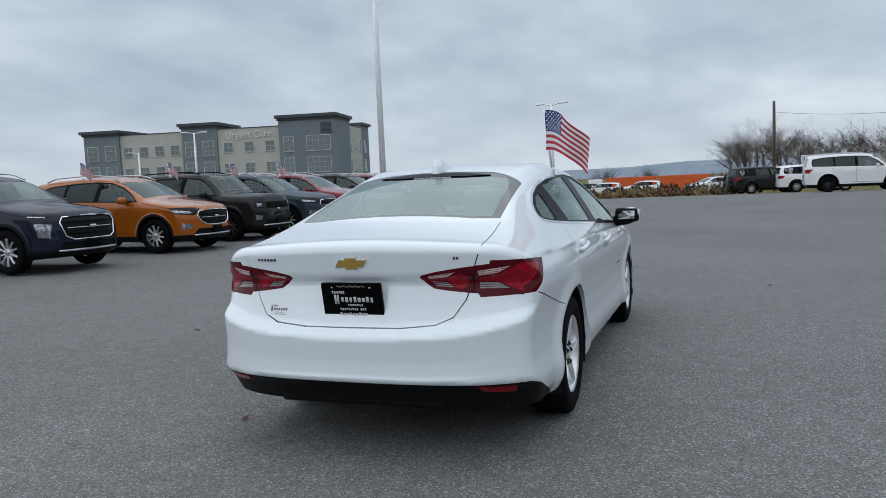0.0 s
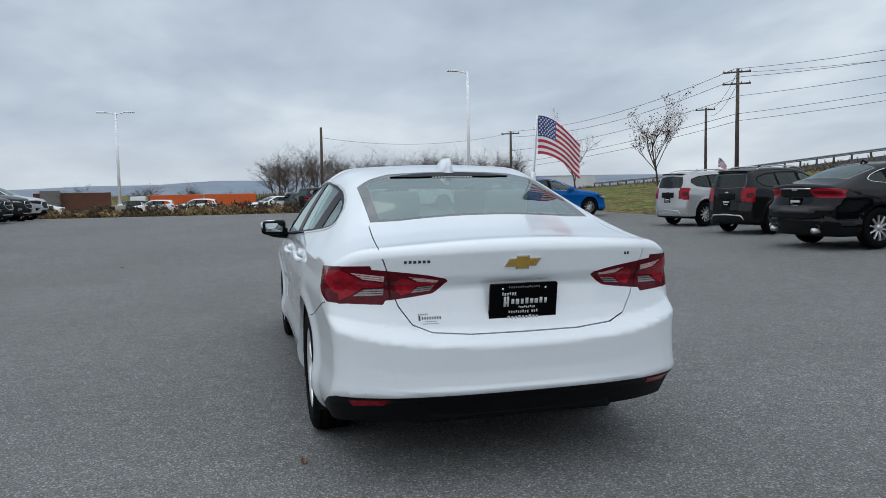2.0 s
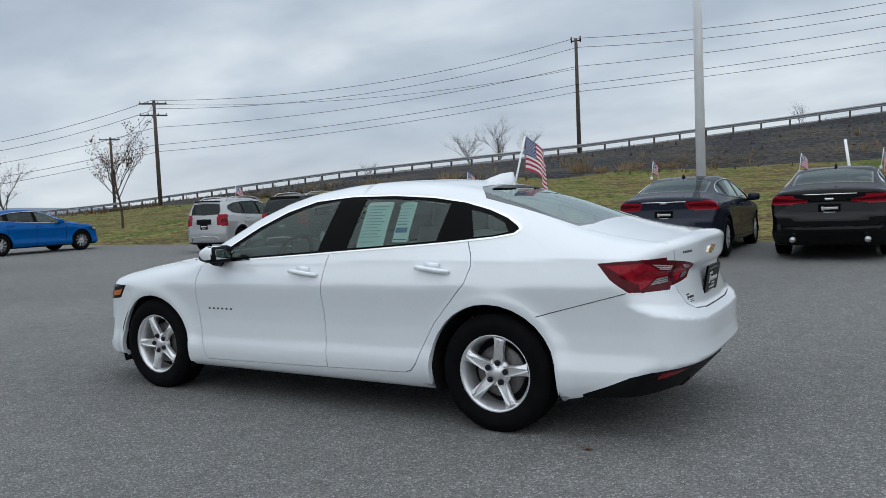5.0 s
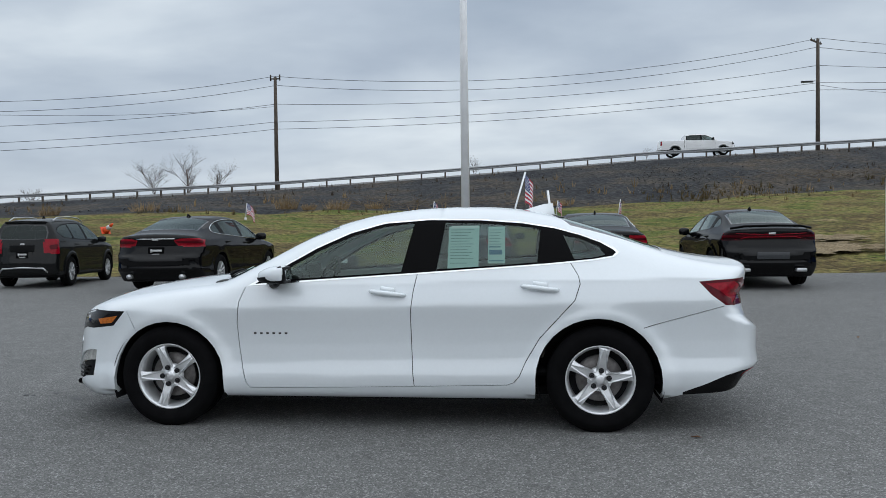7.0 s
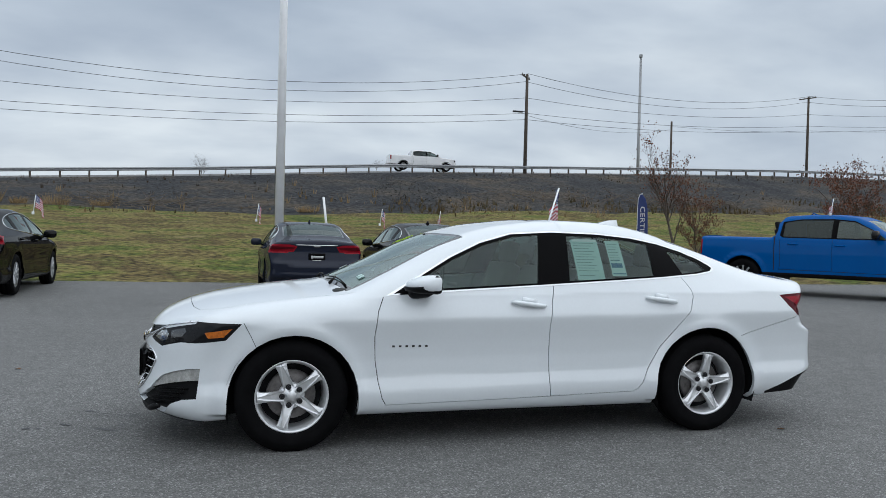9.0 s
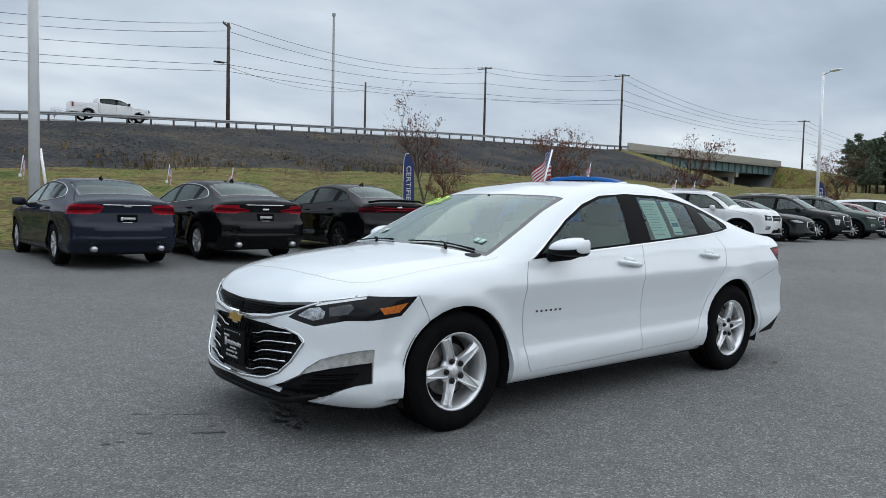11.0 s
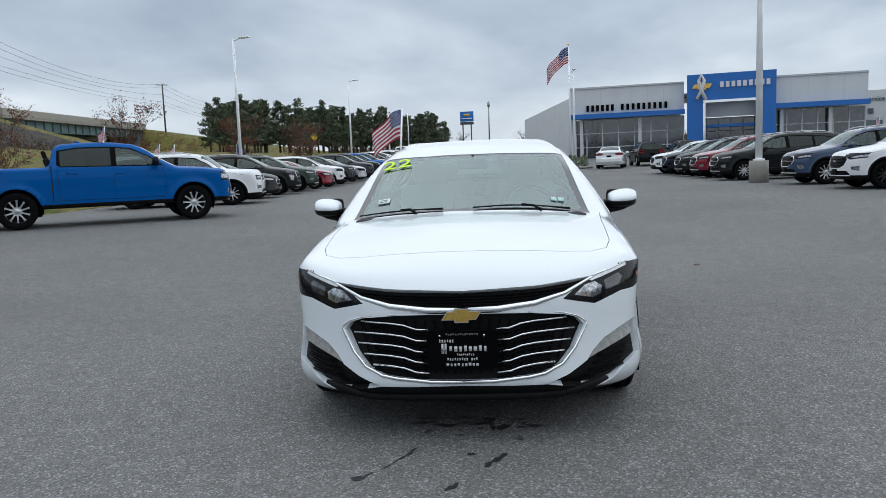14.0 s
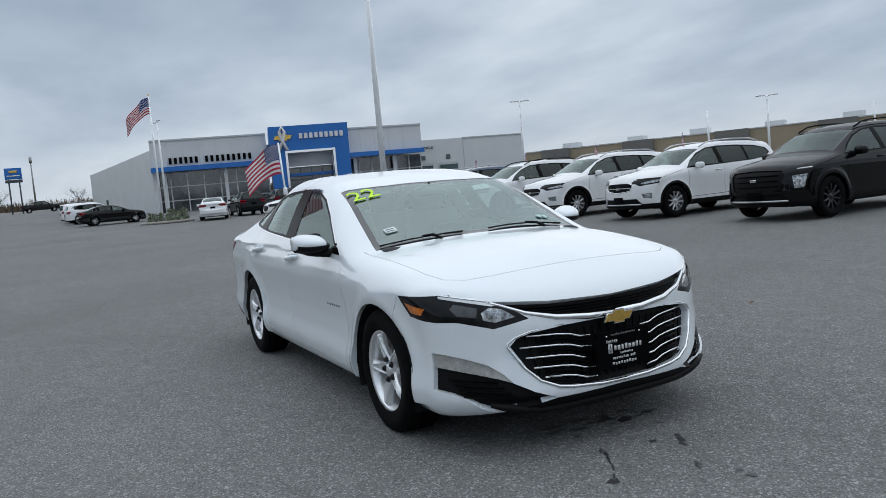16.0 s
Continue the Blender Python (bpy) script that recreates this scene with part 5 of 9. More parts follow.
    part("underbody", boxes(((3.8, 1.2, 0.06), (0.20, 0, 0.215)), ((0.6, 1.3, 0.05), (-1.95, 0, 0.30)), ((1.9, 1.62, 0.06), (0.0, 0, 0.22)), bevel=0.01), "dark_trim", car)

    p, f = [], []
    for x, z0, z1, w in ((-2.05, 0.235, 0.30, 0.50), (-2.25, 0.240, 0.32, 0.52), (-2.34, 0.258, 0.33, 0.50), (-2.37, 0.285, 0.34, 0.46)):
        p += [(x, -w, z1), (x, -w + 0.05, z0), (x, w - 0.05, z0), (x, w, z1)]
    for k in range(3):
        f += [[4 * k + q, 4 * k + (q + 1) % 4, 4 * k + 4 + (q + 1) % 4, 4 * k + 4 + q] for q in range(4)]
    part("diffuser", (p, f + [[0, 1, 2, 3], [15, 14, 13, 12]]), "black_plastic", car, "black lower diffuser", smooth=False)

    # cabin
    part("cabin_floor", boxes(((2.7, 1.5, 0.04), (-0.35, 0, 0.36)), ((0.04, 1.5, 0.50), (0.98, 0, 0.60)), ((0.9, 1.2, 0.03), (-1.85, 0, 0.98))), "dark_trim", car)
    part("headliner", ([(x, y, float(sh.top(np.array(x)) - 0.05 - 0.03 * abs(y) / 0.5)) for x in np.linspace(0.30, -1.10, 9) for y in (-0.5, 0, 0.5)], [[3 * k + q, 3 * k + q + 1, 3 * k + q + 4, 3 * k + q + 3] for k in range(8) for q in (0, 1)]), "seat_cloth", car)
    bm = bmesh.new()
    box(bm, (0.50, 1.40, 0.16), (0.92, 0, 0.885), 0.05)
    box(bm, (0.20, 0.42, 0.10), (0.74, 0.37, 0.965), 0.04)
    box(bm, (0.06, 0.26, 0.16), (0.66, 0.0, 0.97), 0.02)
    part("dashboard", bm, "dash", car)
    bm = bmesh.new()
    tube(bm, [Matrix.Translation((0.46, 0.37, 0.93)) @ Matrix.Rotation(radians(-25), 4, "Y") @ Vector((0, 0.185 * math.cos(a), 0.185 * math.sin(a))) for a in np.linspace(0, 2 * math.pi, 25)], 0.016, 8, False)
    box(bm, (0.05, 0.33, 0.05), (0.475, 0.37, 0.93), 0.015)
    box(bm, (0.22, 0.06, 0.06), (0.58, 0.37, 0.89), 0.015)
    part("steering_wheel", bm, "dark_trim", car)
    for y in (0.37, -0.37):
        seat(car, 0.02, y)
    seat(car, -0.82, 0.33, 0.60, "rear_seat")
    seat(car, -0.82, -0.33, 0.60, "rear_seat")
    bm = boxes(((0.03, 0.20, 0.065), (0.46, 0, 1.265)), bevel=0.012)
    tube(bm, [(0.45, 0, 1.275), (0.40, 0, 1.325)], 0.010)
    part("rear_view_mirror", bm, "dark_trim", car)

    # papers in the left rear window
    for x0, x1, z0, z1, slant in ((-0.455, -0.655, 1.045, 1.315, 0.0), (-0.715, -0.825, 1.075, 1.312, 0.0)):
        def inner(u, v, lift):
            p = sh.onto("side", u, v)
            return p - Vector(sh.normal(p)) * (0.012 - lift)
        grid = [[inner(x0 + (x1 - x0) * i / 3, z0 + (z1 - z0) * j / 5, 0.0) for j in range(6)] for i in range(4)]
        pts = [tuple(p) for col in grid for p in col]
        paper = part("window_sticker", (pts, [[i * 6 + j, (i + 1) * 6 + j, (i + 1) * 6 + j + 1, i * 6 + j + 1] for i in range(3) for j in range(5)]), "paper", car, "pale green paper behind the rear side window")
        w = abs(x1 - x0)
        lines = [(z1 - 0.025 - k * (0.0185), 0.80 - 0.25 * ((k * 7) % 5) / 5, 0.004, "print") for k in range(11 if w > 0.15 else 7)]
        if w < 0.15:
            lines += [(z0 + 0.10, 0.7, 0.008, "blue_ink"), (z0 + 0.055, 0.8, 0.030, "blue_ink"), (z0 + 0.012, 0.9, 0.006, "blue_ink")]
        else:
            lines += [(z1 - 0.012, 0.95, 0.016, "paper_white"), (z0 + 0.03, 0.6, 0.004, "print")]
        for z, fw, h, c in lines:
            xa, xb = x0 - 0.07 * w, x0 - 0.07 * w - w * fw * 0.95
            part("print_line", ([tuple(inner(xa, z, 0.002)), tuple(inner(xb, z, 0.002)), tuple(inner(xb, z + h, 0.002)), tuple(inner(xa, z + h, 0.002))], [[0, 1, 2, 3]]), c, paper)

    # painted year and small stickers on the windshield
    def on_glass(x, y, lift, me, name, material, label, spin=0.0, back=False):
        p = sh.onto("top", x, abs(y))
        nn = Vector(sh.normal(p))
        if y < 0:
            nn.y, p.y = -nn.y, -p.y
        right = Vector((0, 1, 0))
        right = (right - nn * right.dot(nn)).normalized()
        up = nn.cross(right)
        ob = part(name, me, material, car, label)
        ob.matrix_basis = Matrix.Translation(p + nn * lift) @ Matrix((right, up, nn)).transposed().to_4x4() @ Matrix.Rotation(radians(spin), 4, "Z")
        return ob
    on_glass(0.455, -0.515, 0.006, words("22", 0.21, 0.003), "painted_year", "lime", "lime green number 22 painted on the windshield", 4)
    on_glass(0.92, -0.545, 0.004, boxes(((0.075, 0.06, 0.002), (0, 0, 0))), "inspection_sticker", "paper_white", "white square sticker low on the windshield")
    on_glass(0.92, -0.545, 0.0055, boxes(((0.045, 0.006, 0.002), (0, 0.01, 0)), ((0.045, 0.006, 0.002), (0, -0.01, 0))), "sticker_print", "ink", "")
    on_glass(0.965, 0.53, 0.004, boxes(((0.035, 0.045, 0.002), (-0.022, 0, 0)), ((0.035, 0.045, 0.002), (0.022, 0, 0))), "state_sticker", "paper", "pair of pale stickers low on the windshield")
    sh.bm.free()
    return car


saloon = build_saloon()


# ---- the other vehicles ----
SUV = dict(
    top=[(2.40, 0.75), (2.25, 0.86), (2.12, 0.97), (1.8, 1.05), (1.4, 1.11), (1.12, 1.15), (0.8, 1.31), (0.45, 1.50), (0.2, 1.59), (-0.2, 1.645), (-0.8, 1.66), (-1.5, 1.635), (-2.1, 1.575), (-2.6, 1.52)],
    width=[(0.0, 0.80), (0.22, 0.86), (0.35, 0.90), (0.55, 0.898), (0.75, 0.908), (0.92, 0.912), (1.0, 0.895), (1.1, 0.875), (1.3, 0.86)],
    belt=[(2.5, 1.0), (0.9, 1.03), (-1.0, 1.08), (-2.6, 1.12)], tumble=[(2.5, 0.40), (-2.6, 0.45)],
    front=[(0.0, 2.05), (0.2, 2.14), (0.3, 2.25), (0.5, 2.28), (0.7, 2.27), (0.85, 2.24), (0.98, 2.16), (1.2, 2.0)],
    rear=[(0.0, -2.1), (0.25, -2.22), (0.35, -2.31), (0.55, -2.34), (0.75, -2.32), (0.95, -2.31), (1.1, -2.28), (1.3, -2.20), (1.5, -2.11), (1.7, -2.05)],
    box=(-2.6, 2.55, 1.1, 0.12, 1.9), spine=(-1.6, 1.6, 0.70), mid=-0.4, bow=(0.16, 0.05), half=0.85, crown=(0.06, 0.05), crown_z=1.2,
    plan=(0.05, 0.9, 0.04, 1.0), hubs=[(1.36, 0.36, 0.42), (-1.36, 0.36, 0.42)], flare=0.025, bow_f=(0.34, 3.0), bow_r=(0.16, 3.6), k_top=0.10, k_end=0.07, floor=0.24, reach=(1.80, 1.85))
PICKUP = dict(
    top=[(3.0, 0.95), (2.85, 1.08), (2.70, 1.20), (2.2, 1.26), (1.62, 1.30), (1.25, 1.50), (0.92, 1.74), (0.65, 1.85), (0.2, 1.905), (-0.4, 1.915), (-0.95, 1.88), (-1.10, 1.80), (-1.16, 1.44), (-1.22, 1.385), (-1.5, 1.385), (-3.4, 1.40)],
    width=[(0.0, 0.90), (0.35, 0.95), (0.5, 0.985), (0.7, 0.995), (0.95, 1.00), (1.15, 0.995), (1.25, 0.98), (1.4, 0.965)],
    belt=[(3.5, 1.24), (1.0, 1.27), (-1.1, 1.29), (-1.3, 1.6), (-3.6, 1.6)], tumble=[(3, 0.30), (-3, 0.30)],
    front=[(0.0, 2.5), (0.35, 2.72), (0.45, 2.86), (0.7, 2.88), (0.95, 2.86), (1.15, 2.80), (1.3, 2.7)],
    rear=[(0.0, -2.8), (0.45, -3.02), (0.55, -3.10), (0.68, -3.10), (0.72, -3.02), (1.0, -3.02), (1.5, -3.0)],
    box=(-3.4, 3.2, 1.2, 0.25, 2.15), spine=(-2.6, 2.3, 0.85), mid=0.0, bow=(0.12, 0.02), half=0.95, crown=(0.05, 0.05), crown_z=1.45,
    plan=(0.02, 1.6, 0.0, 3.0), hubs=[(1.875, 0.41, 0.50), (-1.875, 0.41, 0.50)], flare=0.03, bow_f=(0.22, 3.0), bow_r=(0.05, 6.0), k_top=0.07, k_end=0.06, floor=0.42, top_soft=0.03, reach=(2.42, 2.45))


def variant(base, **changes):
    made = dict(base)
    made.update(changes)
    return made


BOXY = variant(SUV, top=[(2.40, 0.92), (2.28, 1.02), (2.15, 1.08), (1.7, 1.12), (1.15, 1.15), (0.92, 1.34), (0.66, 1.56), (0.45, 1.63), (0.1, 1.66), (-0.8, 1.67), (-1.6, 1.655), (-2.2, 1.62), (-2.6, 1.60)],
               rear=[(0.0, -2.15), (0.25, -2.25), (0.35, -2.33), (0.55, -2.35), (0.95, -2.33), (1.1, -2.31), (1.3, -2.27), (1.5, -2.22), (1.7, -2.18)], bow_f=(0.22, 4.0), bow_r=(0.10, 5.0))
FASTBACK = variant(SALOON, top=[(x, z - (0.02 if -1.0 < x < 0.6 else 0.0)) for x, z in SALOON["top"]])

SUV_DLO = [(0.95, 1.075), (-0.2, 1.105), (-1.2, 1.14), (-1.72, 1.185), (-1.93, 1.30), (-1.86, 1.41), (-1.5, 1.492), (-0.9, 1.535), (-0.3, 1.545), (0.1, 1.515), (0.45, 1.41), (0.75, 1.235)]
# What each kind of car is cut into: outlines from the side, from the front, from the rear and from above.
KINDS = {
    "suv": dict(S=SUV, r=0.36, dlo=SUV_DLO, split=(-0.15, -1.05, -1.12), shield=[(1.045, 0.0), (0.985, 0.66), (0.31, 0.60), (0.40, 0.0)], back=("rear", [(0.0, 1.13), (0.60, 1.15), (0.62, 1.30), (0.55, 1.47), (0.0, 1.50)]),
                tail=[(0.46, 0.985), (0.62, 1.03), (1.0, 1.06), (1.0, 0.86), (0.60, 0.86)], tail_side=[(-1.98, 1.03), (-2.6, 1.06), (-2.6, 0.86), (-2.14, 0.88)], head=[(0.50, 0.80), (0.60, 0.86), (1.0, 0.945), (1.0, 0.82), (0.60, 0.76)],
                head_side=[(1.72, 0.93), (1.86, 0.84), (2.6, 0.78), (2.6, 0.88), (2.0, 0.93)], grille=[(0.0, 0.87), (0.46, 0.845), (0.52, 0.76), (0.44, 0.62), (0.28, 0.55), (0.0, 0.545)], intake=[(0.0, 0.47), (0.52, 0.48), (0.62, 0.36), (0.0, 0.33)],
                fog=[(0.62, 0.58), (0.80, 0.60), (0.80, 0.47), (0.66, 0.49)], clad=0.36, plate_r=(0.78, -2.335), plate_f=(0.45, 2.30), mirror=(0.66, 0.98, 1.12), handle=((-0.02, 0.985), (-0.95, 1.015)), rails=True, emblem=(0.72, 2.285), seats=0.25),
    "sedan": dict(S=FASTBACK, r=0.335, dlo=DLO, split=(-0.16, -1.04, -1.2), shield=[(1.12, 0.0), (1.04, 0.70), (0.30, 0.612), (0.385, 0.0)], back=("top", [(-1.87, 0.0), (-1.83, 0.585), (-1.25, 0.565), (-1.13, 0.0)]),
                  tail=[(0.36, 0.96), (0.48, 0.99), (1.0, 1.0), (1.0, 0.83), (0.42, 0.86)], tail_side=[(-2.05, 0.965), (-2.6, 0.99), (-2.6, 0.83), (-2.18, 0.84)], head=[(0.46, 0.648), (0.55, 0.718), (0.80, 0.783), (1.1, 0.81), (1.1, 0.655), (0.61, 0.613)],
                  head_side=[(1.71, 0.77), (1.80, 0.672), (2.5, 0.62), (2.5, 0.75)], grille=[(0.0, 0.69), (0.42, 0.68), (0.48, 0.55), (0.34, 0.36), (0.0, 0.34)], intake=[(0.0, 0.30), (0.55, 0.30), (0.6, 0.22), (0.0, 0.22)], fog=None, clad=0.24, plate_r=(0.76, -2.40), plate_f=(0.45, 2.335),
                  mirror=(0.62, 0.98, 1.0), handle=((-0.075, 0.887), (-1.045, 0.916)), rails=False, emblem=(0.64, 2.30), seats=0.0),
    "pickup": dict(S=PICKUP, r=0.41, dlo=[(1.25, 1.315), (0.2, 1.325), (-0.95, 1.345), (-1.03, 1.40), (-1.00, 1.72), (-0.6, 1.785), (0.1, 1.79), (0.55, 1.745), (0.95, 1.54)], split=(0.18, -0.95, -2), shield=[(1.58, 0.0), (1.52, 0.74), (0.78, 0.68), (0.88, 0.0)], back=None,
                   tail=[(0.80, 1.28), (1.2, 1.28), (1.2, 0.92), (0.80, 0.92)], tail_side=[(-2.93, 1.28), (-3.3, 1.28), (-3.3, 0.92), (-2.93, 0.92)], head=[(0.62, 1.08), (1.2, 1.14), (1.2, 0.90), (0.66, 0.92)], head_side=[(2.52, 1.13), (2.60, 0.95), (3.2, 0.92), (3.2, 1.10)],
                   grille=[(0.0, 1.12), (0.60, 1.10), (0.62, 0.84), (0.50, 0.72), (0.0, 0.70)], intake=[(0.0, 0.62), (0.60, 0.62), (0.62, 0.48), (0.0, 0.48)], fog=[(0.72, 0.72), (0.88, 0.72), (0.88, 0.60), (0.74, 0.60)], clad=0.52, plate_r=(0.60, -3.12), plate_f=(0.58, 2.89),
                   mirror=(1.05, 1.13, 1.42), handle=((0.30, 1.18), (-0.72, 1.20)), rails=False, emblem=(0.93, 2.90), seats=0.45, bed=True),
}
KINDS["boxy"] = variant(KINDS["suv"], S=BOXY, head=[(0.56, 0.90), (0.78, 0.92), (0.80, 0.76), (0.58, 0.76)], head_side=None, grille=[(0.0, 0.90), (0.52, 0.90), (0.52, 0.74), (0.0, 0.74)], shield=[(1.075, 0.0), (1.03, 0.68), (0.52, 0.63), (0.58, 0.0)],
                        dlo=[(0.98, 1.085), (-0.2, 1.105), (-1.2, 1.125), (-2.02, 1.15), (-2.06, 1.30), (-2.0, 1.47), (-1.5, 1.535), (-0.9, 1.555), (-0.2, 1.56), (0.35, 1.52), (0.72, 1.32)], back=("rear", [(0.0, 1.14), (0.66, 1.14), (0.62, 1.50), (0.0, 1.53)]))
KINDS["chrome_suv"] = variant(KINDS["suv"], grille=[(0.0, 0.84), (0.30, 0.84), (0.44, 0.79), (0.36, 0.66), (0.0, 0.62)])
KINDS["broad_suv"] = variant(KINDS["suv"], grille=[(0.0, 0.90), (0.50, 0.88), (0.56, 0.80), (0.50, 0.58), (0.38, 0.52), (0.0, 0.52)], head=[(0.62, 0.90), (1.0, 0.955), (1.0, 0.905), (0.64, 0.865)], head_side=[(1.78, 0.955), (1.9, 0.90), (2.6, 0.87), (2.6, 0.92)], fog=[(0.66, 0.78), (0.84, 0.80), (0.82, 0.58), (0.70, 0.56)])
KINDS["wide_tail"] = variant(KINDS["sedan"], tail=[(0.0, 0.955), (0.6, 0.975), (1.0, 0.985), (1.0, 0.86), (0.6, 0.86), (0.0, 0.87)])
KINDS["thin_tail"] = variant(KINDS["sedan"], tail=[(0.30, 0.90), (0.62, 0.965), (1.0, 1.0), (1.0, 0.86), (0.62, 0.845), (0.30, 0.87)])
KINDS["hatch"] = variant(KINDS["suv"], tail=[(0.66, 1.02), (0.70, 1.10), (1.0, 1.15), (1.0, 0.80), (0.70, 0.79), (0.67, 0.90)], tail_side=[(-2.0, 1.13), (-2.1, 1.15), (-2.6, 1.15), (-2.6, 0.80), (-2.24, 0.82)], clad=0.30)


def build_car(kind, name="parked_car", black=False, bright=True):
    """A parked vehicle of one kind at the origin, nose to +x."""
    K = KINDS[kind]
    S, dlo, r = K["S"], K["dlo"], K["r"]
    car = thing(name, "", "car")
    sh = Shell(S, 0.075 if kind != "pickup" else 0.085)
    cx = sum(p[0] for p in dlo) / len(dlo)
    cz = sum(p[1] for p in dlo) / len(dlo)
    hubs = S["hubs"]
    # cladding, arches
    zc = K["clad"]
    sh.cut("side", [(-4, -1), (4, -1), (4, zc), (-4, zc)], 26, -1)
    if K["rails"]:
        for hx, hz, hr in hubs:
            sh.cut("side", circle_arch(hx, hz, hr + 0.045, 0.0), 26, 0.2)
    for hx, hz, hr in hubs:
        sh.cut("side", circle_arch(hx, hz, hr - 0.01, 0.0), 16, 0.1)
    sh.drop(16)
    # doors
    a, b, c = K["split"]
    low, high = zc + 0.06, max(p[1] for p in dlo) + 0.01
    front = dlo[0][0] - 0.02
    for x in (front, a - 0.05, b - 0.12 if not K.get("bed") else -1.02):
        sh.line("side", [(x, low), (x + 0.02, 0.7), (x, dlo[0][1])], 0.010, 15, 0.3)
    sh.line("side", [(front, low), (b - 0.12 if not K.get("bed") else -1.02, low + 0.02)], 0.010, 15, 0.3)
    if K.get("bed"):
        sh.line("side", [(-1.14, low), (-1.14, 1.39)], 0.025, 15, 0.3)
        sh.line("rear", [(0.76, 0.76), (0.76, 1.36)], 0.012, 15, 0.3)
        sh.line("rear", [(0.0, 0.76), (0.76, 0.76)], 0.012, 15, 0.3)
        sh.cut("top", [(-1.26, 0.0), (-1.26, 0.80), (-2.95, 0.80), (-2.95, 0.0)], 34, 0.5)
    else:
        sh.line("side", [(front + 0.12, dlo[0][1] - 0.02), (1.75, S["head_line"] if "head_line" in S else dlo[0][1] - 0.16)], 0.008, 15, 0.2)
    # glass
    sh.cut("side", dlo, 5, 0.2)

    def shrink(pts, k=0.93, cut=None):
        return [(cx + (x - cx) * (1 - 0.03), cz + (z - cz) * (k - 0.04)) for x, z in pts]

    inner = shrink(dlo)

    def clip(pts, lo, hi):
        for lim, keep in ((lo, 1), (hi, -1)):
            out = []
            for p, q in zip(pts, pts[1:] + pts[:1]):
                ip, iq = (p[0] - lim) * keep > 0, (q[0] - lim) * keep > 0
                if ip:
                    out.append(p)
                if ip != iq:
                    t = (lim - p[0]) / (q[0] - p[0])
                    out.append((lim, p[1] + t * (q[1] - p[1])))
            pts = out
        return pts

    for tag, lo, hi in ((6, a + 0.04, 9), (7, b, a - 0.08), (8, -9, c)):
        piece = clip(inner, lo, hi)
        if len(piece) > 2:
            sh.cut("side", piece, tag, 0.2)
    sh.cut("top", K["shield"], 3, 0.25)
    mx, my = sum(p[0] for p in K["shield"]) / len(K["shield"]), 0
    sh.cut("top", [(mx + (x - mx) * 0.965, y * 0.965) for x, y in K["shield"]], 1, 0.25)
    if K["back"]:
        view, poly = K["back"]
        mm = sum(p[0 if view == "top" else 1] for p in poly) / len(poly)
        sh.cut(view, poly, 3, 0.2)
        sh.cut(view, [((mm + (x - mm) * 0.93), y * 0.95) if view == "top" else (x * 0.95, mm + (y - mm) * 0.92) for x, y in poly], 2, 0.2)
    # lamps, grille
    sh.cut("rear", K["tail"], 17, 0.2)
    sh.cut("side", K["tail_side"], 17, 0.2)
    my = sum(p[1] for p in K["tail"]) / len(K["tail"])
    sh.cut("rear", [(0.05 + x * 0.93 if x < 0.9 else 0.84, my + (z - my) * 0.35) for x, z in K["tail"]], 18, 0.2, over=(17,))
    sh.cut("front", K["head"], 19, 0.2)
    if K["head_side"]:
        sh.cut("side", K["head_side"], 19, 0.2)
    hm = [sum(p[k] for p in K["head"]) / len(K["head"]) for k in (0, 1)]
    sh.cut("front", [(hm[0] + (x - hm[0]) * 0.6, hm[1] + (z - hm[1]) * 0.5) for x, z in K["head"]], 21, 0.2, over=(19,))
    sh.cut("front", K["grille"], 22, 0.1)
    sh.cut("front", K["intake"], 23, 0.1)
    if K["fog"]:
        sh.cut("front", K["fog"], 24, 0.1)

    def add(nm, tags, material, inset=0.0, skirt=0.02, label="", pair=False):
        made = []
        for s in ((1, -1) if pair else ("both",)):
            me = sh.mesh(nm, tags, inset, skirt, s)
            if me:
                made.append(part(nm, me, material, car, label))
        return made

    for ob in add("body", 0, "black_paint", 0, 0.03):
        ob["paint"] = 1
    add("cladding", 26, "black_plastic", 0, 0.03)
    add("panel_gap", 15, "gap", 0.012, 0, pair=True)
    add("pillar_cover", 5, "gloss_black", 0.002, 0.01, pair=True)
    add("front_window", 6, "glass_rear", 0.006, 0, pair=True)
    add("rear_window", 7, "glass_dark", 0.006, 0, pair=True)
    add("quarter_window", 8, "glass_dark", 0.006, 0, pair=True)
    add("windshield_border", 3, "frit", 0.002, 0.02)
    add("windshield", 1, "glass_rear", 0.004, 0)
    add("back_window", 2, "glass_dark", 0.004, 0)
    if K.get("bed"):
        add("bed_cover", 34, "black_plastic", 0.02, 0.02, "black bed cover")
    for lamp in add("tail_lamp", 17, "red_deep" if kind == "wide_tail" else "red_lens", 0, 0.02, pair=True):
        s = 1 if sum(v.co.y for v in lamp.data.vertices) > 0 else -1
        me = sh.mesh("lamp_band", 18, 0.002, 0.01, s)
        if me:
            part("lamp_band", me, "red_dark", lamp)
    for lamp in add("headlamp", 19, "head_dark", 0, 0.02, pair=True):
        s = 1 if sum(v.co.y for v in lamp.data.vertices) > 0 else -1
        me = sh.mesh("lens", 21, 0.002, 0.01, s)
        if me:
            part("lens", me, "head_chrome", lamp)
    grille = add("grille", 22, "black_plastic", 0.02, 0)
    add("lower_intake", 23, "black_plastic", 0.03, 0)
    add("fog_lamp", 24, "head_chrome", 0.01, 0.02, pair=True)

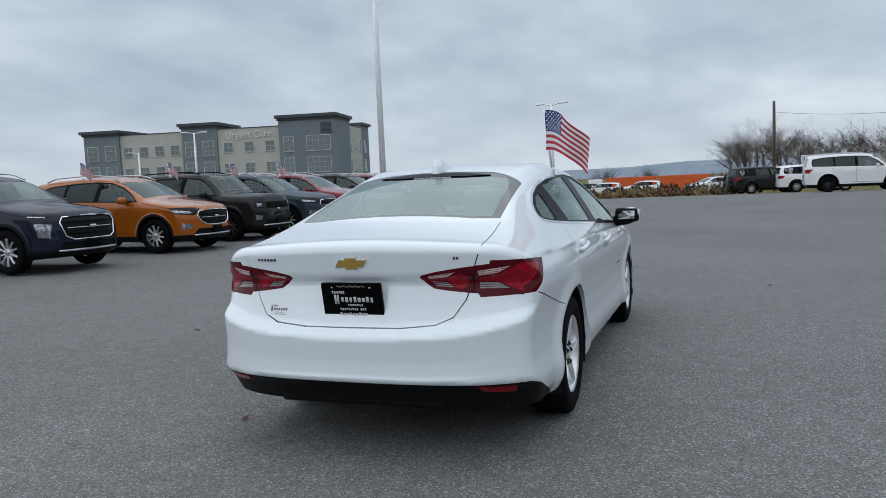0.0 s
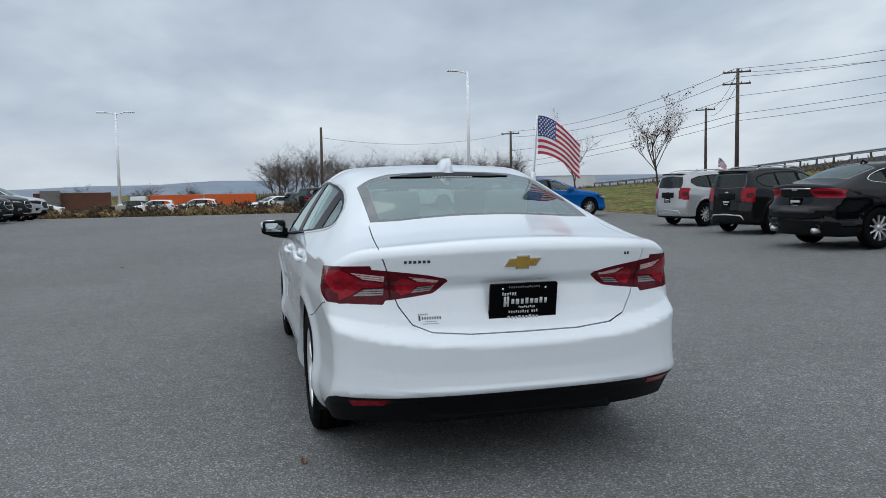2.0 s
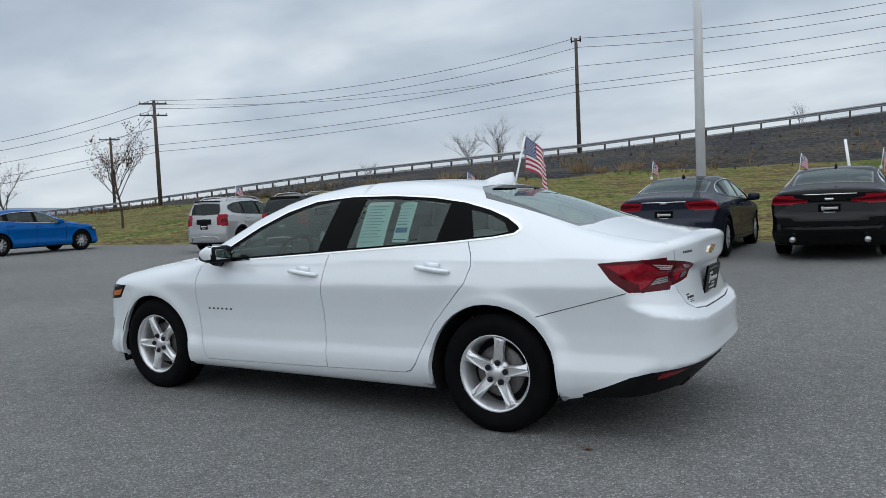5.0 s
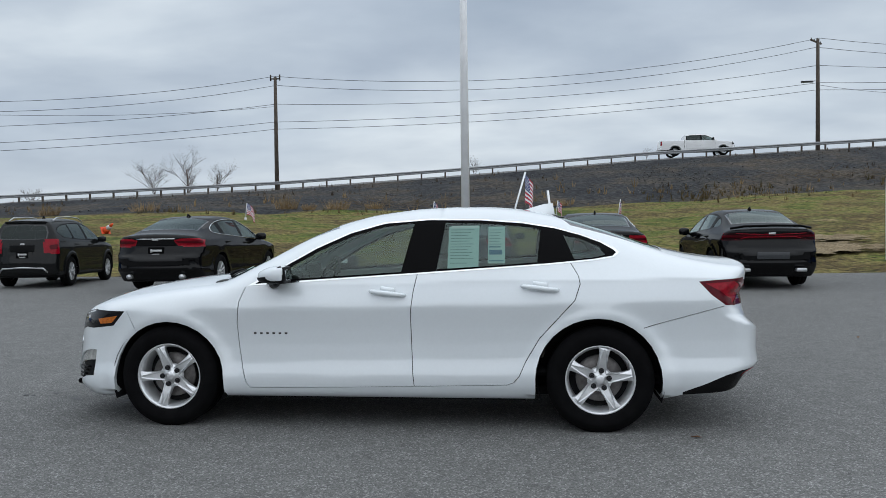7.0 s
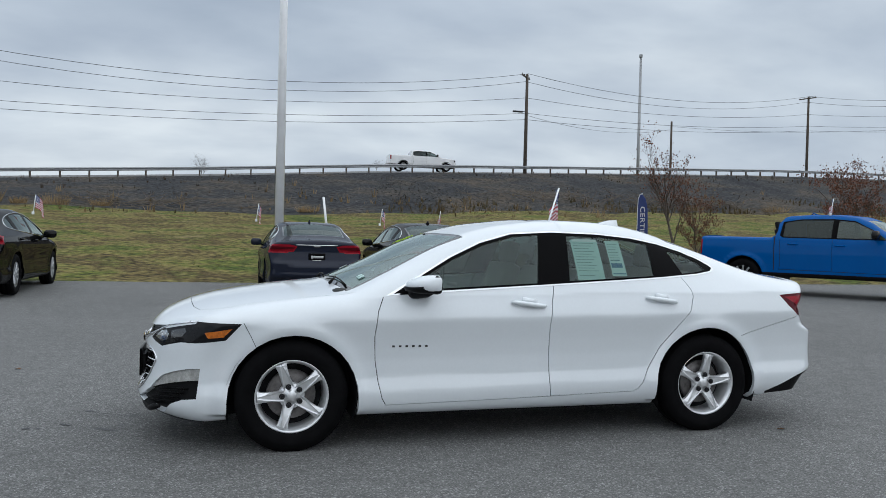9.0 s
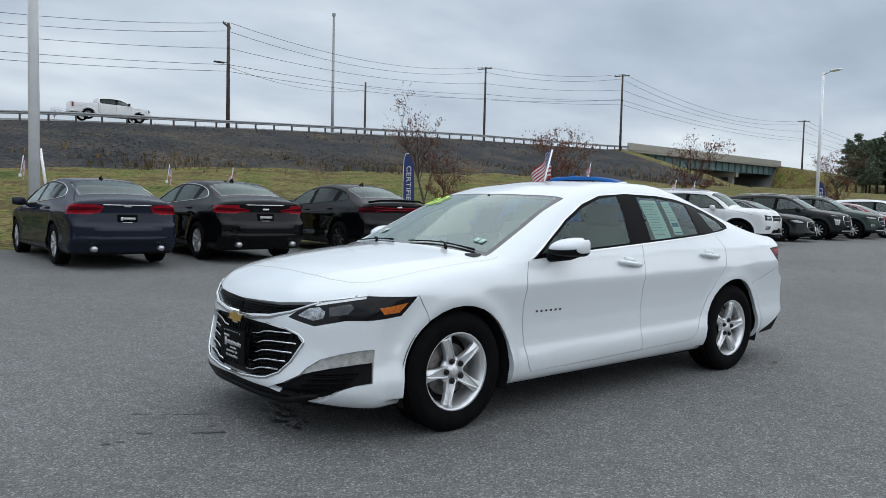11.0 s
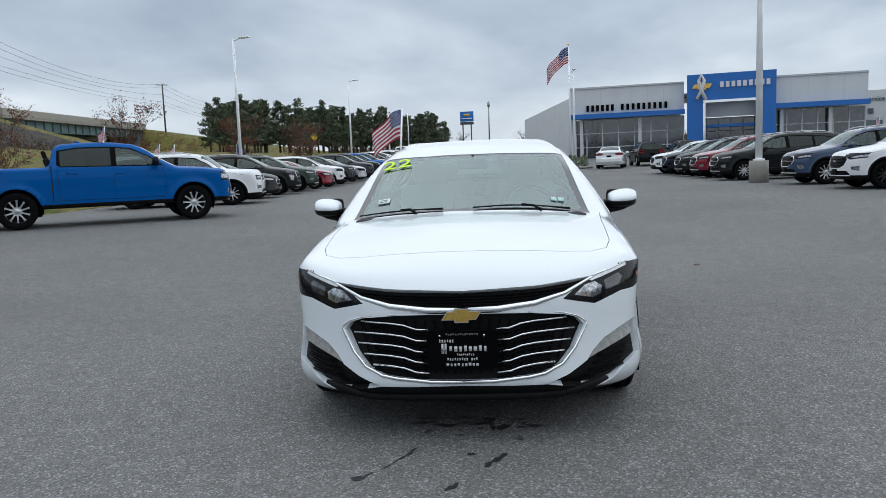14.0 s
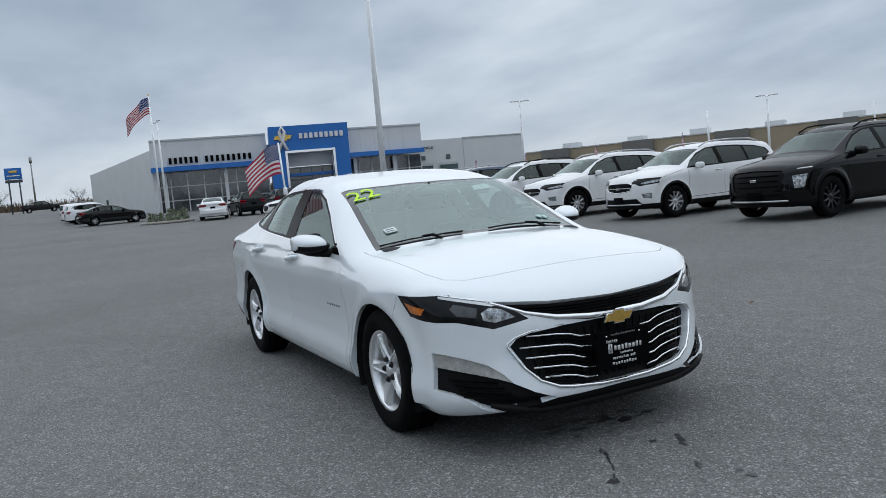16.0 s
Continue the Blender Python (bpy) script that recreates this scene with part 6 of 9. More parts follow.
    def follow(pts, lift, view="front"):
        out = []
        for u, v in pts:
            q = sh.onto(view, abs(u), v)
            q = q + Vector(sh.normal(q)) * lift
            out.append(Vector((q.x, -q.y, q.z)) if u < 0 else q)
        return out

    G = K["grille"]
    if bright and grille:
        ring = [(u, v) for u, v in G] + [(-u, v) for u, v in G[::-1] if u > 0]
        part("grille_surround", tube(bmesh.new(), follow(ring + ring[:1], 0.0), 0.014, 6), "chrome", grille[0])
    gz0, gz1 = min(v for _, v in G), max(v for _, v in G)
    wide = max(u for u, _ in G)
    for k in range(3):
        z = gz0 + (gz1 - gz0) * (k + 1) / 4
        part("grille_bar", tube(bmesh.new(), follow([(u, z) for u in np.linspace(-wide * 0.82, wide * 0.82, 9)], -0.008), 0.008 if bright else 0.012, 5), "satin" if bright and k == 1 else "gloss_black", grille[0])
    for z, dad in ((S["floor"] + 0.11, None),):
        part("skid_bar", tube(bmesh.new(), follow([(u, z) for u in np.linspace(-0.6, 0.6, 9)], 0.004), 0.018, 6), "satin" if K["rails"] else "black_plastic", car)
    # plates, badges, handles, mirrors
    pz, px = K["plate_r"]
    q = sh.onto("rear", 0.0, pz)
    if kind != "wide_tail":
        plate = part("rear_plate", boxes(((0.012, 0.31, 0.155), (q.x - 0.006, 0, pz)), bevel=0.003), "gloss_black", car, "black dealer plate with pale writing")
        for u, v, w, h in ((-0.02, 0.012, 0.20, 0.04), (0.09, 0.008, 0.035, 0.06), (0.0, -0.052, 0.16, 0.016)):
            part("lettering_bar", boxes(((0.004, w, h), (q.x - 0.013, u, pz + v))), "plate_white", plate)
    pz, px = K["plate_f"]
    q = sh.onto("front", 0.0, pz)
    part("front_plate", boxes(((0.01, 0.31, 0.15), (q.x + 0.008, 0, pz)), bevel=0.003), "gloss_black", car)
    ez, ex = K["emblem"]
    part("emblem", boxes(((0.012, 0.13, 0.045), (sh.onto("front", 0.0, ez).x + 0.01, 0, ez)), bevel=0.005), "chrome", car)
    q = sh.onto("rear", 0.0, K["tail"][0][1] + 0.01)
    part("rear_emblem", boxes(((0.012, 0.12, 0.035), (q.x - 0.006, 0, K["tail"][0][1] + 0.01)), bevel=0.004), "chrome", car)
    for s in (1, -1):
        for x, z in K["handle"]:
            y = sh.onto("side", x, z).y
            h = part("door_handle", tube(bmesh.new(), [(x + u, s * (y + v), z) for u, v in ((-0.11, 0), (-0.07, 0.025), (0.07, 0.025), (0.11, 0))], 0.014, 6), "black_paint", car)
            h["paint"] = 1
        x, y, z = K["mirror"]
        bm = bmesh.new()
        made = bmesh.ops.create_uvsphere(bm, u_segments=14, v_segments=10, radius=1.0)["verts"]
        big = 1.45 if K.get("bed") else 1.0
        for v in made:
            v.co = Vector((math.copysign(abs(v.co.x) ** 0.7, v.co.x) * 0.07, math.copysign(abs(v.co.y) ** 0.6, v.co.y) * 0.115 * big, math.copysign(abs(v.co.z) ** 0.6, v.co.z) * 0.075 * big))
        bmesh.ops.translate(bm, vec=(x, s * y, z), verts=made)
        m = part("door_mirror", bm, "black_paint", car)
        if not K.get("bed"):
            m["paint"] = 1
        part("mirror_arm", tube(bmesh.new(), [(x + 0.02, s * (y - 0.22), z - 0.05), (x, s * y, z - 0.04)], 0.025, 6), "black_plastic", m)
        if K["rails"]:
            xs = np.linspace(0.25, -1.75, 9)
            pts = [(x, s * 0.57, float(sh.top(x)) + (0.03 if 0 < n < 8 else -0.02)) for n, x in enumerate(xs)]
            part("roof_rail", tube(bmesh.new(), pts, 0.016, 6), "satin" if bright else "black_plastic", car)
    bm = bmesh.new()
    fx = S["mid"] - 0.55
    zr = float(sh.top(fx))
    tube(bm, [(fx + 0.08, 0, zr - 0.01), (fx, 0, zr + 0.03), (fx - 0.05, 0, zr + 0.055), (fx - 0.07, 0, zr - 0.01)], [0.02, 0.02, 0.01, 0.02], 6)
    part("antenna_fin", bm, "black_paint", car)["paint"] = 1
    for hx, hz, hr in hubs:
        for s in (1, -1):
            add_wheel(car, hx, s * (sh.onto("side", hx, hz + hr + 0.03).y - 0.135), r, black, turn=random.uniform(0, 70), simple=True)
            ring = [(hx + (hr - 0.004) * math.cos(t), hz + (hr - 0.004) * math.sin(t)) for t in np.linspace(-0.35, math.pi + 0.35, 14)]
            pts = [(u, s * y, v) for u, v in ring for y in (0.5, 0.86)]
            part("wheel_well", (pts + [(u, s * 0.5, v) for u, v in ring], [[2 * k, 2 * k + 1, 2 * k + 3, 2 * k + 2] for k in range(13)] + [list(range(28, 42))]), "dark_trim", car, smooth=False)
    ln = hubs[0][0] * 2
    zf = S["floor"]
    part("underbody", boxes(((ln * 1.45, 1.15, 0.08), (0, 0, zf + 0.03)), ((ln * 0.62, 1.55, 0.10), (0, 0, zf + 0.05))), "dark_trim", car)
    dz = K["seats"]
    part("cabin_floor", boxes(((2.4, 1.5, 0.04), (-0.2, 0, 0.45 + dz)), ((0.45, 1.30, 0.14), (0.70, 0, 0.82 + dz))), "dark_trim", car)
    for x in (0.05, -0.85):
        for y in (0.37, -0.37):
            sob = seat(car, x, y)
            sob.data.materials.clear()
            sob.data.materials.append(M["dark_trim"])
            sob.location.z = dz
    if K.get("bed"):
        part("rear_bumper", tube(bmesh.new(), [(-2.95, -0.98, 0.58), (-3.08, -0.9, 0.58), (-3.12, 0, 0.58), (-3.08, 0.9, 0.58), (-2.95, 0.98, 0.58)], 0.085, 8), "black_paint", car)["paint"] = 1
    if kind == "wide_tail":
        part("boot_spoiler", tube(bmesh.new(), [(-2.30, -0.72, 1.06), (-2.42, -0.5, 1.095), (-2.45, 0, 1.105), (-2.42, 0.5, 1.095), (-2.30, 0.72, 1.06)], 0.022, 6), "gloss_black", car)
        for s in (1, -1):
            part("tail_pipe", boxes(((0.16, 0.19, 0.065), (-2.42, s * 0.50, 0.33)), bevel=0.02), "satin", car, "flat chrome exhaust")
        ring = [(0.0, 0.948), (0.4, 0.957), (0.6, 0.968), (0.82, 0.972), (0.84, 0.87), (0.62, 0.868), (0.42, 0.905), (0.0, 0.905)]
        ring = ring + [(-u, v) for u, v in ring[-2:0:-1]]
        part("lamp_ring", tube(bmesh.new(), [(sh.onto("rear", abs(u), v).x - 0.003, u, v) for u, v in ring + ring[:1]], 0.008, 5), "red_lens", car, "thin red lit outline of the tail lamp")
        q = sh.onto("rear", 0.0, 0.58)
        part("plate_recess", boxes(((0.02, 0.58, 0.12), (q.x - 0.004, 0, 0.58)), bevel=0.008), "grey_paint", car)
    if kind == "hatch":
        q = sh.onto("rear", 0.0, 1.54)
        part("roof_spoiler", tube(bmesh.new(), [(q.x + 0.16, -0.56, 1.535), (q.x - 0.02, -0.50, 1.55), (q.x - 0.06, 0, 1.565), (q.x - 0.02, 0.50, 1.55), (q.x + 0.16, 0.56, 1.535)], 0.022, 6), "black_plastic", car, "black spoiler over the rear window")
        q = sh.onto("rear", 0.0, 0.92)
        part("tailgate_panel", boxes(((0.03, 0.62, 0.16), (q.x + 0.004, 0, 0.93)), bevel=0.01), "black_plastic", car, "black panel round the number plate")
        part("skid_trim", tube(bmesh.new(), [follow([(u, z)], 0.0, "rear")[0] for u, z in ((-0.62, 0.36), (-0.52, 0.46), (0.0, 0.48), (0.52, 0.46), (0.62, 0.36))], 0.022, 6), "satin", car, "silver lower trim")
    if kind in ("sedan", "thin_tail"):
        part("boot_strip", tube(bmesh.new(), [(sh.onto("rear", abs(u), 0.985).x - 0.004, u, 0.985) for u in np.linspace(-0.38, 0.38, 7)], 0.010, 6), "chrome", car)
        for s in (1, -1):
            part("tail_pipe", tube(bmesh.new(), [(-2.25, s * 0.52, 0.30), (-2.47, s * 0.52, 0.30)], 0.045, 10), "satin", car)
            part("window_trim", tube(bmesh.new(), [(p.x, s * (p.y + 0.004), p.z) for p in (sh.onto("side", x, z) for x, z in dlo + dlo[:1])], 0.008, 5), "chrome", car)
    sh.bm.free()
    return car


PROTO = {}


FAR_OFF = ("door_handle", "seat", "wheel_well", "mirror_arm", "skid_bar", "antenna_fin", "lettering_bar", "grille_bar", "rear_emblem", "emblem", "lens", "lamp_band", "panel_gap", "quarter_window", "front_plate", "liner", "fog_lamp", "lower_intake", "roof_rail", "window_trim", "boot_strip", "tail_pipe")


def park(kind, color, x, y, heading, label, scale=(1, 1, 1), black=False, bright=True, group="parked vehicles", category="car", z=None, name="parked_car"):
    """One vehicle on the ground at x, y, its nose at that heading (degrees from +x to the left)."""
    z = land_z(x, y) if z is None else z
    m = pose(x, y, z, 0, 0, heading) @ Matrix.Diagonal((*scale, 1))
    key = (kind, black, bright)
    if key not in PROTO:
        PROTO[key] = car = build_car(kind, name, black, bright)
        for o in car.children_recursive:
            if o.get("paint"):
                o.data = o.data.copy()
        car.matrix_basis = m
        PROTO[key + ("m",)] = Matrix.Diagonal((*scale, 1))
    else:
        src = PROTO[key]
        keep = src.matrix_basis.copy()
        src.matrix_basis = Matrix.Identity(4)
        car = copy_thing(src, m)
        src.matrix_basis = keep
        car.name = name
        if math.hypot(x, y) > 33:
            # details far too small to be seen from the lane
            bpy.data.batch_remove([o for o in car.children_recursive if o.name.split(".")[0] in FAR_OFF])
    for o in car.children_recursive:
        if o.get("paint"):
            o.material_slots[0].link = "OBJECT"
            o.material_slots[0].material = M[color]
    tagged(car, label, category, group)
    return car


# ---- who stands where ----
N, R, P = -90, "row of parked cars across the lane", "parked vehicles"
FRONT_ROW = "nose-out row beside the building side"
# row towards the tall pale buildings, noses to the lane
park("broad_suv", "navy_paint", 4.75, 10.95, N, "dark navy large SUV with mesh grille and silver skid plate", (1.06, 1.06, 1.05), group=FRONT_ROW, category="suv")
park("suv", "orange_paint", 8.15, 10.75, N, "metallic orange SUV with chrome-framed black grille", group=FRONT_ROW, category="suv")
park("boxy", "charcoal_paint", 10.9, 10.75, N, "charcoal boxy small SUV with slotted grille", (0.93, 0.98, 1.02), black=True, bright=False, group=FRONT_ROW, category="suv")
park("suv", "slate_paint", 13.5, 10.8, N, "dark slate blue SUV with chrome grille", group=FRONT_ROW, category="suv")
park("suv", "red_paint", 16.0, 10.8, N, "dark red SUV in the row of cars", group=FRONT_ROW, category="suv")
park("suv", "charcoal_paint", 18.6, 12.3, N, "charcoal grey SUV with silver wheels", (1.06, 1.03, 1.03), group=FRONT_ROW, category="suv")
for k, (c, w) in enumerate((("black_paint", "black"), ("red_paint", "red"), ("charcoal_paint", "dark grey"), ("charcoal_paint", "dark grey"), ("silver_paint", "silver"))):
    park("suv", c, 22.0 + 2.8 * k, 12.3, N, w + " SUV far down the row of cars", group=FRONT_ROW, category="suv")
# row on the other side of the lane, nearer the dealership
park("broad_suv", "black_paint", -4.85, 11.7, N, "black large SUV with black wheels and silver lower trim", (1.04, 1.05, 1.04), black=True, bright=False, group=FRONT_ROW, category="suv")
park("chrome_suv", "pearl_paint", -8.7, 11.65, N, "white SUV with small chrome-ringed grille", group=FRONT_ROW, category="suv")
park("chrome_suv", "pearl_paint", -12.25, 11.6, N, "white SUV with chrome-ringed grille and silver wheels", group=FRONT_ROW, category="suv")
park("suv", "pearl_paint", -15.5, 11.25, N, "white SUV with black wheels and dark grille", black=True, bright=False, group=FRONT_ROW, category="suv")
park("suv", "steel_blue_paint", -18.7, 11.05, N, "steel blue SUV in the row of cars", (0.98, 0.98, 1.0), group=FRONT_ROW, category="suv")
park("suv", "charcoal_paint", -23.6, 10.2, N, "dark grey SUV beside the lamp pole", group=FRONT_ROW, category="suv")
for k, (c, w) in enumerate((("red_paint", "dark red"), ("charcoal_paint", "charcoal"), ("navy_paint", "navy"), ("pearl_paint", "white"))):
    park("suv", c, -26.7 - 2.9 * k, 10.2, N, w + " SUV further along the row", group=FRONT_ROW, category="suv")
# row along the grass, tails to the lane
TAILS = "tail-out row along the grass"
park("hatch", "silver_paint", 13.2, -11.6, N + 6, "silver small hatchback with tall red tail lamps", (0.72, 0.815, 0.895), group=TAILS, category="hatchback")
park("hatch", "dark_hatch_paint", 10.0, -11.15, N + 8, "charcoal small hatchback with roof rails", (0.72, 0.825, 0.91), group=TAILS, category="hatchback")
park("sedan", "black_paint", 6.25, -10.95, N, "black saloon with chrome boot strip and red tail lamps", (1.03, 1.03, 1.07), group=TAILS, category="saloon")
park("sedan", "navy_paint", 0.2, -11.2, N, "dark navy saloon with chrome boot strip", (1.03, 1.0, 1.02), group=TAILS, category="saloon")
park("thin_tail", "black_paint", -2.35, -11.5, N, "black long saloon with slender tail lamps and twin exhausts", (1.05, 1.03, 1.05), group=TAILS, category="saloon")
park("wide_tail", "black_paint", -5.46, -11.5, N, "black saloon with full-width tail lamp and black wheels", (1.02, 1.0, 1.06), black=True, bright=False, group=TAILS, category="saloon")
park("pickup", "blue_paint", -12.1, -9.35, 120.7, "bright blue crew-cab pickup truck on silver wheels", category="pickup", name="pickup_truck")
# row along the grass further on, noses to the lane
FAR = "long row of parked cars along the grass"
park("boxy", "pearl_paint", -18.4, -10.0, 104, "white SUV with black grille beside the blue pickup", (1.08, 1.05, 1.0), group=FAR, category="suv")
row = [("sedan", "charcoal_paint", "charcoal saloon"), ("broad_suv", "charcoal_paint", "dark grey large SUV"), ("suv", "green_paint", "grey-green SUV"), ("sedan", "red_paint", "dark red saloon"), ("suv", "pearl_paint", "white SUV"), ("suv", "grey_paint", "grey SUV"), ("sedan", "silver_paint", "silver saloon"),
       ("suv", "grey_paint", "grey SUV"), ("broad_suv", "charcoal_paint", "dark large SUV"), ("suv", "blue_paint", "bright blue SUV"), ("suv", "steel_blue_paint", "steel blue SUV"), ("suv", "charcoal_paint", "dark SUV"), ("suv", "pearl_paint", "white SUV"), ("sedan", "pearl_paint", "white saloon"),
       ("suv", "pearl_paint", "white SUV"), ("suv", "silver_paint", "silver SUV"), ("suv", "charcoal_paint", "dark SUV"), ("pickup", "pearl_paint", "white pickup truck"), ("suv", "grey_paint", "grey SUV"), ("suv", "pearl_paint", "white SUV"), ("pickup", "pearl_paint", "white pickup truck"), ("suv", "red_paint", "red SUV"), ("pickup", "silver_paint", "silver pickup truck")]
x = -22.0
for kind, c, w in row:
    park(kind, c, x, -10.4, 100, w + " in the long row beside the grass", group=FAR, category=w.split()[-1].lower() if "pickup" not in w else "pickup")
    x -= 3.05 if x > -50 else 3.6
# standing across the lane end and beyond
park("sedan", "blue_paint", 20.95, -9.65, N, "bright blue saloon standing alone on the lot", (0.95, 0.97, 0.98), category="saloon")
park("boxy", "pearl_paint", 37.0, -8.2, N, "white full-size SUV with dark wheels", (1.05, 1.08, 1.12), black=True, category="suv")
for k, (kind, c, x, y, h, w) in enumerate((("boxy", "charcoal_paint", 46.0, -4.6, -70, "grey old SUV"), ("boxy", "pearl_paint", 45.6, -7.3, -80, "white SUV"), ("boxy", "green_paint", 60.0, -3.6, 200, "dark green old SUV"), ("sedan", "pearl_paint", 62.0, -1.2, 120, "white saloon"),
                                            ("suv", "pearl_paint", 83.0, 6.4, 85, "white SUV"), ("suv", "pearl_paint", 86.0, 11.2, 90, "white SUV"), ("suv", "charcoal_paint", 88.0, 14.0, 80, "dark SUV"), ("sedan", "pearl_paint", 92.0, 24.0, 90, "white saloon"), ("sedan", "silver_paint", 90.0, 29.0, 90, "silver saloon"))):
    park(kind, c, x, y, h, w + " at the far end of the lot", category=w.split()[-1].lower() if "pickup" not in w else "pickup")
# before the dealership
for kind, c, x, y, h, w in (("sedan", "pearl_paint", -47.0, 7.5, 168, "white low coupe"), ("suv", "black_paint", -49.4, 10.2, 180, "black SUV"), ("suv", "charcoal_paint", -51.6, 13.2, 180, "dark SUV"), ("suv", "red_paint", -54.0, 19.0, 180, "red SUV"), ("sedan", "black_paint", -57.0, 2.0, 98, "black saloon"),
                            ("suv", "pearl_paint", -63.5, 1.2, 100, "white SUV"), ("boxy", "pearl_paint", -68.0, 1.0, 100, "white van-like SUV"), ("sedan", "pearl_paint", -74.0, 1.4, 100, "white saloon"), ("suv", "grey_paint", -79.0, 1.6, 100, "grey SUV"), ("pickup", "charcoal_paint", -140.0, -3.0, 95, "dark pickup truck")):
    park(kind, c, x, y, h, w + " near the dealership entrance", category="car" if "SUV" not in w else "suv")
# on the highway
park("pickup", "pearl_paint", -16.5, -67.4, 180, "white crew-cab pickup truck on the highway", (1.14, 1.1, 1.06), category="pickup", z=land_z(-16.5, -67.4))


# ---- poles, wires, rail ----
def light_pole(x, y, h, arms, pedestal=True, spread=0.5, radius=0.085):
    """A white lamp pole; arms: the headings at which its lamp heads reach out."""
    z = land_z(x, y)
    ob = thing("lamp_pole", "tall white steel lamp pole" + (" on round concrete base" if pedestal else "") + " beside cars", "lamp pole", pose(x, y, z - 0.02), group="lamp poles")
    base = 0.0
    if pedestal:
        p, f = lathe([(0.0, -0.02), (0.31, -0.02), (0.31, 0.72), (0.295, 0.75), (0.0, 0.75)], 28, "z")
        part("concrete_base", (p, f), "concrete", ob, "pale round concrete base")
        base = 0.75
        part("base_cover", boxes(((0.30, 0.30, 0.06), (0, 0, base + 0.03)), bevel=0.01), "white_metal", ob)
    part("pole", tube(bmesh.new(), [(0, 0, base), (0, 0, h * 0.6), (0, 0, h)], [radius * 1.15, radius * 0.95, radius * 0.7], 14), "white_metal", ob)
    for a in arms:
        d = Vector((math.cos(radians(a)), math.sin(radians(a)), 0))
        head = part("lamp_head", boxes(((0.62, 0.30, 0.09), (0, 0, 0)), bevel=0.03), "white_metal", ob)
        head.matrix_basis = Matrix.Translation(d * (spread + 0.30) + Vector((0, 0, h + 0.02))) @ Matrix.Rotation(radians(a), 4, "Z")
        part("arm", tube(bmesh.new(), [(0, 0, h - 0.1), d * spread + Vector((0, 0, h))], 0.035, 8), "white_metal", ob)
    return ob


light_pole(19.4, 9.55, 10.5, (0, 180), radius=0.10)
light_pole(-20.6, 8.66, 10.5, (0, 180), radius=0.10)
light_pole(0.59, -13.45, 10.5, (90, 270), False, radius=0.10)
light_pole(45.0, 8.6, 6.4, (80, 260))
light_pole(34.2, -10.6, 7.4, (90,))
light_pole(-36.6, -14.5, 8.1, (70,), False)
light_pole(-69.5, -14.7, 8.4, (70,), False)
light_pole(-85.0, -13.2, 6.3, (), False)
light_pole(-113.0, -14.3, 6.6, (), False)
light_pole(-45.0, 31.0, 6.9, (60, 240), spread=0.12)
light_pole(-42.0, 47.7, 5.25, (), False)
light_pole(-33.0, 44.1, 5.5, (40, 220), spread=0.15)
light_pole(-38.5, 64.7, 5.5, (), False)
light_pole(50.0, 40.9, 6.9, (120, 300), False)
light_pole(54.6, 51.0, 5.9, (120,), False)

POLES = [(82.4, -30.2, 8.0, 1), (77.1, -53.4, 10.5, 1), (52.6, -40.3, 11.1, 2), (20.4, -57.9, 14.5, 0), (-26.3, -64.9, 17.6, 1), (-57.4, -88.5, 18.3, 3), (-70.8, -77.8, 20.9, 1), (-90.0, -68.4, 21.2, 1), (-158.8, -73.5, 20.7, 1), (-195.0, -70.0, 18.0, 1), (78.5, -7.1, 8.1, 3)]


def utility_pole(x, y, top, arms):
    z = land_z(x, y)
    ob = thing("utility_pole", "tall weathered wooden utility pole carrying wires", "utility pole", group="utility poles")
    part("pole", tube(bmesh.new(), [(x, y, z - 0.3), (x, y, (z + top) / 2), (x, y, top)], [0.19, 0.165, 0.13], 10), "pole_wood", ob)
    for k in range(arms if arms < 3 else 0):
        a = part("crossarm", boxes(((0.12, 2.3, 0.13), (0, 0, 0)), bevel=0.01), "pole_wood", ob)
        a.matrix_basis = pose(x + 0.15, y, top - 0.25 - 1.0 * k, 0, 0, -40 if x > -60 else 20)
        for d in (-1.05, -0.4, 0.4, 1.05):
            ins = part("insulator", lathe([(0.0, 0.0), (0.05, 0.0), (0.035, 0.09), (0.05, 0.12), (0.0, 0.16)], 8, "z"), "grey_metal", a)
            ins.matrix_basis = pose(0, d, 0.065)
    if arms == 0:
        part("bracket", boxes(((0.9, 0.1, 0.1), (x, y, top - 0.15)), ((0.1, 0.1, 0.5), (x + 0.4, y, top - 0.05)), ((0.1, 0.1, 0.5), (x - 0.4, y, top - 0.05))), "pole_wood", ob)
    return ob


for row in POLES:
    utility_pole(*row)
# the tall steel mast behind the rail
mast = thing("steel_mast", "slim grey steel mast behind the highway rail", "mast")
part("pole", tube(bmesh.new(), [(-58.8, -99.7, 1.0), (-58.8, -99.7, 29.8)], [0.30, 0.17], 10), "grey_metal", mast)
part("cap", boxes(((0.4, 0.4, 0.5), (-58.8, -99.7, 30.0)), bevel=0.05), "grey_metal", mast)
part("street_light", boxes(((1.0, 0.25, 0.15), (-25.4, -64.9, 13.9)), ((0.5, 0.06, 0.06), (-25.9, -64.9, 13.95)), bevel=0.03), "dark_alloy", tagged(thing("street_light", "dark street light on a wooden utility pole", "street light"), kind=""))


def wire(a, b, sag, r=0.022):
    a, b = Vector(a), Vector(b)
    pts = [a.lerp(b, t) - Vector((0, 0, 4 * sag * t * (1 - t))) for t in np.linspace(0, 1, 15)]
    return tube(bmesh.new(), pts, r, 4, False)


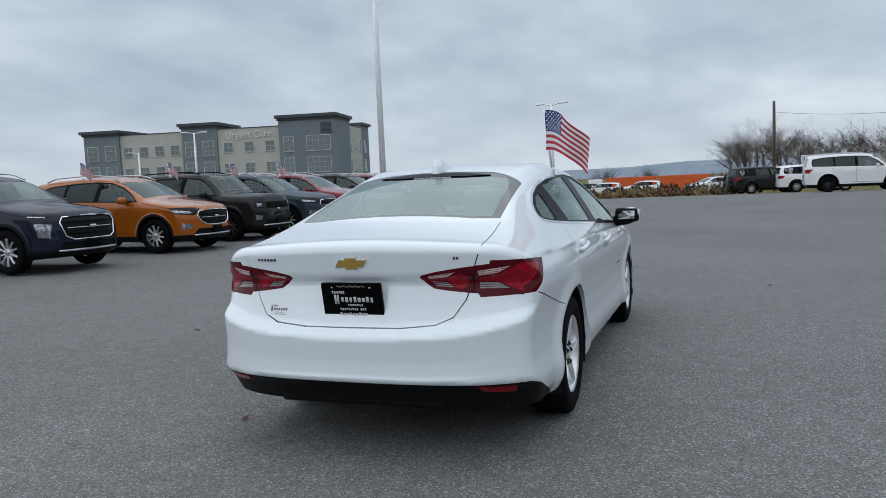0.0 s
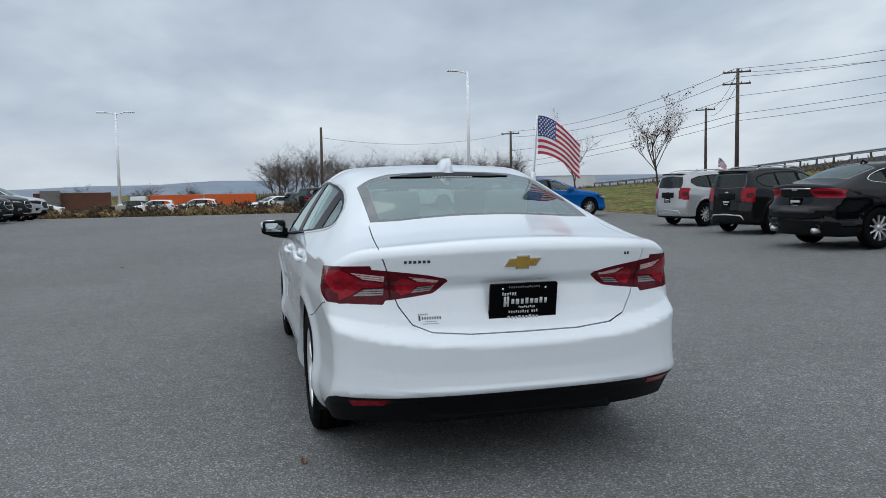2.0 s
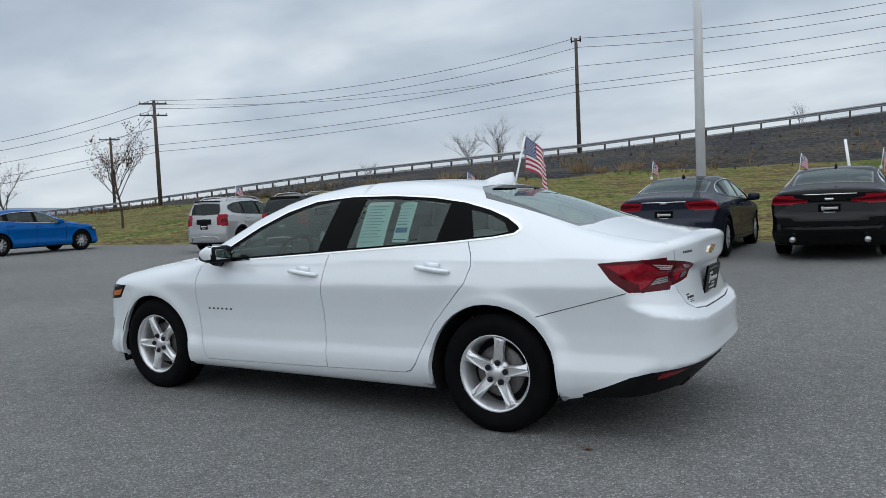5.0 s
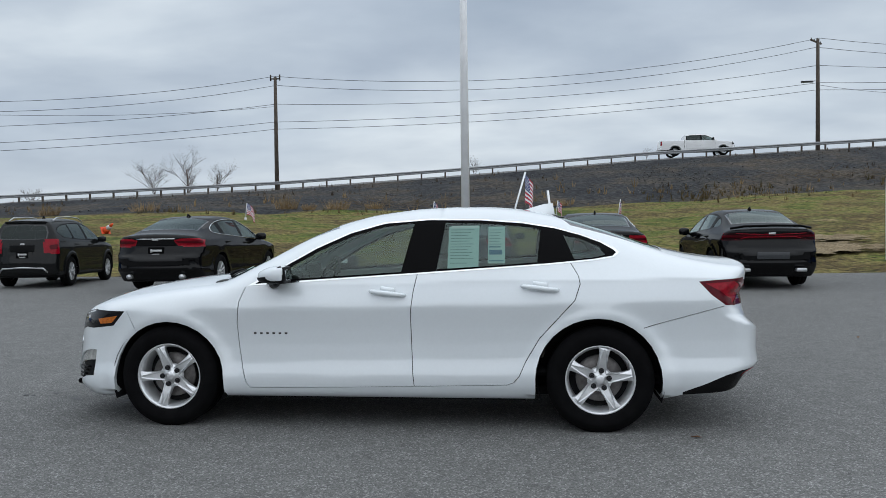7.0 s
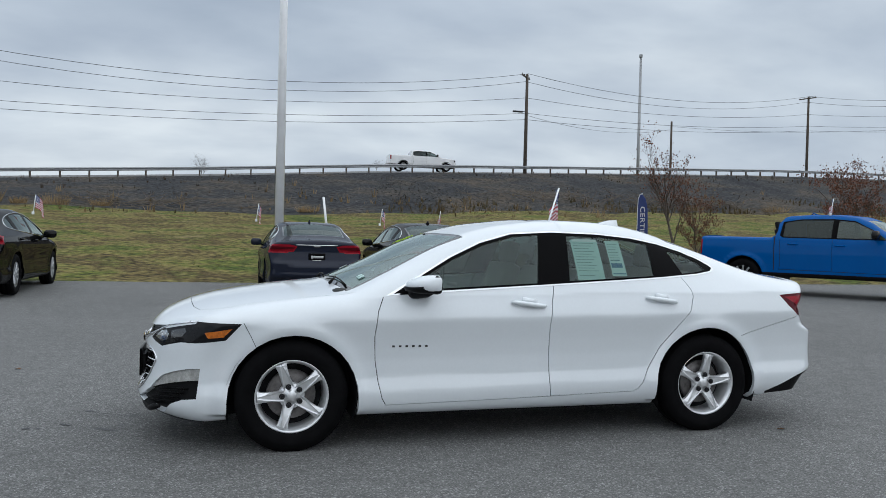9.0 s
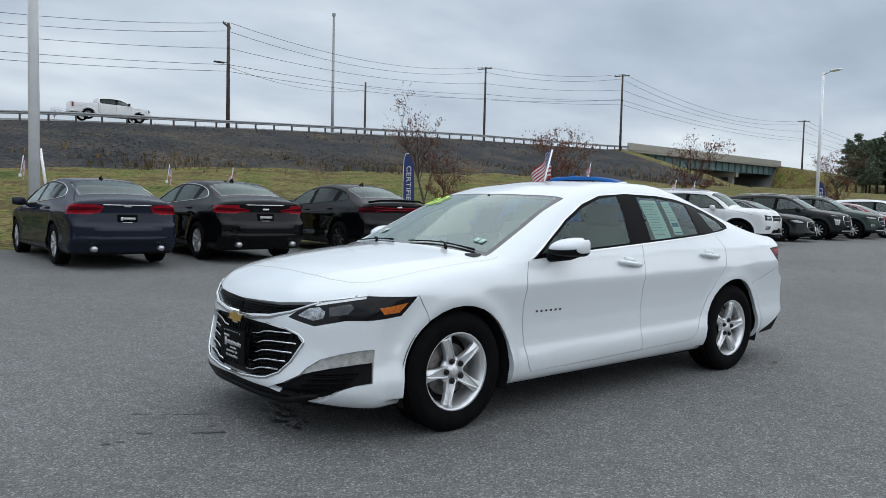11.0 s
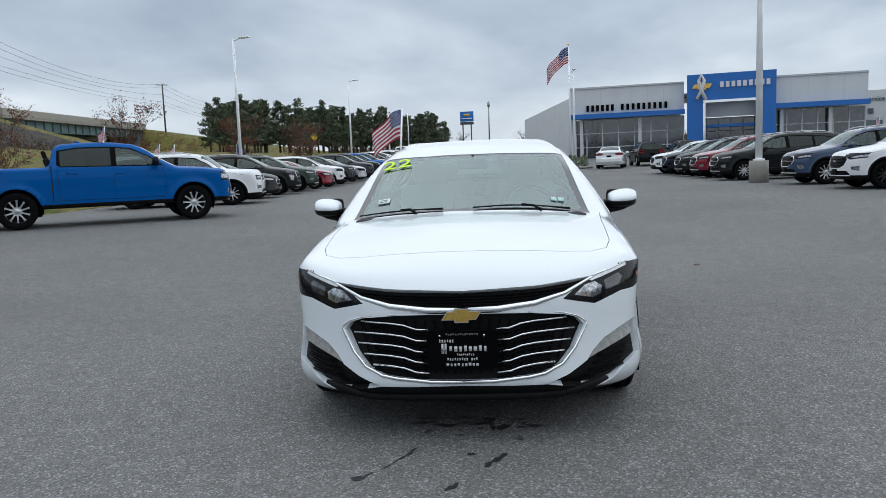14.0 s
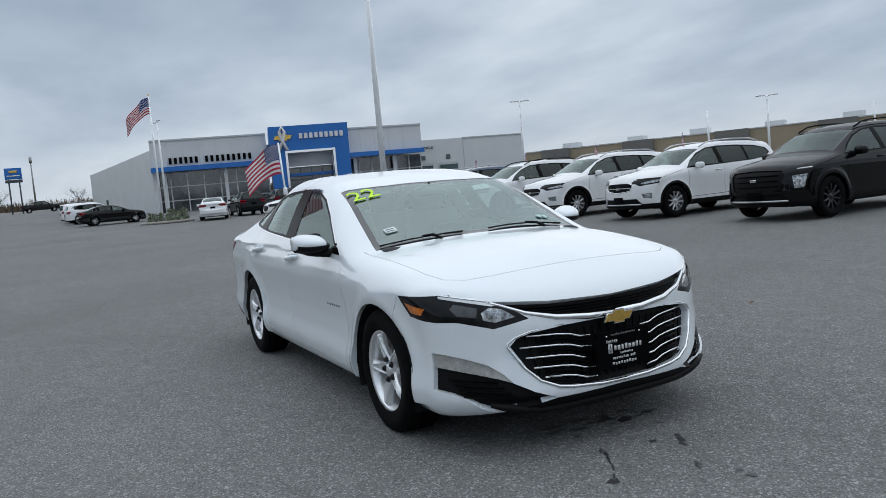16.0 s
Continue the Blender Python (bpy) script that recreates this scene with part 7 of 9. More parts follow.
def wires():
    chain = [(82.4, -30.2, 8.0), (52.6, -40.3, 11.1), (20.4, -57.9, 14.5), (-26.3, -64.9, 17.6), (-70.8, -77.8, 20.9), (-90.0, -68.4, 21.2), (-158.8, -73.5, 20.7), (-195.0, -70.0, 18.0)]
    for a, b in zip(chain, chain[1:]):
        line = thing("power_line", "dark overhead wires sagging between wooden poles", "power line", group="overhead wires")
        span = math.hypot(a[0] - b[0], a[1] - b[1])
        for dz, dy, sag in ((0.0, 0.3, 0.036), (-0.65, -0.3, 0.036), (-2.3, 0.0, 0.022), (-3.85, 0.2, 0.014), (-4.4, -0.2, 0.014)):
            part("wire", wire((a[0], a[1] + dy, a[2] + dz), (b[0], b[1] + dy, b[2] + dz), span * sag), "wire", line)
    # the thin far line, and drops at the corner pole
    line = thing("power_line", "thin overhead wires to the far poles", "power line", group="overhead wires")
    for a, b in (((77.1, -53.4, 10.4), (52.6, -40.3, 10.9)), ((77.1, -53.4, 9.6), (52.6, -40.3, 9.9)), ((82.4, -30.2, 7.8), (78.5, -7.1, 7.0)), ((52.6, -40.3, 10.8), (20.4, -57.9, 12.0)), ((-57.4, -88.5, 17.2), (-26.3, -64.9, 13.6)), ((-57.4, -88.5, 17.6), (-90.0, -68.4, 17.5))):
        part("wire", wire(a, b, 1.0, 0.018), "wire", line)


wires()


def guard_rail():
    ob = thing("guard_rail", "long galvanised steel guard rail along the highway edge", "guard rail")
    xs = np.arange(98, -95, -2.0)
    pts = [(x, rail_y(x) + 0.6, land_z(x, rail_y(x) + 0.6)) for x in xs]
    bm = bmesh.new()
    prof = [(0.0, 0.48), (0.06, 0.53), (0.06, 0.57), (0.0, 0.62), (0.06, 0.67), (0.06, 0.71), (0.0, 0.76), (-0.02, 0.76), (-0.02, 0.48)]
    rings = [[bm.verts.new((x, y + u, z + v)) for u, v in prof] for x, y, z in pts]
    for a, b in zip(rings, rings[1:]):
        for k in range(len(prof)):
            j = (k + 1) % len(prof)
            bm.faces.new((a[k], b[k], b[j], a[j]))
    bmesh.ops.recalc_face_normals(bm, faces=bm.faces)
    part("rail", bm, "grey_metal", ob, smooth=False)
    me = bpy.data.meshes.new("post")
    bm = boxes(((0.12, 0.16, 1.0), (0, -0.10, 0.22)), bevel=0.01)
    bm.to_mesh(me)
    bm.free()
    me.materials.append(M["pole_wood"])
    for x, y, z in pts:
        p = new("post", me)
        p.parent = ob
        p.location = (x, y, z)


guard_rail()


# ---- flags ----
def flag_cloth(parent, w, h, drop, waves=2.2, amp=0.05, name="flag"):
    """A striped flag with a blue field, flying along +x from its hoist at the origin, drooping."""
    nx, ny = 26, 13

    def at(u, v, off=0.0):
        ph = waves * 2 * math.pi * u
        return (u * w * (1 - 0.12 * u) + 0.02 * h * math.sin(3 * v + ph), amp * math.sin(ph + 1.1 * v) * (0.25 + u) + off, -v * h * (1 - 0.10 * u) - drop * u ** 1.5 + 0.03 * h * math.sin(ph * 0.7))

    for color, stripe in (("flag_red", 0), ("flag_white", 1)):
        pts, faces = [], []
        for j in range(ny):
            if j % 2 != stripe:
                continue
            lo = 0.40 if j < 7 else 0.0
            for i in range(nx):
                u0, u1 = i / nx, (i + 1) / nx
                if u1 <= lo + 1e-6:
                    continue
                u0 = max(u0, lo)
                k = len(pts)
                pts += [at(u0, j / ny), at(u1, j / ny), at(u1, (j + 1) / ny), at(u0, (j + 1) / ny)]
                faces.append([k, k + 1, k + 2, k + 3])
        bm = bmesh.new()
        vs = [bm.verts.new(p) for p in pts]
        for f in faces:
            bm.faces.new([vs[q] for q in f])
        bmesh.ops.remove_doubles(bm, verts=bm.verts, dist=1e-5)
        part("stripes", bm, color, parent)
    grid = [[at(0.40 * i / 10, 7 / 13 * j / 7) for j in range(8)] for i in range(11)]
    part("blue_field", ([p for col in grid for p in col], [[i * 8 + j, (i + 1) * 8 + j, (i + 1) * 8 + j + 1, i * 8 + j + 1] for i in range(10) for j in range(7)]), "flag_blue", parent)
    pts, faces = [], []
    for r in range(9):
        for c in range(6 if r % 2 == 0 else 5):
            u = 0.40 * ((2 * c + 1 + (r % 2)) / 12)
            v = 7 / 13 * (r + 1) / 10
            for side in (-1, 1):
                k = len(pts)
                for q in range(10):
                    a, rad = q * math.pi / 5, (0.030 if q % 2 == 0 else 0.013)
                    pts.append(at(u + rad * math.sin(a) * h / w, v - rad * math.cos(a), side * 0.004 * h))
                faces.append(list(range(k, k + 10)))
    part("star_pattern", (pts, faces), "flag_white", parent, smooth=False)


def car_flag(x, y, z, lean, fly, big=1.0, tilt=0, width=0.46, drop=0.10, tall=0.29):
    ob = thing("car_flag", "small striped flag on a white stick clipped to a car window", "flag", pose(x, y, z), group="car flags")
    part("stick", tube(bmesh.new(), [(0, 0, 0), (lean[0], lean[1], 0.42 * big)], 0.008 * big ** 0.5, 8), "white_metal", ob)
    part("clip", boxes(((0.05, 0.025, 0.06), (0, 0, 0.02)), bevel=0.008), "white_metal", ob)
    cloth = new("flag")
    cloth.parent = ob
    cloth.matrix_basis = Matrix.Translation((lean[0], lean[1], 0.415 * big)) @ Matrix.Rotation(radians(fly), 4, "Z") @ Matrix.Rotation(radians(tilt), 4, "X")
    flag_cloth(cloth, width * big, tall * big, drop * big, 1.3, 0.030 * big)
    return ob


car_flag(-0.835, -0.665, 1.345, (-0.12, 0.015), -104, 0.98, width=0.32, drop=0.19, tall=0.25)
FLAGS = [(7.3, 11.2, 1.66), (10.1, 11.2, 1.68), (12.7, 11.2, 1.66), (15.2, 11.2, 1.66), (17.8, 12.7, 1.7), (3.9, 11.4, 1.74), (14.2, -12.3, 1.55), (5.5, -11.3, 1.52), (1.2, -11.6, 1.52), (-1.6, -12.0, 1.50), (-3.0, -12.0, 1.50), (-11.5, -9.0, 1.95), (-17.8, -10.6, 1.68), (-18.9, -10.6, 1.68),
         (-12.9, 12.2, 1.66), (-9.4, 12.2, 1.66), (-16.3, 12.0, 1.66), (-19.4, 11.9, 1.66)]
for x, y, z in FLAGS:
    car_flag(x, y, lot_z(x, y) + z - 0.06, (-0.05, 0.03), random.uniform(-150, -95) if y < 0 else random.uniform(-60, -20), 0.9, width=0.30, drop=0.24)


def feather_flag(x, y, heading, text):
    ob = thing("feather_flag", "tall dark blue feather banner lettered CERTIFIED beside a small tree", "banner", pose(x, y, land_z(x, y) - 0.05, 0, 0, heading), group="feather banners")
    edge = [(0.0, 0.50), (0.0, 1.2), (0.0, 1.9), (0.02, 2.28), (0.08, 2.44), (0.19, 2.45), (0.32, 2.33), (0.41, 2.10), (0.44, 1.75), (0.46, 1.1), (0.47, 0.58), (0.25, 0.48)]
    part("banner", plate_of(edge, 0.012), "flag_blue", ob, "dark blue cloth", smooth=False)
    part("pole", tube(bmesh.new(), [(0, 0.006, 0), (0, 0.006, 1.9), (0.02, 0.006, 2.30), (0.09, 0.006, 2.46), (0.20, 0.006, 2.47)], 0.014, 8), "white_metal", ob)
    for side in (0, 1):
        t = part("lettering", words(text, 0.28, 0.004), "flag_white", ob, "white letters")
        t.matrix_basis = pose(0.22, -0.004 if side == 0 else 0.016, 1.45, 90, 0, 0 if side == 0 else 180) @ Matrix.Rotation(radians(-90 if side == 0 else -90), 4, "Z")
    return ob


feather_flag(-10.22, -15.36, 102, "CERTIFIED")
feather_flag(-38.0, -15.2, 105, "CERTIFIED")
stake = thing("marker_stake", "white leaning plastic marker stake in the grass", "stake")
part("post", tube(bmesh.new(), [(-1.95, -23.9, land_z(-1.9, -23.9) - 0.1), (-1.72, -23.9, 2.75)], [0.05, 0.045], 8), "white_metal", stake)


# ---- trees ----
M["bark"] = mat("grey_brown_bark", (0.085, 0.068, 0.055), 0.95, vary=0.3, scale=6, bump=0.4, bump_scale=40, rand=0.15)
M["twig"] = mat("dark_twigs", (0.075, 0.055, 0.045), 0.95, vary=0.25, scale=3, rand=0.2)
M["dry_leaf"] = mat("dry_red_leaves", (0.15, 0.055, 0.030), 0.9, vary=0.4, scale=8, rand=0.2)
M["needles"] = mat("pine_needles", (0.125, 0.155, 0.098), 0.9, vary=0.45, scale=1.2, fine=0.3, fine_scale=12, rand=0.25)
M["bush"] = mat("dry_bush", (0.085, 0.060, 0.040), 0.95, vary=0.35, scale=2, rand=0.2)
M["rough"] = mat("rough_green_growth", (0.085, 0.080, 0.030), 0.95, vary=0.4, scale=1.5, var_color=(0.15, 0.10, 0.045))
M["straw"] = mat("dry_straw", (0.26, 0.18, 0.09), 0.95, vary=0.3, scale=2, rand=0.2)


def bare_tree(seed, height, spread, leaves=0, low=0.25, levels=4):
    """Limbs and twigs of a leafless tree as two meshes: the trunk with limbs, and the twigs with the last leaves."""
    rng = random.Random(seed)
    wood, fine = bmesh.new(), bmesh.new()
    tips = []

    def grow(p, d, length, r, level):
        n = 4 if level < 2 else 3
        pts, rads, q, way = [p], [r], p.copy(), d.copy()
        for k in range(n):
            way = (way + Vector((rng.gauss(0, 0.12), rng.gauss(0, 0.12), rng.gauss(0.06, 0.08)))).normalized()
            q = q + way * length / n
            pts.append(q.copy())
            rads.append(r * (1 - 0.55 * (k + 1) / n))
        tube(wood if level < 2 else fine, pts, rads, 7 if level == 0 else (5 if level == 1 else 3), level < 1)
        if level >= levels:
            tips.extend(pts[1:])
            return
        for k in range(rng.randint(4, 6) if level else rng.randint(7, 10)):
            t = rng.uniform(low if level == 0 else 0.25, 1.0)
            i = min(int(t * n), n - 1)
            s = pts[i].lerp(pts[i + 1], t * n - i)
            a = rng.uniform(0, 2 * math.pi)
            out = Vector((math.cos(a), math.sin(a), 0))
            nd = (way * rng.uniform(0.55, 0.95) + out * spread * rng.uniform(0.5, 1.0)).normalized()
            grow(s, nd, length * rng.uniform(0.42, 0.68), rads[i] * 0.55, level + 1)

    grow(Vector((0, 0, -0.1)), Vector((0, 0, 1)), height * 0.66, height * 0.014, 0)
    for k in range(leaves):
        p = rng.choice(tips) + Vector((rng.gauss(0, 0.05), rng.gauss(0, 0.05), rng.gauss(0, 0.05)))
        m = Euler((rng.uniform(0, 6), rng.uniform(0, 6), rng.uniform(0, 6))).to_matrix()
        s = 0.045
        f = fine.faces.new([fine.verts.new(p + m @ Vector(c)) for c in ((-s, 0, 0), (0, -s * 0.6, 0), (s, 0, 0), (0, s * 0.6, 0))])
        f.material_index = 1
    out = []
    for bm, mats in ((wood, ("bark",)), (fine, ("twig", "dry_leaf"))):
        me = bpy.data.meshes.new("tree")
        bm.to_mesh(me)
        bm.free()
        for m in mats:
            me.materials.append(M[m])
        out.append(me)
    return out


def plant(meshes, x, y, scale, label, name="bare_tree", group="", turn=None, z=None, parts=("trunk", "crown")):
    ob = thing(name, label, "tree", pose(x, y, land_z(x, y) - 0.05 if z is None else z, 0, 0, random.uniform(0, 360) if turn is None else turn) @ Matrix.Diagonal((scale, scale, scale, 1)), group=group)
    for nm, me in zip(parts, meshes):
        o = new(nm, me)
        o.parent = ob
    return ob


YOUNG = [bare_tree(3, 4.6, 0.62, 120), bare_tree(8, 4.6, 0.50, 700), bare_tree(21, 4.2, 0.7, 2400, 0.15)]
TALL = [bare_tree(31, 9.0, 0.75, 0, 0.3), bare_tree(44, 9.0, 0.9, 0, 0.2), bare_tree(57, 8.0, 0.65, 0, 0.25)]
WOOD = [bare_tree(63, 9.0, 0.95, 0, 0.5), bare_tree(71, 9.5, 1.05, 0, 0.45), bare_tree(85, 8.5, 0.85, 0, 0.4)]
for k, x, s in ((0, 37.9, 0.98), (1, 28.2, 0.98)):
    plant(YOUNG[k], x, -18.5, s, "young leafless tree with grey twigs on the grass", group="young trees")
plant(YOUNG[1], -13.4, -18.0, 0.88, "young tree with a few dry red leaves on the grass", group="young trees")
for x, y, s in ((-14.0, -17.7, 0.62), (-20.7, -18.0, 0.85), (-31.0, -18.5, 0.95), (-47.5, -18.0, 0.95), (-62.3, -18.0, 0.95), (-68.0, -18.5, 0.9), (-26.0, -23.0, 0.9)):
    plant(YOUNG[2], x, y, s, "small tree with dry red-brown leaves on the grass strip", group="young trees")
# bare trees behind the rail and the far woods
for k, (x, y, s, dz) in enumerate(((34.2, -63.5, 0.52, -0.6), (31.5, -64.5, 0.62, -0.6), (28.5, -64.0, 0.55, -0.6), (46.0, -62.0, 0.3, -0.6), (4.0, -66.0, 0.25, 0.2), (-12.0, -68.0, 0.2, 0.3), (-50.0, -84.0, 0.5, -3))):
    plant(TALL[k % 3], x, y, s, "leafless tree behind the highway rail", group="trees behind the rail", z=land_z(x, -60 + 0.11 * x) + dz)
rng = random.Random(5)
for k in range(96):
    a = radians(rng.uniform(-20, -1.5) if k < 74 else rng.uniform(1, 24))
    d = rng.uniform(130, 165)
    x, y = -5 + d * math.cos(a), d * math.sin(a)
    plant(WOOD[k % 3], x, y, rng.uniform(0.85, 1.25) if k < 74 else rng.uniform(0.35, 0.6), "tall leafless tree in the far wood", name="woodland_tree", group="far wood", z=-2.0)
for k in range(26):
    t = rng.random()
    x, y = -95 - 120 * t, -88 - rng.uniform(0, 25) + 20 * t
    plant(TALL[k % 3], x, y, rng.uniform(0.45, 0.8), "leafless tree beyond the bridge", name="woodland_tree", group="trees beyond the bridge", z=4.5)
for k in range(24):
    x, y = -rng.uniform(300, 420), rng.uniform(-40, 110)
    plant(TALL[k % 3], x, y, rng.uniform(0.8, 1.3), "leafless tree on the far rise", name="woodland_tree", group="far trees behind the dealership", z=land_z(x, y) - 1)


def underbrush():
    """Tangled brown saplings under the far wood."""
    rng = random.Random(77)
    bm = bmesh.new()
    for k in range(2600):
        a, d = radians(rng.uniform(-21, 0)), rng.uniform(128, 165)
        x, y = -5 + d * math.cos(a), d * math.sin(a)
        s = rng.uniform(1.2, 3.4)
        for q in range(4):
            w = rng.uniform(0, 6.3)
            side = Vector((math.cos(w), math.sin(w), 0)) * rng.uniform(0.05, 0.22)
            b = Vector((x + rng.gauss(0, 0.6), y + rng.gauss(0, 0.6), -2.0))
            tip = b + Vector((rng.gauss(0, 0.8), rng.gauss(0, 0.8), s * rng.uniform(0.6, 1.2)))
            bm.faces.new([bm.verts.new(v) for v in (b - side, b + side, tip)])
    me = bpy.data.meshes.new("underbrush")
    bm.to_mesh(me)
    bm.free()
    me.materials.append(M["bush"])
    tagged(new("underbrush", me), "brown winter underbrush below the far wood", "underbrush", kind="stuff")


underbrush()


def far_thicket():
    """The brown line of woods on the rise beyond the dealership."""
    rng = random.Random(78)
    bm = bmesh.new()
    for k in range(3000):
        x, y = -rng.uniform(300, 420), rng.uniform(-70, 130)
        z = land_z(x, y) - 0.5
        for q in range(3):
            w = rng.uniform(0, 6.3)
            side = Vector((math.cos(w), math.sin(w), 0)) * rng.uniform(0.15, 0.55)
            b = Vector((x + rng.gauss(0, 1), y + rng.gauss(0, 1), z))
            tip = b + Vector((rng.gauss(0, 1), rng.gauss(0, 1), rng.uniform(2.0, 5.5)))
            bm.faces.new([bm.verts.new(v) for v in (b - side, b + side, tip)])
    me = bpy.data.meshes.new("far_thicket")
    bm.to_mesh(me)
    bm.free()
    me.materials.append(M["bush"])
    tagged(new("far_thicket", me), "brown leafless thicket on the far rise", "thicket", kind="stuff")


far_thicket()


def pine(seed, h):
    rng = random.Random(seed)
    wood, bm = bmesh.new(), bmesh.new()
    tube(wood, [(0, 0, -0.3), (0.05, 0.03, h * 0.5), (0, 0, h * 0.97)], [0.17, 0.11, 0.02], 7)
    for k in range(46):
        t = rng.uniform(0.16, 0.99)
        a = rng.uniform(0, 2 * math.pi)
        reach = (1 - t) ** 0.75 * h * 0.30 * rng.uniform(0.6, 1.15) + 0.25
        base = Vector((0, 0, t * h))
        tip = base + Vector((math.cos(a) * reach, math.sin(a) * reach, reach * rng.uniform(0.0, 0.35)))
        tube(wood, [base, tip], [0.04, 0.012], 3, False)
        for q in range(int(16 + reach * 15)):
            c = base.lerp(tip, rng.uniform(0.25, 1.05)) + Vector((rng.gauss(0, 0.16), rng.gauss(0, 0.16), rng.gauss(0.05, 0.13)))
            m = Euler((rng.uniform(-0.9, 0.9), rng.uniform(-0.9, 0.9), rng.uniform(0, 6.3))).to_matrix()
            s = rng.uniform(0.14, 0.31)
            for ang in (0, 1.2):
                mm = m @ Euler((ang, 0, 0)).to_matrix()
                bm.faces.new([bm.verts.new(c + mm @ Vector(v)) for v in ((-s, -s * 0.15, 0), (s * 0.3, -s * 0.32, 0), (s, 0.0, 0), (s * 0.2, s * 0.32, 0), (-s, s * 0.15, 0))])
    out = []
    for b, m in ((wood, "bark"), (bm, "needles")):
        me = bpy.data.meshes.new("pine")
        b.to_mesh(me)
        b.free()
        me.materials.append(M[m])
        out.append(me)
    return out


PINES = [pine(2, 7.5), pine(6, 8.0), pine(11, 7.0)]
rng = random.Random(9)
for k in range(78):
    t = 0.085 + 0.915 * (k + rng.uniform(-0.4, 0.4)) / 78
    x, y = -132 - 92 * t + rng.uniform(-4, 4), -44 + 26 * t + rng.uniform(-5, 5)
    plant(PINES[k % 3], x, y, rng.uniform(0.95, 1.35) * (1 + 0.1 * t), "dark green pine in the grove beyond the lot", name="pine_tree", group="pine grove")


for k in range(16):
    x, y = -136 - 16 * k / 16 + rng.uniform(-3, 3), -50 + rng.uniform(-8, 6)
    plant(PINES[k % 3], x, y, rng.uniform(1.15, 1.55), "tall dark green pine at the edge of the grove", name="pine_tree", group="pine grove")


def shrub(seed, r, h, m):
    rng = random.Random(seed)
    bm = bmesh.new()
    for k in range(260):
        a, e = rng.uniform(0, 6.3), rng.uniform(0.05, 1.0)
        p = Vector((math.cos(a) * r * math.sqrt(1 - (e - 0.3) ** 2) * rng.uniform(0.6, 1.05), math.sin(a) * r * math.sqrt(1 - (e - 0.3) ** 2) * rng.uniform(0.6, 1.05), h * e * rng.uniform(0.7, 1.1)))
        mm = Euler((rng.uniform(0, 6), rng.uniform(0, 6), rng.uniform(0, 6))).to_matrix()
        s = r * rng.uniform(0.10, 0.2)
        bm.faces.new([bm.verts.new(p + mm @ Vector(v)) for v in ((-s, 0, 0), (0, -s * 0.5, 0), (s, 0, 0), (0, s * 0.5, 0))])
    for k in range(9):
        a = rng.uniform(0, 6.3)
        tube(bm, [(0, 0, -0.05), (math.cos(a) * r * 0.5, math.sin(a) * r * 0.5, h * 0.8)], [0.02, 0.006], 3, False)
    me = bpy.data.meshes.new("shrub")
    bm.to_mesh(me)
    bm.free()
    me.materials.append(M[m])
    return me


SHRUBS = [shrub(1, 0.8, 0.8, "bush"), shrub(2, 0.9, 0.6, "straw"), shrub(3, 0.7, 0.75, "needles")]
for k in range(26):
    y = -2 + 22 * k / 26
    ob = tagged(new("shrub", SHRUBS[k % 2]), "low dry brown shrub at the end of the lot", "shrub", "shrubs at the lot edge")
    ob.matrix_basis = pose(45.5 + rng.uniform(-0.7, 1.2), y, land_z(45.5, y) - 0.05, 0, 0, rng.uniform(0, 360)) @ Matrix.Diagonal((1, 1, rng.uniform(0.6, 1.1), 1))


def weeds():
    """Dry tufts scattered over the embankment and its foot."""
    rng = random.Random(12)
    for name, m, n, lo, hi, size in (("dry_weeds", "straw", 420, 0.55, 1.0, 0.42), ("dark_weeds", "bush", 1700, 0.60, 1.0, 0.26), ("rough_growth", "rough", 2600, 0.56, 0.72, 0.34), ("grass_tufts", "grass", 3500, 0.0, 0.60, 0.055)):
        bm = bmesh.new()
        for k in range(n):
            x = rng.uniform(-90, 85) if name != "grass_tufts" else rng.gauss(-5, 24)
            toe, crest = -43 + 0.08 * x, rail_y(x)
            t = rng.uniform(lo, hi) if name not in ("dry_weeds", "rough_growth") else min(0.74, max(0.52, rng.gauss(0.62, 0.035))) if name == "rough_growth" else min(1.0, max(0.5, rng.gauss(0.66, 0.08)))
            y = EDGE - 0.4 + (toe - EDGE) * t / 0.6 if t < 0.6 else toe + (crest - toe) * (t - 0.6) / 0.4
            if name != "grass_tufts" and noise.noise((x * 0.09, y * 0.12, 5.0 if name == "dry_weeds" else 1.0)) < -0.02:
                continue
            z = land_z(x, y)
            s = size * rng.uniform(0.5, 1.3)
            for q in range(5):
                a, w = rng.uniform(0, 6.3), s * 0.10
                d = Vector((math.cos(a), math.sin(a), 0))
                side = Vector((-d.y, d.x, 0)) * w
                b = Vector((x, y, z - 0.05)) + d * s * rng.uniform(0, 0.3)
                tip = b + d * s * rng.uniform(0.1, 0.6) + Vector((0, 0, s * rng.uniform(0.7, 1.4)))
                bm.faces.new([bm.verts.new(v) for v in (b - side, b + side, tip)])
        me = bpy.data.meshes.new(name)
        bm.to_mesh(me)
        bm.free()
        me.materials.append(M[m])
        tagged(new(name, me), "dry tufts of weeds and grass on the slope", "weeds", kind="stuff")


weeds()


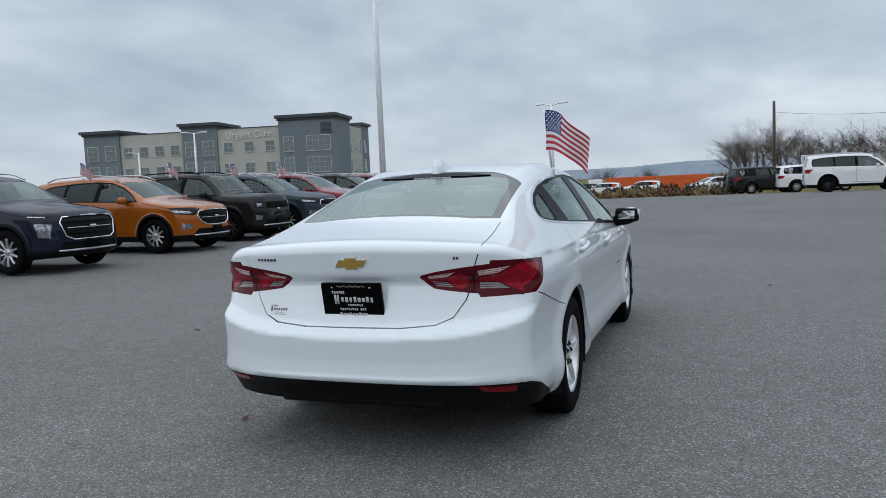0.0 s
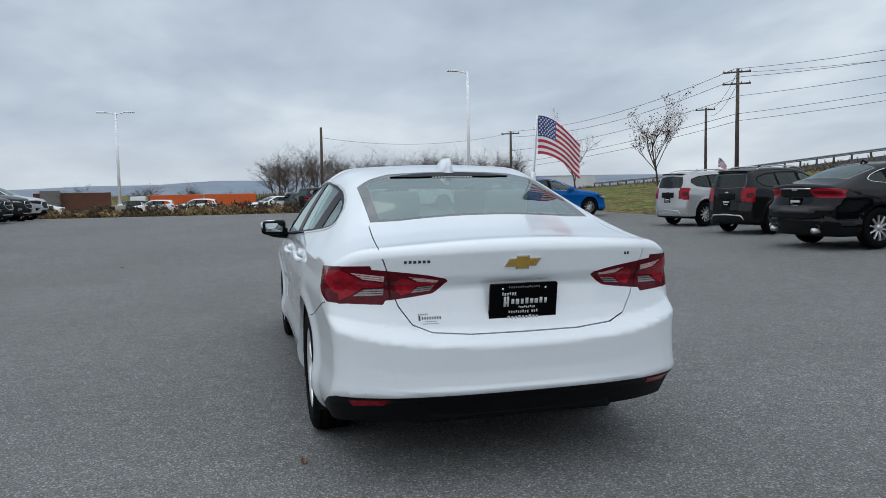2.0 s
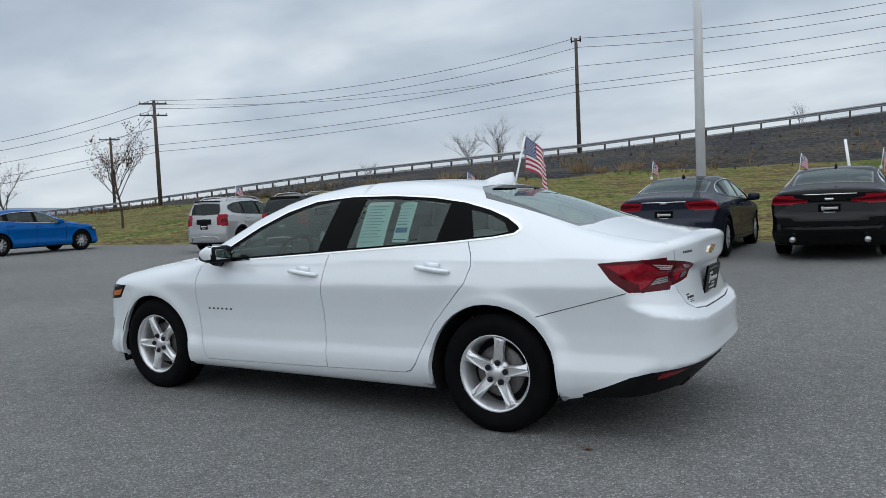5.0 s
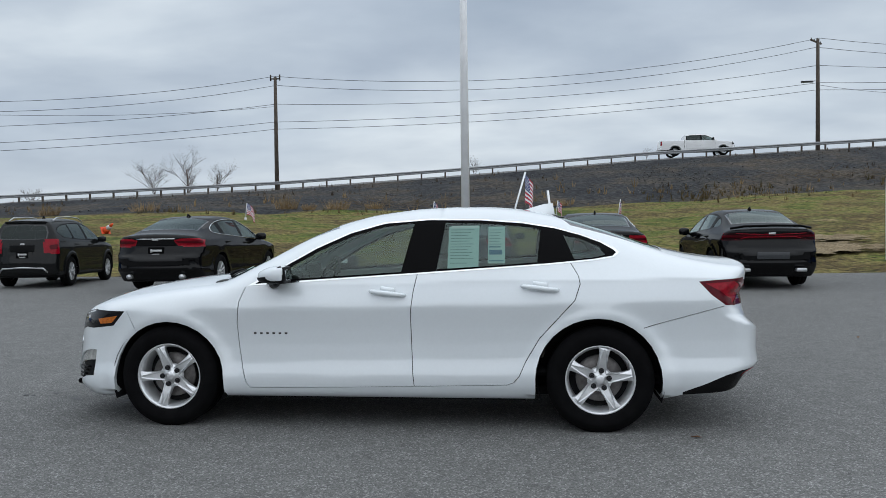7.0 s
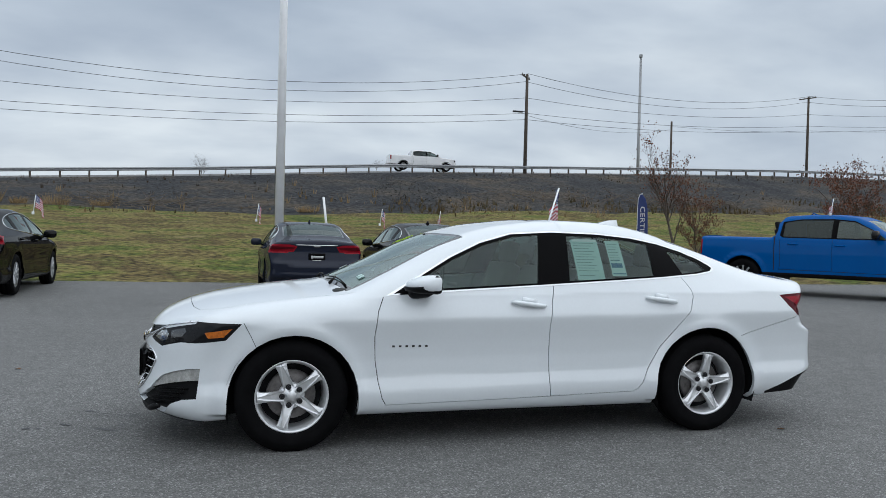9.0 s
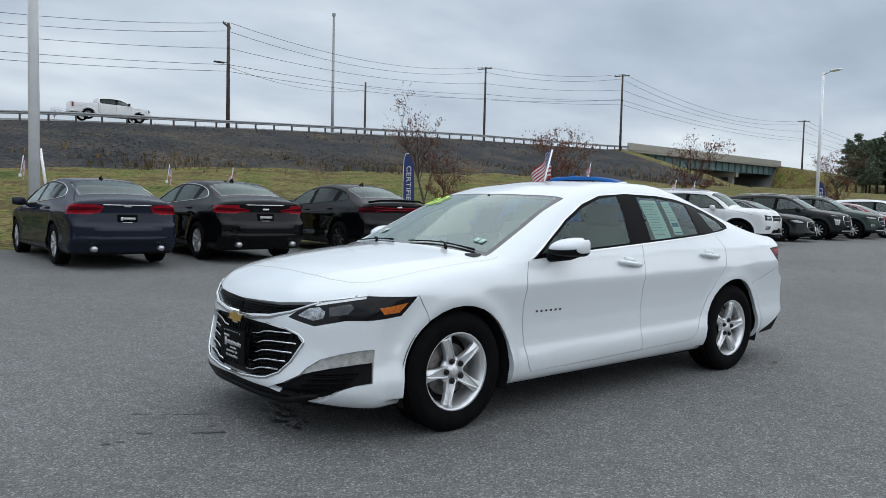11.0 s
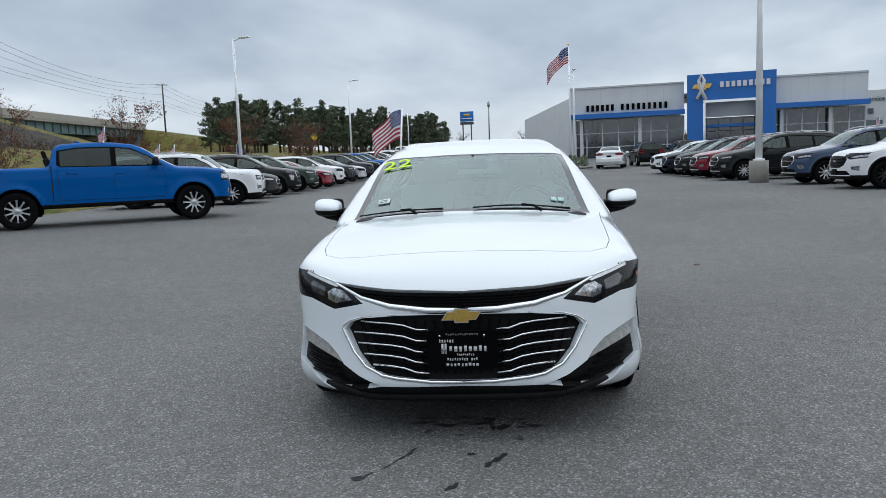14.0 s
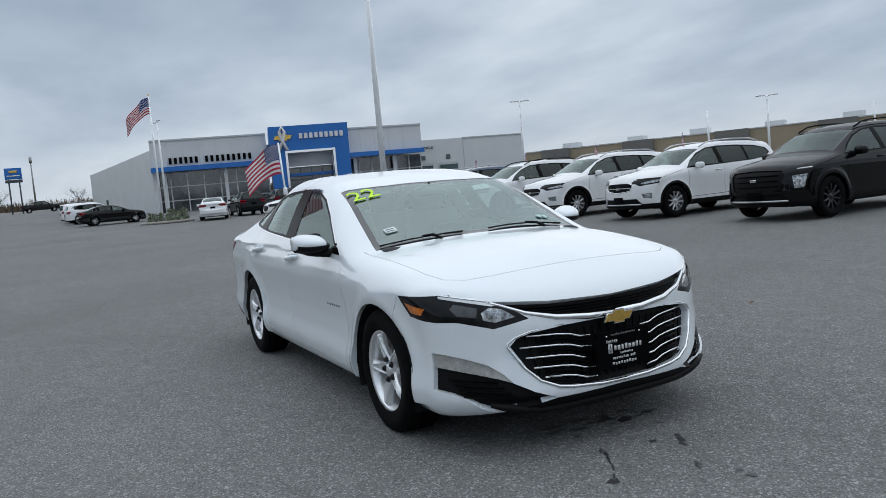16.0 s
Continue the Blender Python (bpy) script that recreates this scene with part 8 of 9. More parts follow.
def rocks():
    rng = random.Random(15)
    ico = [(0, 0, 1), (0.89, 0, 0.45), (0.28, 0.85, 0.45), (-0.72, 0.53, 0.45), (-0.72, -0.53, 0.45), (0.28, -0.85, 0.45), (0, 0, -0.6)]
    tri = [(0, 1, 2), (0, 2, 3), (0, 3, 4), (0, 4, 5), (0, 5, 1), (6, 2, 1), (6, 3, 2), (6, 4, 3), (6, 5, 4), (6, 1, 5)]
    pts, faces = [], []
    for k in range(900):
        x = rng.gauss(-12, 2.6) if k < 480 else rng.uniform(-90, 60)
        y = -43 + 0.08 * x + (rail_y(x) + 1 + 43 - 0.08 * x) * rng.uniform(0.1, 0.95)
        z, r, n = land_z(x, y), rng.uniform(0.03, 0.11), len(pts)
        pts += [(x + a * r * rng.uniform(0.7, 1.2), y + b * r * rng.uniform(0.7, 1.2), z + c * r * rng.uniform(0.7, 1.2)) for a, b, c in ico]
        faces += [[n + q for q in f] for f in tri]
    me = bpy.data.meshes.new("rocks")
    me.from_pydata(pts, [], faces)
    me.materials.append(M["rock"])
    tagged(new("rocks", me), "pale broken stones strewn over the embankment", "rocks", kind="stuff")


M["rock"] = mat("broken_stone", (0.10, 0.097, 0.092), 0.9, vary=0.3, scale=1.5)
rocks()


def straw_clump(x, y, r, h, seed):
    """One tall clump of dry grass."""
    rng = random.Random(seed)
    bm = bmesh.new()
    for k in range(160):
        a, q = rng.uniform(0, 6.3), r * math.sqrt(rng.random())
        b = Vector((math.cos(a) * q, math.sin(a) * q * 0.6, -0.05))
        side = Vector((math.sin(a + k), math.cos(a + k), 0)) * 0.018
        tip = b + Vector((rng.gauss(0, 0.16) + b.x * 0.4, rng.gauss(0, 0.16) + b.y * 0.4, h * rng.uniform(0.5, 1.1)))
        bm.faces.new([bm.verts.new(v) for v in (b - side, b + side, tip)])
    me = bpy.data.meshes.new("straw_clump")
    bm.to_mesh(me)
    bm.free()
    me.materials.append(M["straw"])
    tagged(new("straw_clump", me), "tall clump of dry straw-coloured grass below the embankment", "dry grass", "straw clumps").matrix_basis = pose(x, y, land_z(x, y))


for k, (x, y, r, h) in enumerate(((14.9, -43.4, 0.75, 1.0), (11.3, -42.6, 0.7, 0.85), (13.2, -42.8, 0.4, 0.5), (24.0, -42.0, 0.9, 0.8), (9.0, -43.3, 0.5, 0.5), (-3.0, -44.0, 0.5, 0.45), (30.5, -41.5, 0.7, 0.8), (-33.0, -46.5, 0.9, 0.5), (-41.0, -47.0, 1.1, 0.6))):
    straw_clump(x, y, r, h, 90 + k)


def brush_pile(x, y, spread, n, seed):
    """Pale dead branches strewn at the foot of the slope."""
    rng = random.Random(seed)
    bm = bmesh.new()
    for k in range(n):
        px, py = x + rng.gauss(0, spread), y + rng.gauss(0, 0.8)
        a, ln = rng.uniform(-0.5, 0.5) + (math.pi if k % 2 else 0), rng.uniform(0.7, 2.4)
        z = land_z(px, py) + 0.05
        mid = Vector((px + math.cos(a) * ln * 0.5, py + math.sin(a) * ln * 0.3, z + rng.uniform(0.05, 0.3)))
        end = Vector((px + math.cos(a) * ln, py + math.sin(a) * ln * 0.6, z + rng.uniform(0.0, 0.7)))
        tube(bm, [(px, py, z), mid, end], [0.04, 0.03, 0.012], 4, False)
        for q in range(2):
            tube(bm, [mid, mid + Vector((rng.gauss(0, 0.4), rng.gauss(0, 0.2), rng.uniform(0.1, 0.5)))], [0.018, 0.006], 3, False)
    me = bpy.data.meshes.new("brush_pile")
    bm.to_mesh(me)
    bm.free()
    me.materials.append(M["dead_wood"])
    tagged(new("brush_pile", me), "heap of pale dead branches at the foot of the embankment", "brushwood", kind="stuff")


M["dead_wood"] = mat("dead_wood", (0.15, 0.125, 0.10), 0.95, vary=0.3, scale=2)
brush_pile(7.0, -44.5, 2.6, 46, 1)
brush_pile(-33.0, -48.5, 4.5, 60, 2)
brush_pile(-22.0, -50.0, 4.0, 30, 3)
M["bare_soil"] = blotches("bare_soil", [(0.32, (0.17, 0.125, 0.07)), (0.5, (0.27, 0.205, 0.12)), (0.68, (0.34, 0.27, 0.17))], 1.2, 0.5, 14.0, 0.8, 20.0)


def soil_patch(x, y, rx, ry, seed):
    """A worn patch of soil and dead grass with a ragged edge, lying on the ground."""
    pts, faces, index, step = [], [], {}, 0.16
    nx, ny = int(rx * 1.4 / step), int(ry * 1.4 / step)

    def vert(i, j):
        if (i, j) not in index:
            px, py = x + i * step, y + j * step
            index[i, j] = len(pts)
            pts.append((px, py, land_z(px, py) + 0.10 + 0.16 * noise.noise((px * 0.22, py * 0.22, 3.0)) * min(1, max(0, EDGE - py) / 3)))
        return index[i, j]

    for i in range(-nx, nx):
        for j in range(-ny, ny):
            px, py = x + (i + 0.5) * step, y + (j + 0.5) * step
            d = math.hypot((px - x) / rx, (py - y) / ry) + 0.45 * noise.noise((px * 0.6, py * 0.6, seed)) + 0.5 * noise.noise((px * 2.6, py * 2.6, seed))
            if d < 0.85 and py < EDGE - 0.1:
                faces.append([vert(i, j), vert(i + 1, j), vert(i + 1, j + 1), vert(i, j + 1)])
    me = bpy.data.meshes.new("soil_patch")
    me.from_pydata(pts, [], faces)
    me.materials.append(M["bare_soil"])
    tagged(new("soil_patch", me), "worn tan patch of bare soil in the grass", "soil", kind="structure")


soil_patch(-8.6, -17.6, 3.4, 1.6, 1.0)
soil_patch(-9.5, -20.5, 2.6, 1.0, 4.0)


# ---- buildings ----
M["beige_stucco"] = mat("beige_stucco", (0.44, 0.44, 0.41), 0.9, vary=0.06, scale=0.6, fine=0.05, fine_scale=15, bump=0.1, bump_scale=40)
M["slate_panel"] = mat("blue_grey_panel", (0.155, 0.185, 0.215), 0.7, vary=0.07, scale=0.5, fine=0.04, fine_scale=12)
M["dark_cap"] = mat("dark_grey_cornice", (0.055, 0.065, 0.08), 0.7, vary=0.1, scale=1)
M["pale_panel"] = mat("pale_grey_metal_panel", (0.60, 0.61, 0.62), 0.5, vary=0.05, scale=0.4, fine=0.03, fine_scale=6)
M["blue_panel"] = mat("bright_blue_panel", (0.015, 0.14, 0.46), 0.35, vary=0.04, scale=0.5)
M["tan_wall"] = mat("tan_block_wall", (0.34, 0.28, 0.21), 0.9, vary=0.08, scale=0.3, fine=0.05, fine_scale=5)
M["brown_wall"] = mat("brown_block_wall", (0.17, 0.165, 0.16), 0.9, vary=0.08, scale=0.3)
M["brick_wall"] = mat("red_brown_wall", (0.13, 0.055, 0.04), 0.9, vary=0.15, scale=0.5)
M["orange_box"] = mat("orange_trailer", (0.62, 0.10, 0.012), 0.5, vary=0.08, scale=0.5)
M["steel_teal"] = mat("teal_girder_paint", (0.10, 0.17, 0.18), 0.6, vary=0.15, scale=0.4)
# teal base lifted and mottled in place of some sky reflection
M["pane"] = mat("dark_window_glass", (0.07, 0.11, 0.115), 0.06, vary=0.4, scale=0.2, spec=0.9)
# mottled grey base stands in for reflections and the interior behind
M["pane_shop"] = mat("showroom_glass", (0.050, 0.058, 0.064), 0.05, vary=0.6, scale=0.45, fine=0.3, fine_scale=2.0, spec=1.0, coat=0.7)
M["mullion"] = mat("grey_mullion", (0.50, 0.52, 0.53), 0.5, vary=0.05)
# pale blue-grey holds the haze of distance
M["hill"] = mat("hazy_hill", (0.20, 0.24, 0.29), 1.0, vary=0.12, scale=0.01)


def wall_run(name, parent, a, b, z0, z1, depth, material, label=""):
    """A thick wall between two plan points, its face on the line a-b, its body to the left of it."""
    a, b = Vector(a), Vector(b)
    d = b - a
    ob = part(name, boxes(((d.length, depth, z1 - z0), (d.length / 2, depth / 2, (z0 + z1) / 2))), material, parent, label, smooth=False)
    ob.matrix_basis = Matrix.Translation((a.x, a.y, 0)) @ Matrix.Rotation(math.atan2(d.y, d.x), 4, "Z")
    return ob


def window_on(run, u, z, w, h, cols=2, rows=2, pane="pane", frame="mullion", proud=0.05):
    """A framed window set on the face of a wall run; its panes and bars are parts."""
    f = part("window", boxes(((w + 0.16, 0.10, 0.08), (u, -proud, z + h / 2 + 0.04)), ((w + 0.16, 0.14, 0.08), (u, -proud, z - h / 2 - 0.04)), ((0.08, 0.10, h), (u - w / 2 - 0.04, -proud, z)), ((0.08, 0.10, h), (u + w / 2 + 0.04, -proud, z))), frame, run, smooth=False)
    cw, ch = w / cols, h / rows
    for i in range(cols):
        for j in range(rows):
            part("pane", boxes(((cw - 0.05, 0.03, ch - 0.05), (u - w / 2 + cw * (i + 0.5), -proud * 0.6, z - h / 2 + ch * (j + 0.5)))), pane, f, smooth=False)
    part("bar", boxes(((w, 0.03, h), (u, -proud * 0.2 + 0.004, z))), frame, f, smooth=False)
    return f


def medical_building():
    ob = thing("medical_building", "three-storey beige and blue-grey medical office building with dark cornices", "building")
    A, B = Vector((97.7, 51.8)), Vector((89.95, 92.06))
    d = (B - A)
    L = d.length
    d.normalize()
    n = Vector((d.y, -d.x))  # away from the camera side
    if n.x < 0:
        n = -n
    z0 = -1.0

    def run(f0, f1, top, material, out=0.0, name="wall"):
        # from far to near, so that the face looks at the lot
        p, q = A + d * L * f1 - n * out, A + d * L * f0 - n * out
        return wall_run(name, ob, p, q, z0, top, 8.0, material), L * (f1 - f0)

    # fractions along the front, from the near corner
    for f0, f1, top, m, out, cols, cap in ((0.0, 0.215, 12.2, "slate_panel", 0.6, 3, True), (0.215, 0.46, 11.0, "beige_stucco", 0.0, 3, False), (0.46, 0.60, 11.8, "slate_panel", 0.3, 2, True), (0.60, 0.855, 10.9, "beige_stucco", 0.0, 4, False), (0.855, 1.0, 11.4, "slate_panel", 0.4, 2, True)):
        w, ln = run(f0, f1, top, m, out)
        if cap:
            part("cornice", boxes(((ln + 0.8, 9.0, 0.45), (ln / 2, 3.9, top + 0.1)), ((ln + 0.3, 8.4, 0.3), (ln / 2, 3.9, top - 0.28))), "dark_cap", w, smooth=False)
        else:
            part("coping", boxes(((ln, 8.1, 0.12), (ln / 2, 3.97, top + 0.06))), "dark_cap", w, smooth=False)
        for z in (1.6, 5.0, 8.2):
            for c in range(cols):
                u = ln * (c + 0.5) / cols
                if m == "slate_panel" and cols == 3:
                    if c == 2:
                        window_on(w, ln * 0.17, z, 1.5, 2.2, 2, 3)
                    elif c == 0:
                        window_on(w, ln * 0.70, z, 3.6, 2.2, 4, 3)
                else:
                    window_on(w, u, z, 1.4 if m == "beige_stucco" else 1.7, 1.5 if m == "beige_stucco" else 2.2, 2, 2 if m == "beige_stucco" else 3)
        if (f0, f1) == (0.215, 0.46):
            t = part("lettering", words("Urgent Care", 1.45, 0.15), "flag_white", w, "white raised letters")
            t.matrix_basis = pose(ln * 0.5, -0.10, 10.0, 90, 0, 0)
        if (f0, f1) == (0.0, 0.215):
            part("wall_sign", boxes(((1.6, 0.15, 1.1), (ln * 0.84, -0.08, 10.6)), ((1.9, 0.12, 0.35), (ln * 0.84, -0.08, 9.8)), bevel=0.04), "dark_cap", w, smooth=False)
    # the end wall, turning away
    for s0, s1, top, m in ((0.0, 4.0, 12.0, "slate_panel"), (4.0, 16.0, 11.2, "beige_stucco"), (16.0, 21.0, 11.9, "slate_panel")):
        w = wall_run("end_wall", ob, A + n * s0 + d * 0.4, A + n * s1 + d * 0.4, z0, top, 2.0, m)
        for z in (1.6, 5.0, 8.2):
            for u in ((2.0,) if s1 - s0 < 6 else (1.6, 4.6, 7.6, 10.4)):
                window_on(w, u, z, 1.2, 1.9, 1, 3)
        if m == "slate_panel":
            part("cornice", boxes(((s1 - s0 + 0.6, 2.6, 0.45), ((s1 - s0) / 2, 0.9, top + 0.1))), "dark_cap", w, smooth=False)
    return ob


medical_building()


def dealership():
    ob = thing("dealership_building", "pale grey car dealership with bright blue portal and glass front", "building")
    zb = 0.9
    F0, F1, F2, F3, F4, F5 = (-72.6, 7.0), (-70.6, 17.7), (-69.4, 17.7), (-67.5, 25.25), (-68.4, 25.25), (-67.15, 33.15)

    def shopfront(a, b, top, band, cols, name="showroom_wall"):
        a, b = Vector(a), Vector(b)
        w = wall_run(name, ob, a, b, band + 0.55, top, 14.0, "pale_panel")
        ln = (b - a).length
        part("blue_band", boxes(((ln + 0.1, 0.9, 0.45), (ln / 2, -0.25, band + 0.32))), "blue_panel", w, smooth=False)
        part("coping", boxes(((ln, 14.1, 0.15), (ln / 2, 6.95, top + 0.07))), "mullion", w, smooth=False)
        for k in range(1, int(ln / 1.5)):
            part("panel_joint", boxes(((0.03, 0.02, top - band - 0.6), (k * 1.5, -0.006, (top + band + 0.55) / 2))), "mullion", w, smooth=False)
        for i in range(cols):
            for j in range(3):
                hh = (band - zb) / 3
                part("pane", boxes(((ln / cols - 0.10, 0.06, hh - 0.09), (ln * (i + 0.5) / cols, 0.8, zb + hh * (j + 0.5)))), "pane_shop", w, smooth=False)
        for i in range(cols + 1):
            part("mullion", boxes(((0.12, 0.16, band - zb), (ln * i / cols, 0.78, (band + zb) / 2))), "mullion", w, smooth=False)
        for j in range(4):
            part("mullion", boxes(((ln, 0.14, 0.09), (ln / 2, 0.79, zb + (band - zb) * j / 3))), "mullion", w, smooth=False)
        for i in (0.10, 0.62):
            part("column", boxes(((0.32, 0.32, band - zb), (ln * i, 0.25, (band + zb) / 2))), "pale_panel", w, smooth=False)
        # dark panel stands in for the unlit depth of the showroom
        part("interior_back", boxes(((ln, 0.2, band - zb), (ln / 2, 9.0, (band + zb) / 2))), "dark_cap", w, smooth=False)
        return w, ln

    w, ln = shopfront(F0, F1, 8.0, 4.95, 7)
    # plain bars where the dealer's name stands
    for k, (c, h) in enumerate([(x, 0.60) for x in np.linspace(1.75, 4.15, 6)] + [(x, 0.60) for x in np.linspace(5.1, 9.2, 9)]):
        part("name_bar", boxes(((0.27, 0.10, h), (c, -0.08, 6.05))), "gloss_black", w, smooth=False)
    w, ln = shopfront(F4, F5, 7.95, 5.0, 6)
    # the blue portal
    a, b = Vector(F2), Vector(F3)
    p = wall_run("portal", ob, a, b, 6.1, 8.6, 6.0, "blue_panel", "bright blue entrance portal")
    pl = (b - a).length
    for u0, u1 in ((0.0, 1.55), (pl - 1.55, pl)):
        part("portal_pier", boxes(((u1 - u0, 6.0, 6.1 - zb), ((u0 + u1) / 2, 3.0, (6.1 + zb) / 2))), "blue_panel", p, smooth=False)
    part("portal_trim", boxes(((pl - 2.9, 0.25, 0.22), (pl / 2, -0.05, 6.05)), ((0.22, 0.25, 6.0 - zb), (1.55, -0.05, (6 + zb) / 2)), ((0.22, 0.25, 6.0 - zb), (pl - 1.55, -0.05, (6 + zb) / 2))), "chrome", p, smooth=False)
    part("portal_soffit", boxes(((pl - 3.2, 0.5, 1.3), (pl / 2, 1.6, 5.3))), "pale_panel", p, smooth=False)
    part("inner_blue_bar", boxes(((pl - 3.2, 0.3, 0.28), (pl / 2, 1.4, 3.8))), "blue_panel", p, smooth=False)
    for i in range(4):
        for j in range(3):
            part("pane", boxes(((1.0, 0.06, 1.1), (1.75 + 1.1 * (i + 0.5), 1.9, zb + 0.6 + 1.2 * j))), "pane_shop", p, smooth=False)
    part("lobby_back", boxes(((pl - 3.2, 0.1, 4.6 - zb), (pl / 2, 2.2, (4.6 + zb) / 2))), "mullion", p, smooth=False)
    for k, c in enumerate(np.linspace(3.1, 7.1, 9)):
        part("sign_bar", boxes(((0.32, 0.12, 0.52), (c, -0.08, 7.55))), "flag_white", p, smooth=False)
    part("emblem", plate_of([(-0.9, -0.2), (-0.35, -0.2), (-0.35, -0.35), (0.35, -0.35), (0.35, -0.2), (0.7, -0.2), (0.9, 0.2), (0.35, 0.2), (0.35, 0.35), (-0.35, 0.35), (-0.35, 0.2), (-0.7, 0.2)], 0.12, pose(1.35, -0.14, 7.5)), "gold", p, "golden cross-shaped badge", smooth=False)
    loop = part("ribbon", tube(bmesh.new(), [(1.7, -0.2, 6.2), (1.25, -0.22, 7.2), (1.05, -0.22, 8.0), (1.3, -0.22, 8.5), (1.55, -0.22, 8.0), (1.35, -0.22, 7.2), (0.9, -0.2, 6.3)], [0.16] * 7, 6), "flag_white", p, "pale ribbon on the portal")
    # flank, service wing, back parts
    wall_run("flank_wall", ob, (-112.0, 3.6), F0, zb, 7.2, 0.6, "pale_panel")
    fl = wall_run("flank_roof", ob, (-112.0, 4.2), (-72.8, 7.8), 6.9, 7.25, 14.0, "pale_panel")
    for u in (12.0, 20.0, 27.0):
        part("flank_window", boxes(((1.4, 0.1, 2.2), (u, -0.65, zb + 1.4))), "pane", fl, smooth=False)
    s = wall_run("service_wing", ob, (-73.6, 31.0), (-71.8, 40.67), zb, 6.7, 10.0, "pale_panel")
    for u in (5.0, 7.95):
        part("roller_door", boxes(((2.3, 0.12, 3.2), (u, -0.03, zb + 1.6))), "mullion", s, smooth=False)
        for j in range(3):
            part("door_pane", boxes(((2.1, 0.06, 0.55), (u, -0.10, zb + 1.2 + 0.72 * j))), "pane", s, smooth=False)
        part("bay_number", boxes(((0.5, 0.08, 0.5), (u, -0.04, zb + 3.8))), "ink", s, smooth=False)
    t = part("lettering", words("Certified Service", 0.62, 0.08), "ink", s, "dark raised letters")
    t.matrix_basis = pose(4.15, -0.06, 5.85, 90, 0, 0)
    rear = wall_run("rear_wing", ob, (-71.75, 40.68), (-70.45, 48.0), zb, 6.65, 10.0, "pale_panel")
    part("coping", boxes(((7.4, 10.1, 0.12), (3.7, 4.95, 6.7))), "mullion", rear, smooth=False)
    return ob


dealership()


def simple_building(name, label, a, b, z0, z1, depth, material, blocks=(), units=0):
    ob = thing(name, label, "building")
    w = wall_run("wall", ob, a, b, z0, z1, depth, material)
    ln = (Vector(b) - Vector(a)).length
    part("coping", boxes(((ln, depth + 0.1, 0.15), (ln / 2, depth / 2 - 0.05, z1 + 0.07))), "mullion", w, smooth=False)
    for u0, u1, top, m in blocks:
        part("block", boxes(((u1 - u0, 1.0, top - z0), ((u0 + u1) / 2, -0.3, (top + z0) / 2))), m, w, smooth=False)
    for k in range(units):
        part("roof_unit", boxes(((2.6, 2.0, 0.9), (ln * (k + 0.6) / units, 5.0 + 2 * (k % 2), z1 + 0.6)), bevel=0.05), "pale_panel", w, smooth=False)
    return ob


simple_building("shopping_strip", "long tan and brown flat-roofed shopping strip beyond the lot", (-97.0, 66.0), (-20.0, 112.0), 0.5, 5.4, 20.0, "tan_wall", [(k * 13.0 + 3, k * 13.0 + 7.5, 5.55, "brown_wall") for k in range(6)], 9)
simple_building("brick_shop", "low red-brown shop building far beyond the lot", (132.0, 34.5), (134.0, 23.0), -2.2, 1.6, 8.0, "brick_wall", [(1.0, 4.0, 2.0, "brown_wall")])
simple_building("white_shed", "long low white shed beyond the far wood", (138.0, -6.0), (136.0, -18.0), -2.0, 0.9, 6.0, "pale_panel")
simple_building("low_warehouse", "long low pale warehouse beyond the grass", (150.0, -22.0), (125.0, -60.0), -1.0, 3.2, 12.0, "pale_panel")


def trailer(x, y, heading, label, material, ln=9.0):
    ob = thing("trailer", label, "trailer", pose(x, y, land_z(x, y), 0, 0, heading), group="orange trailers")
    part("box", boxes(((ln, 2.5, 2.5), (0, 0, 1.75)), bevel=0.05), material, ob, smooth=False)
    part("bed", boxes(((ln, 2.3, 0.2), (0, 0, 0.42))), "dark_trim", ob, smooth=False)
    for u in (-ln * 0.35, -ln * 0.22, ln * 0.3):
        for s in (1, -1):
            o = new("wheel", WHEELS[True]["tyre"])
            o.parent = ob
            o.matrix_basis = pose(u, s * 1.05, 0.36, 0, 0, 0 if s > 0 else 180)
    for k in range(6):
        part("rib", boxes(((0.06, 2.54, 2.4), (-ln / 2 + ln * (k + 0.5) / 6, 0, 1.75))), material, ob, smooth=False)


trailer(124.5, 3.4, 92, "orange box trailer standing far beyond the lot", "orange_box", 8.0)
trailer(126.0, 11.8, 90, "orange box trailer with a red top standing far beyond the lot", "orange_box", 8.0)
cab = thing("truck_cab", "white lorry cab beside the orange trailers", "lorry", pose(123.0, 17.3, land_z(123, 17.3), 0, 0, 90))
part("cab", boxes(((2.2, 2.4, 2.2), (0, 0, 1.7)), ((1.2, 2.2, 1.1), (1.6, 0, 1.1)), bevel=0.15), "pearl_paint", cab)
part("windshield", boxes(((0.06, 2.0, 0.8), (1.12, 0, 2.1))), "pane", cab)
part("chassis", boxes(((4.5, 1.2, 0.5), (-0.2, 0, 0.5))), "dark_trim", cab)


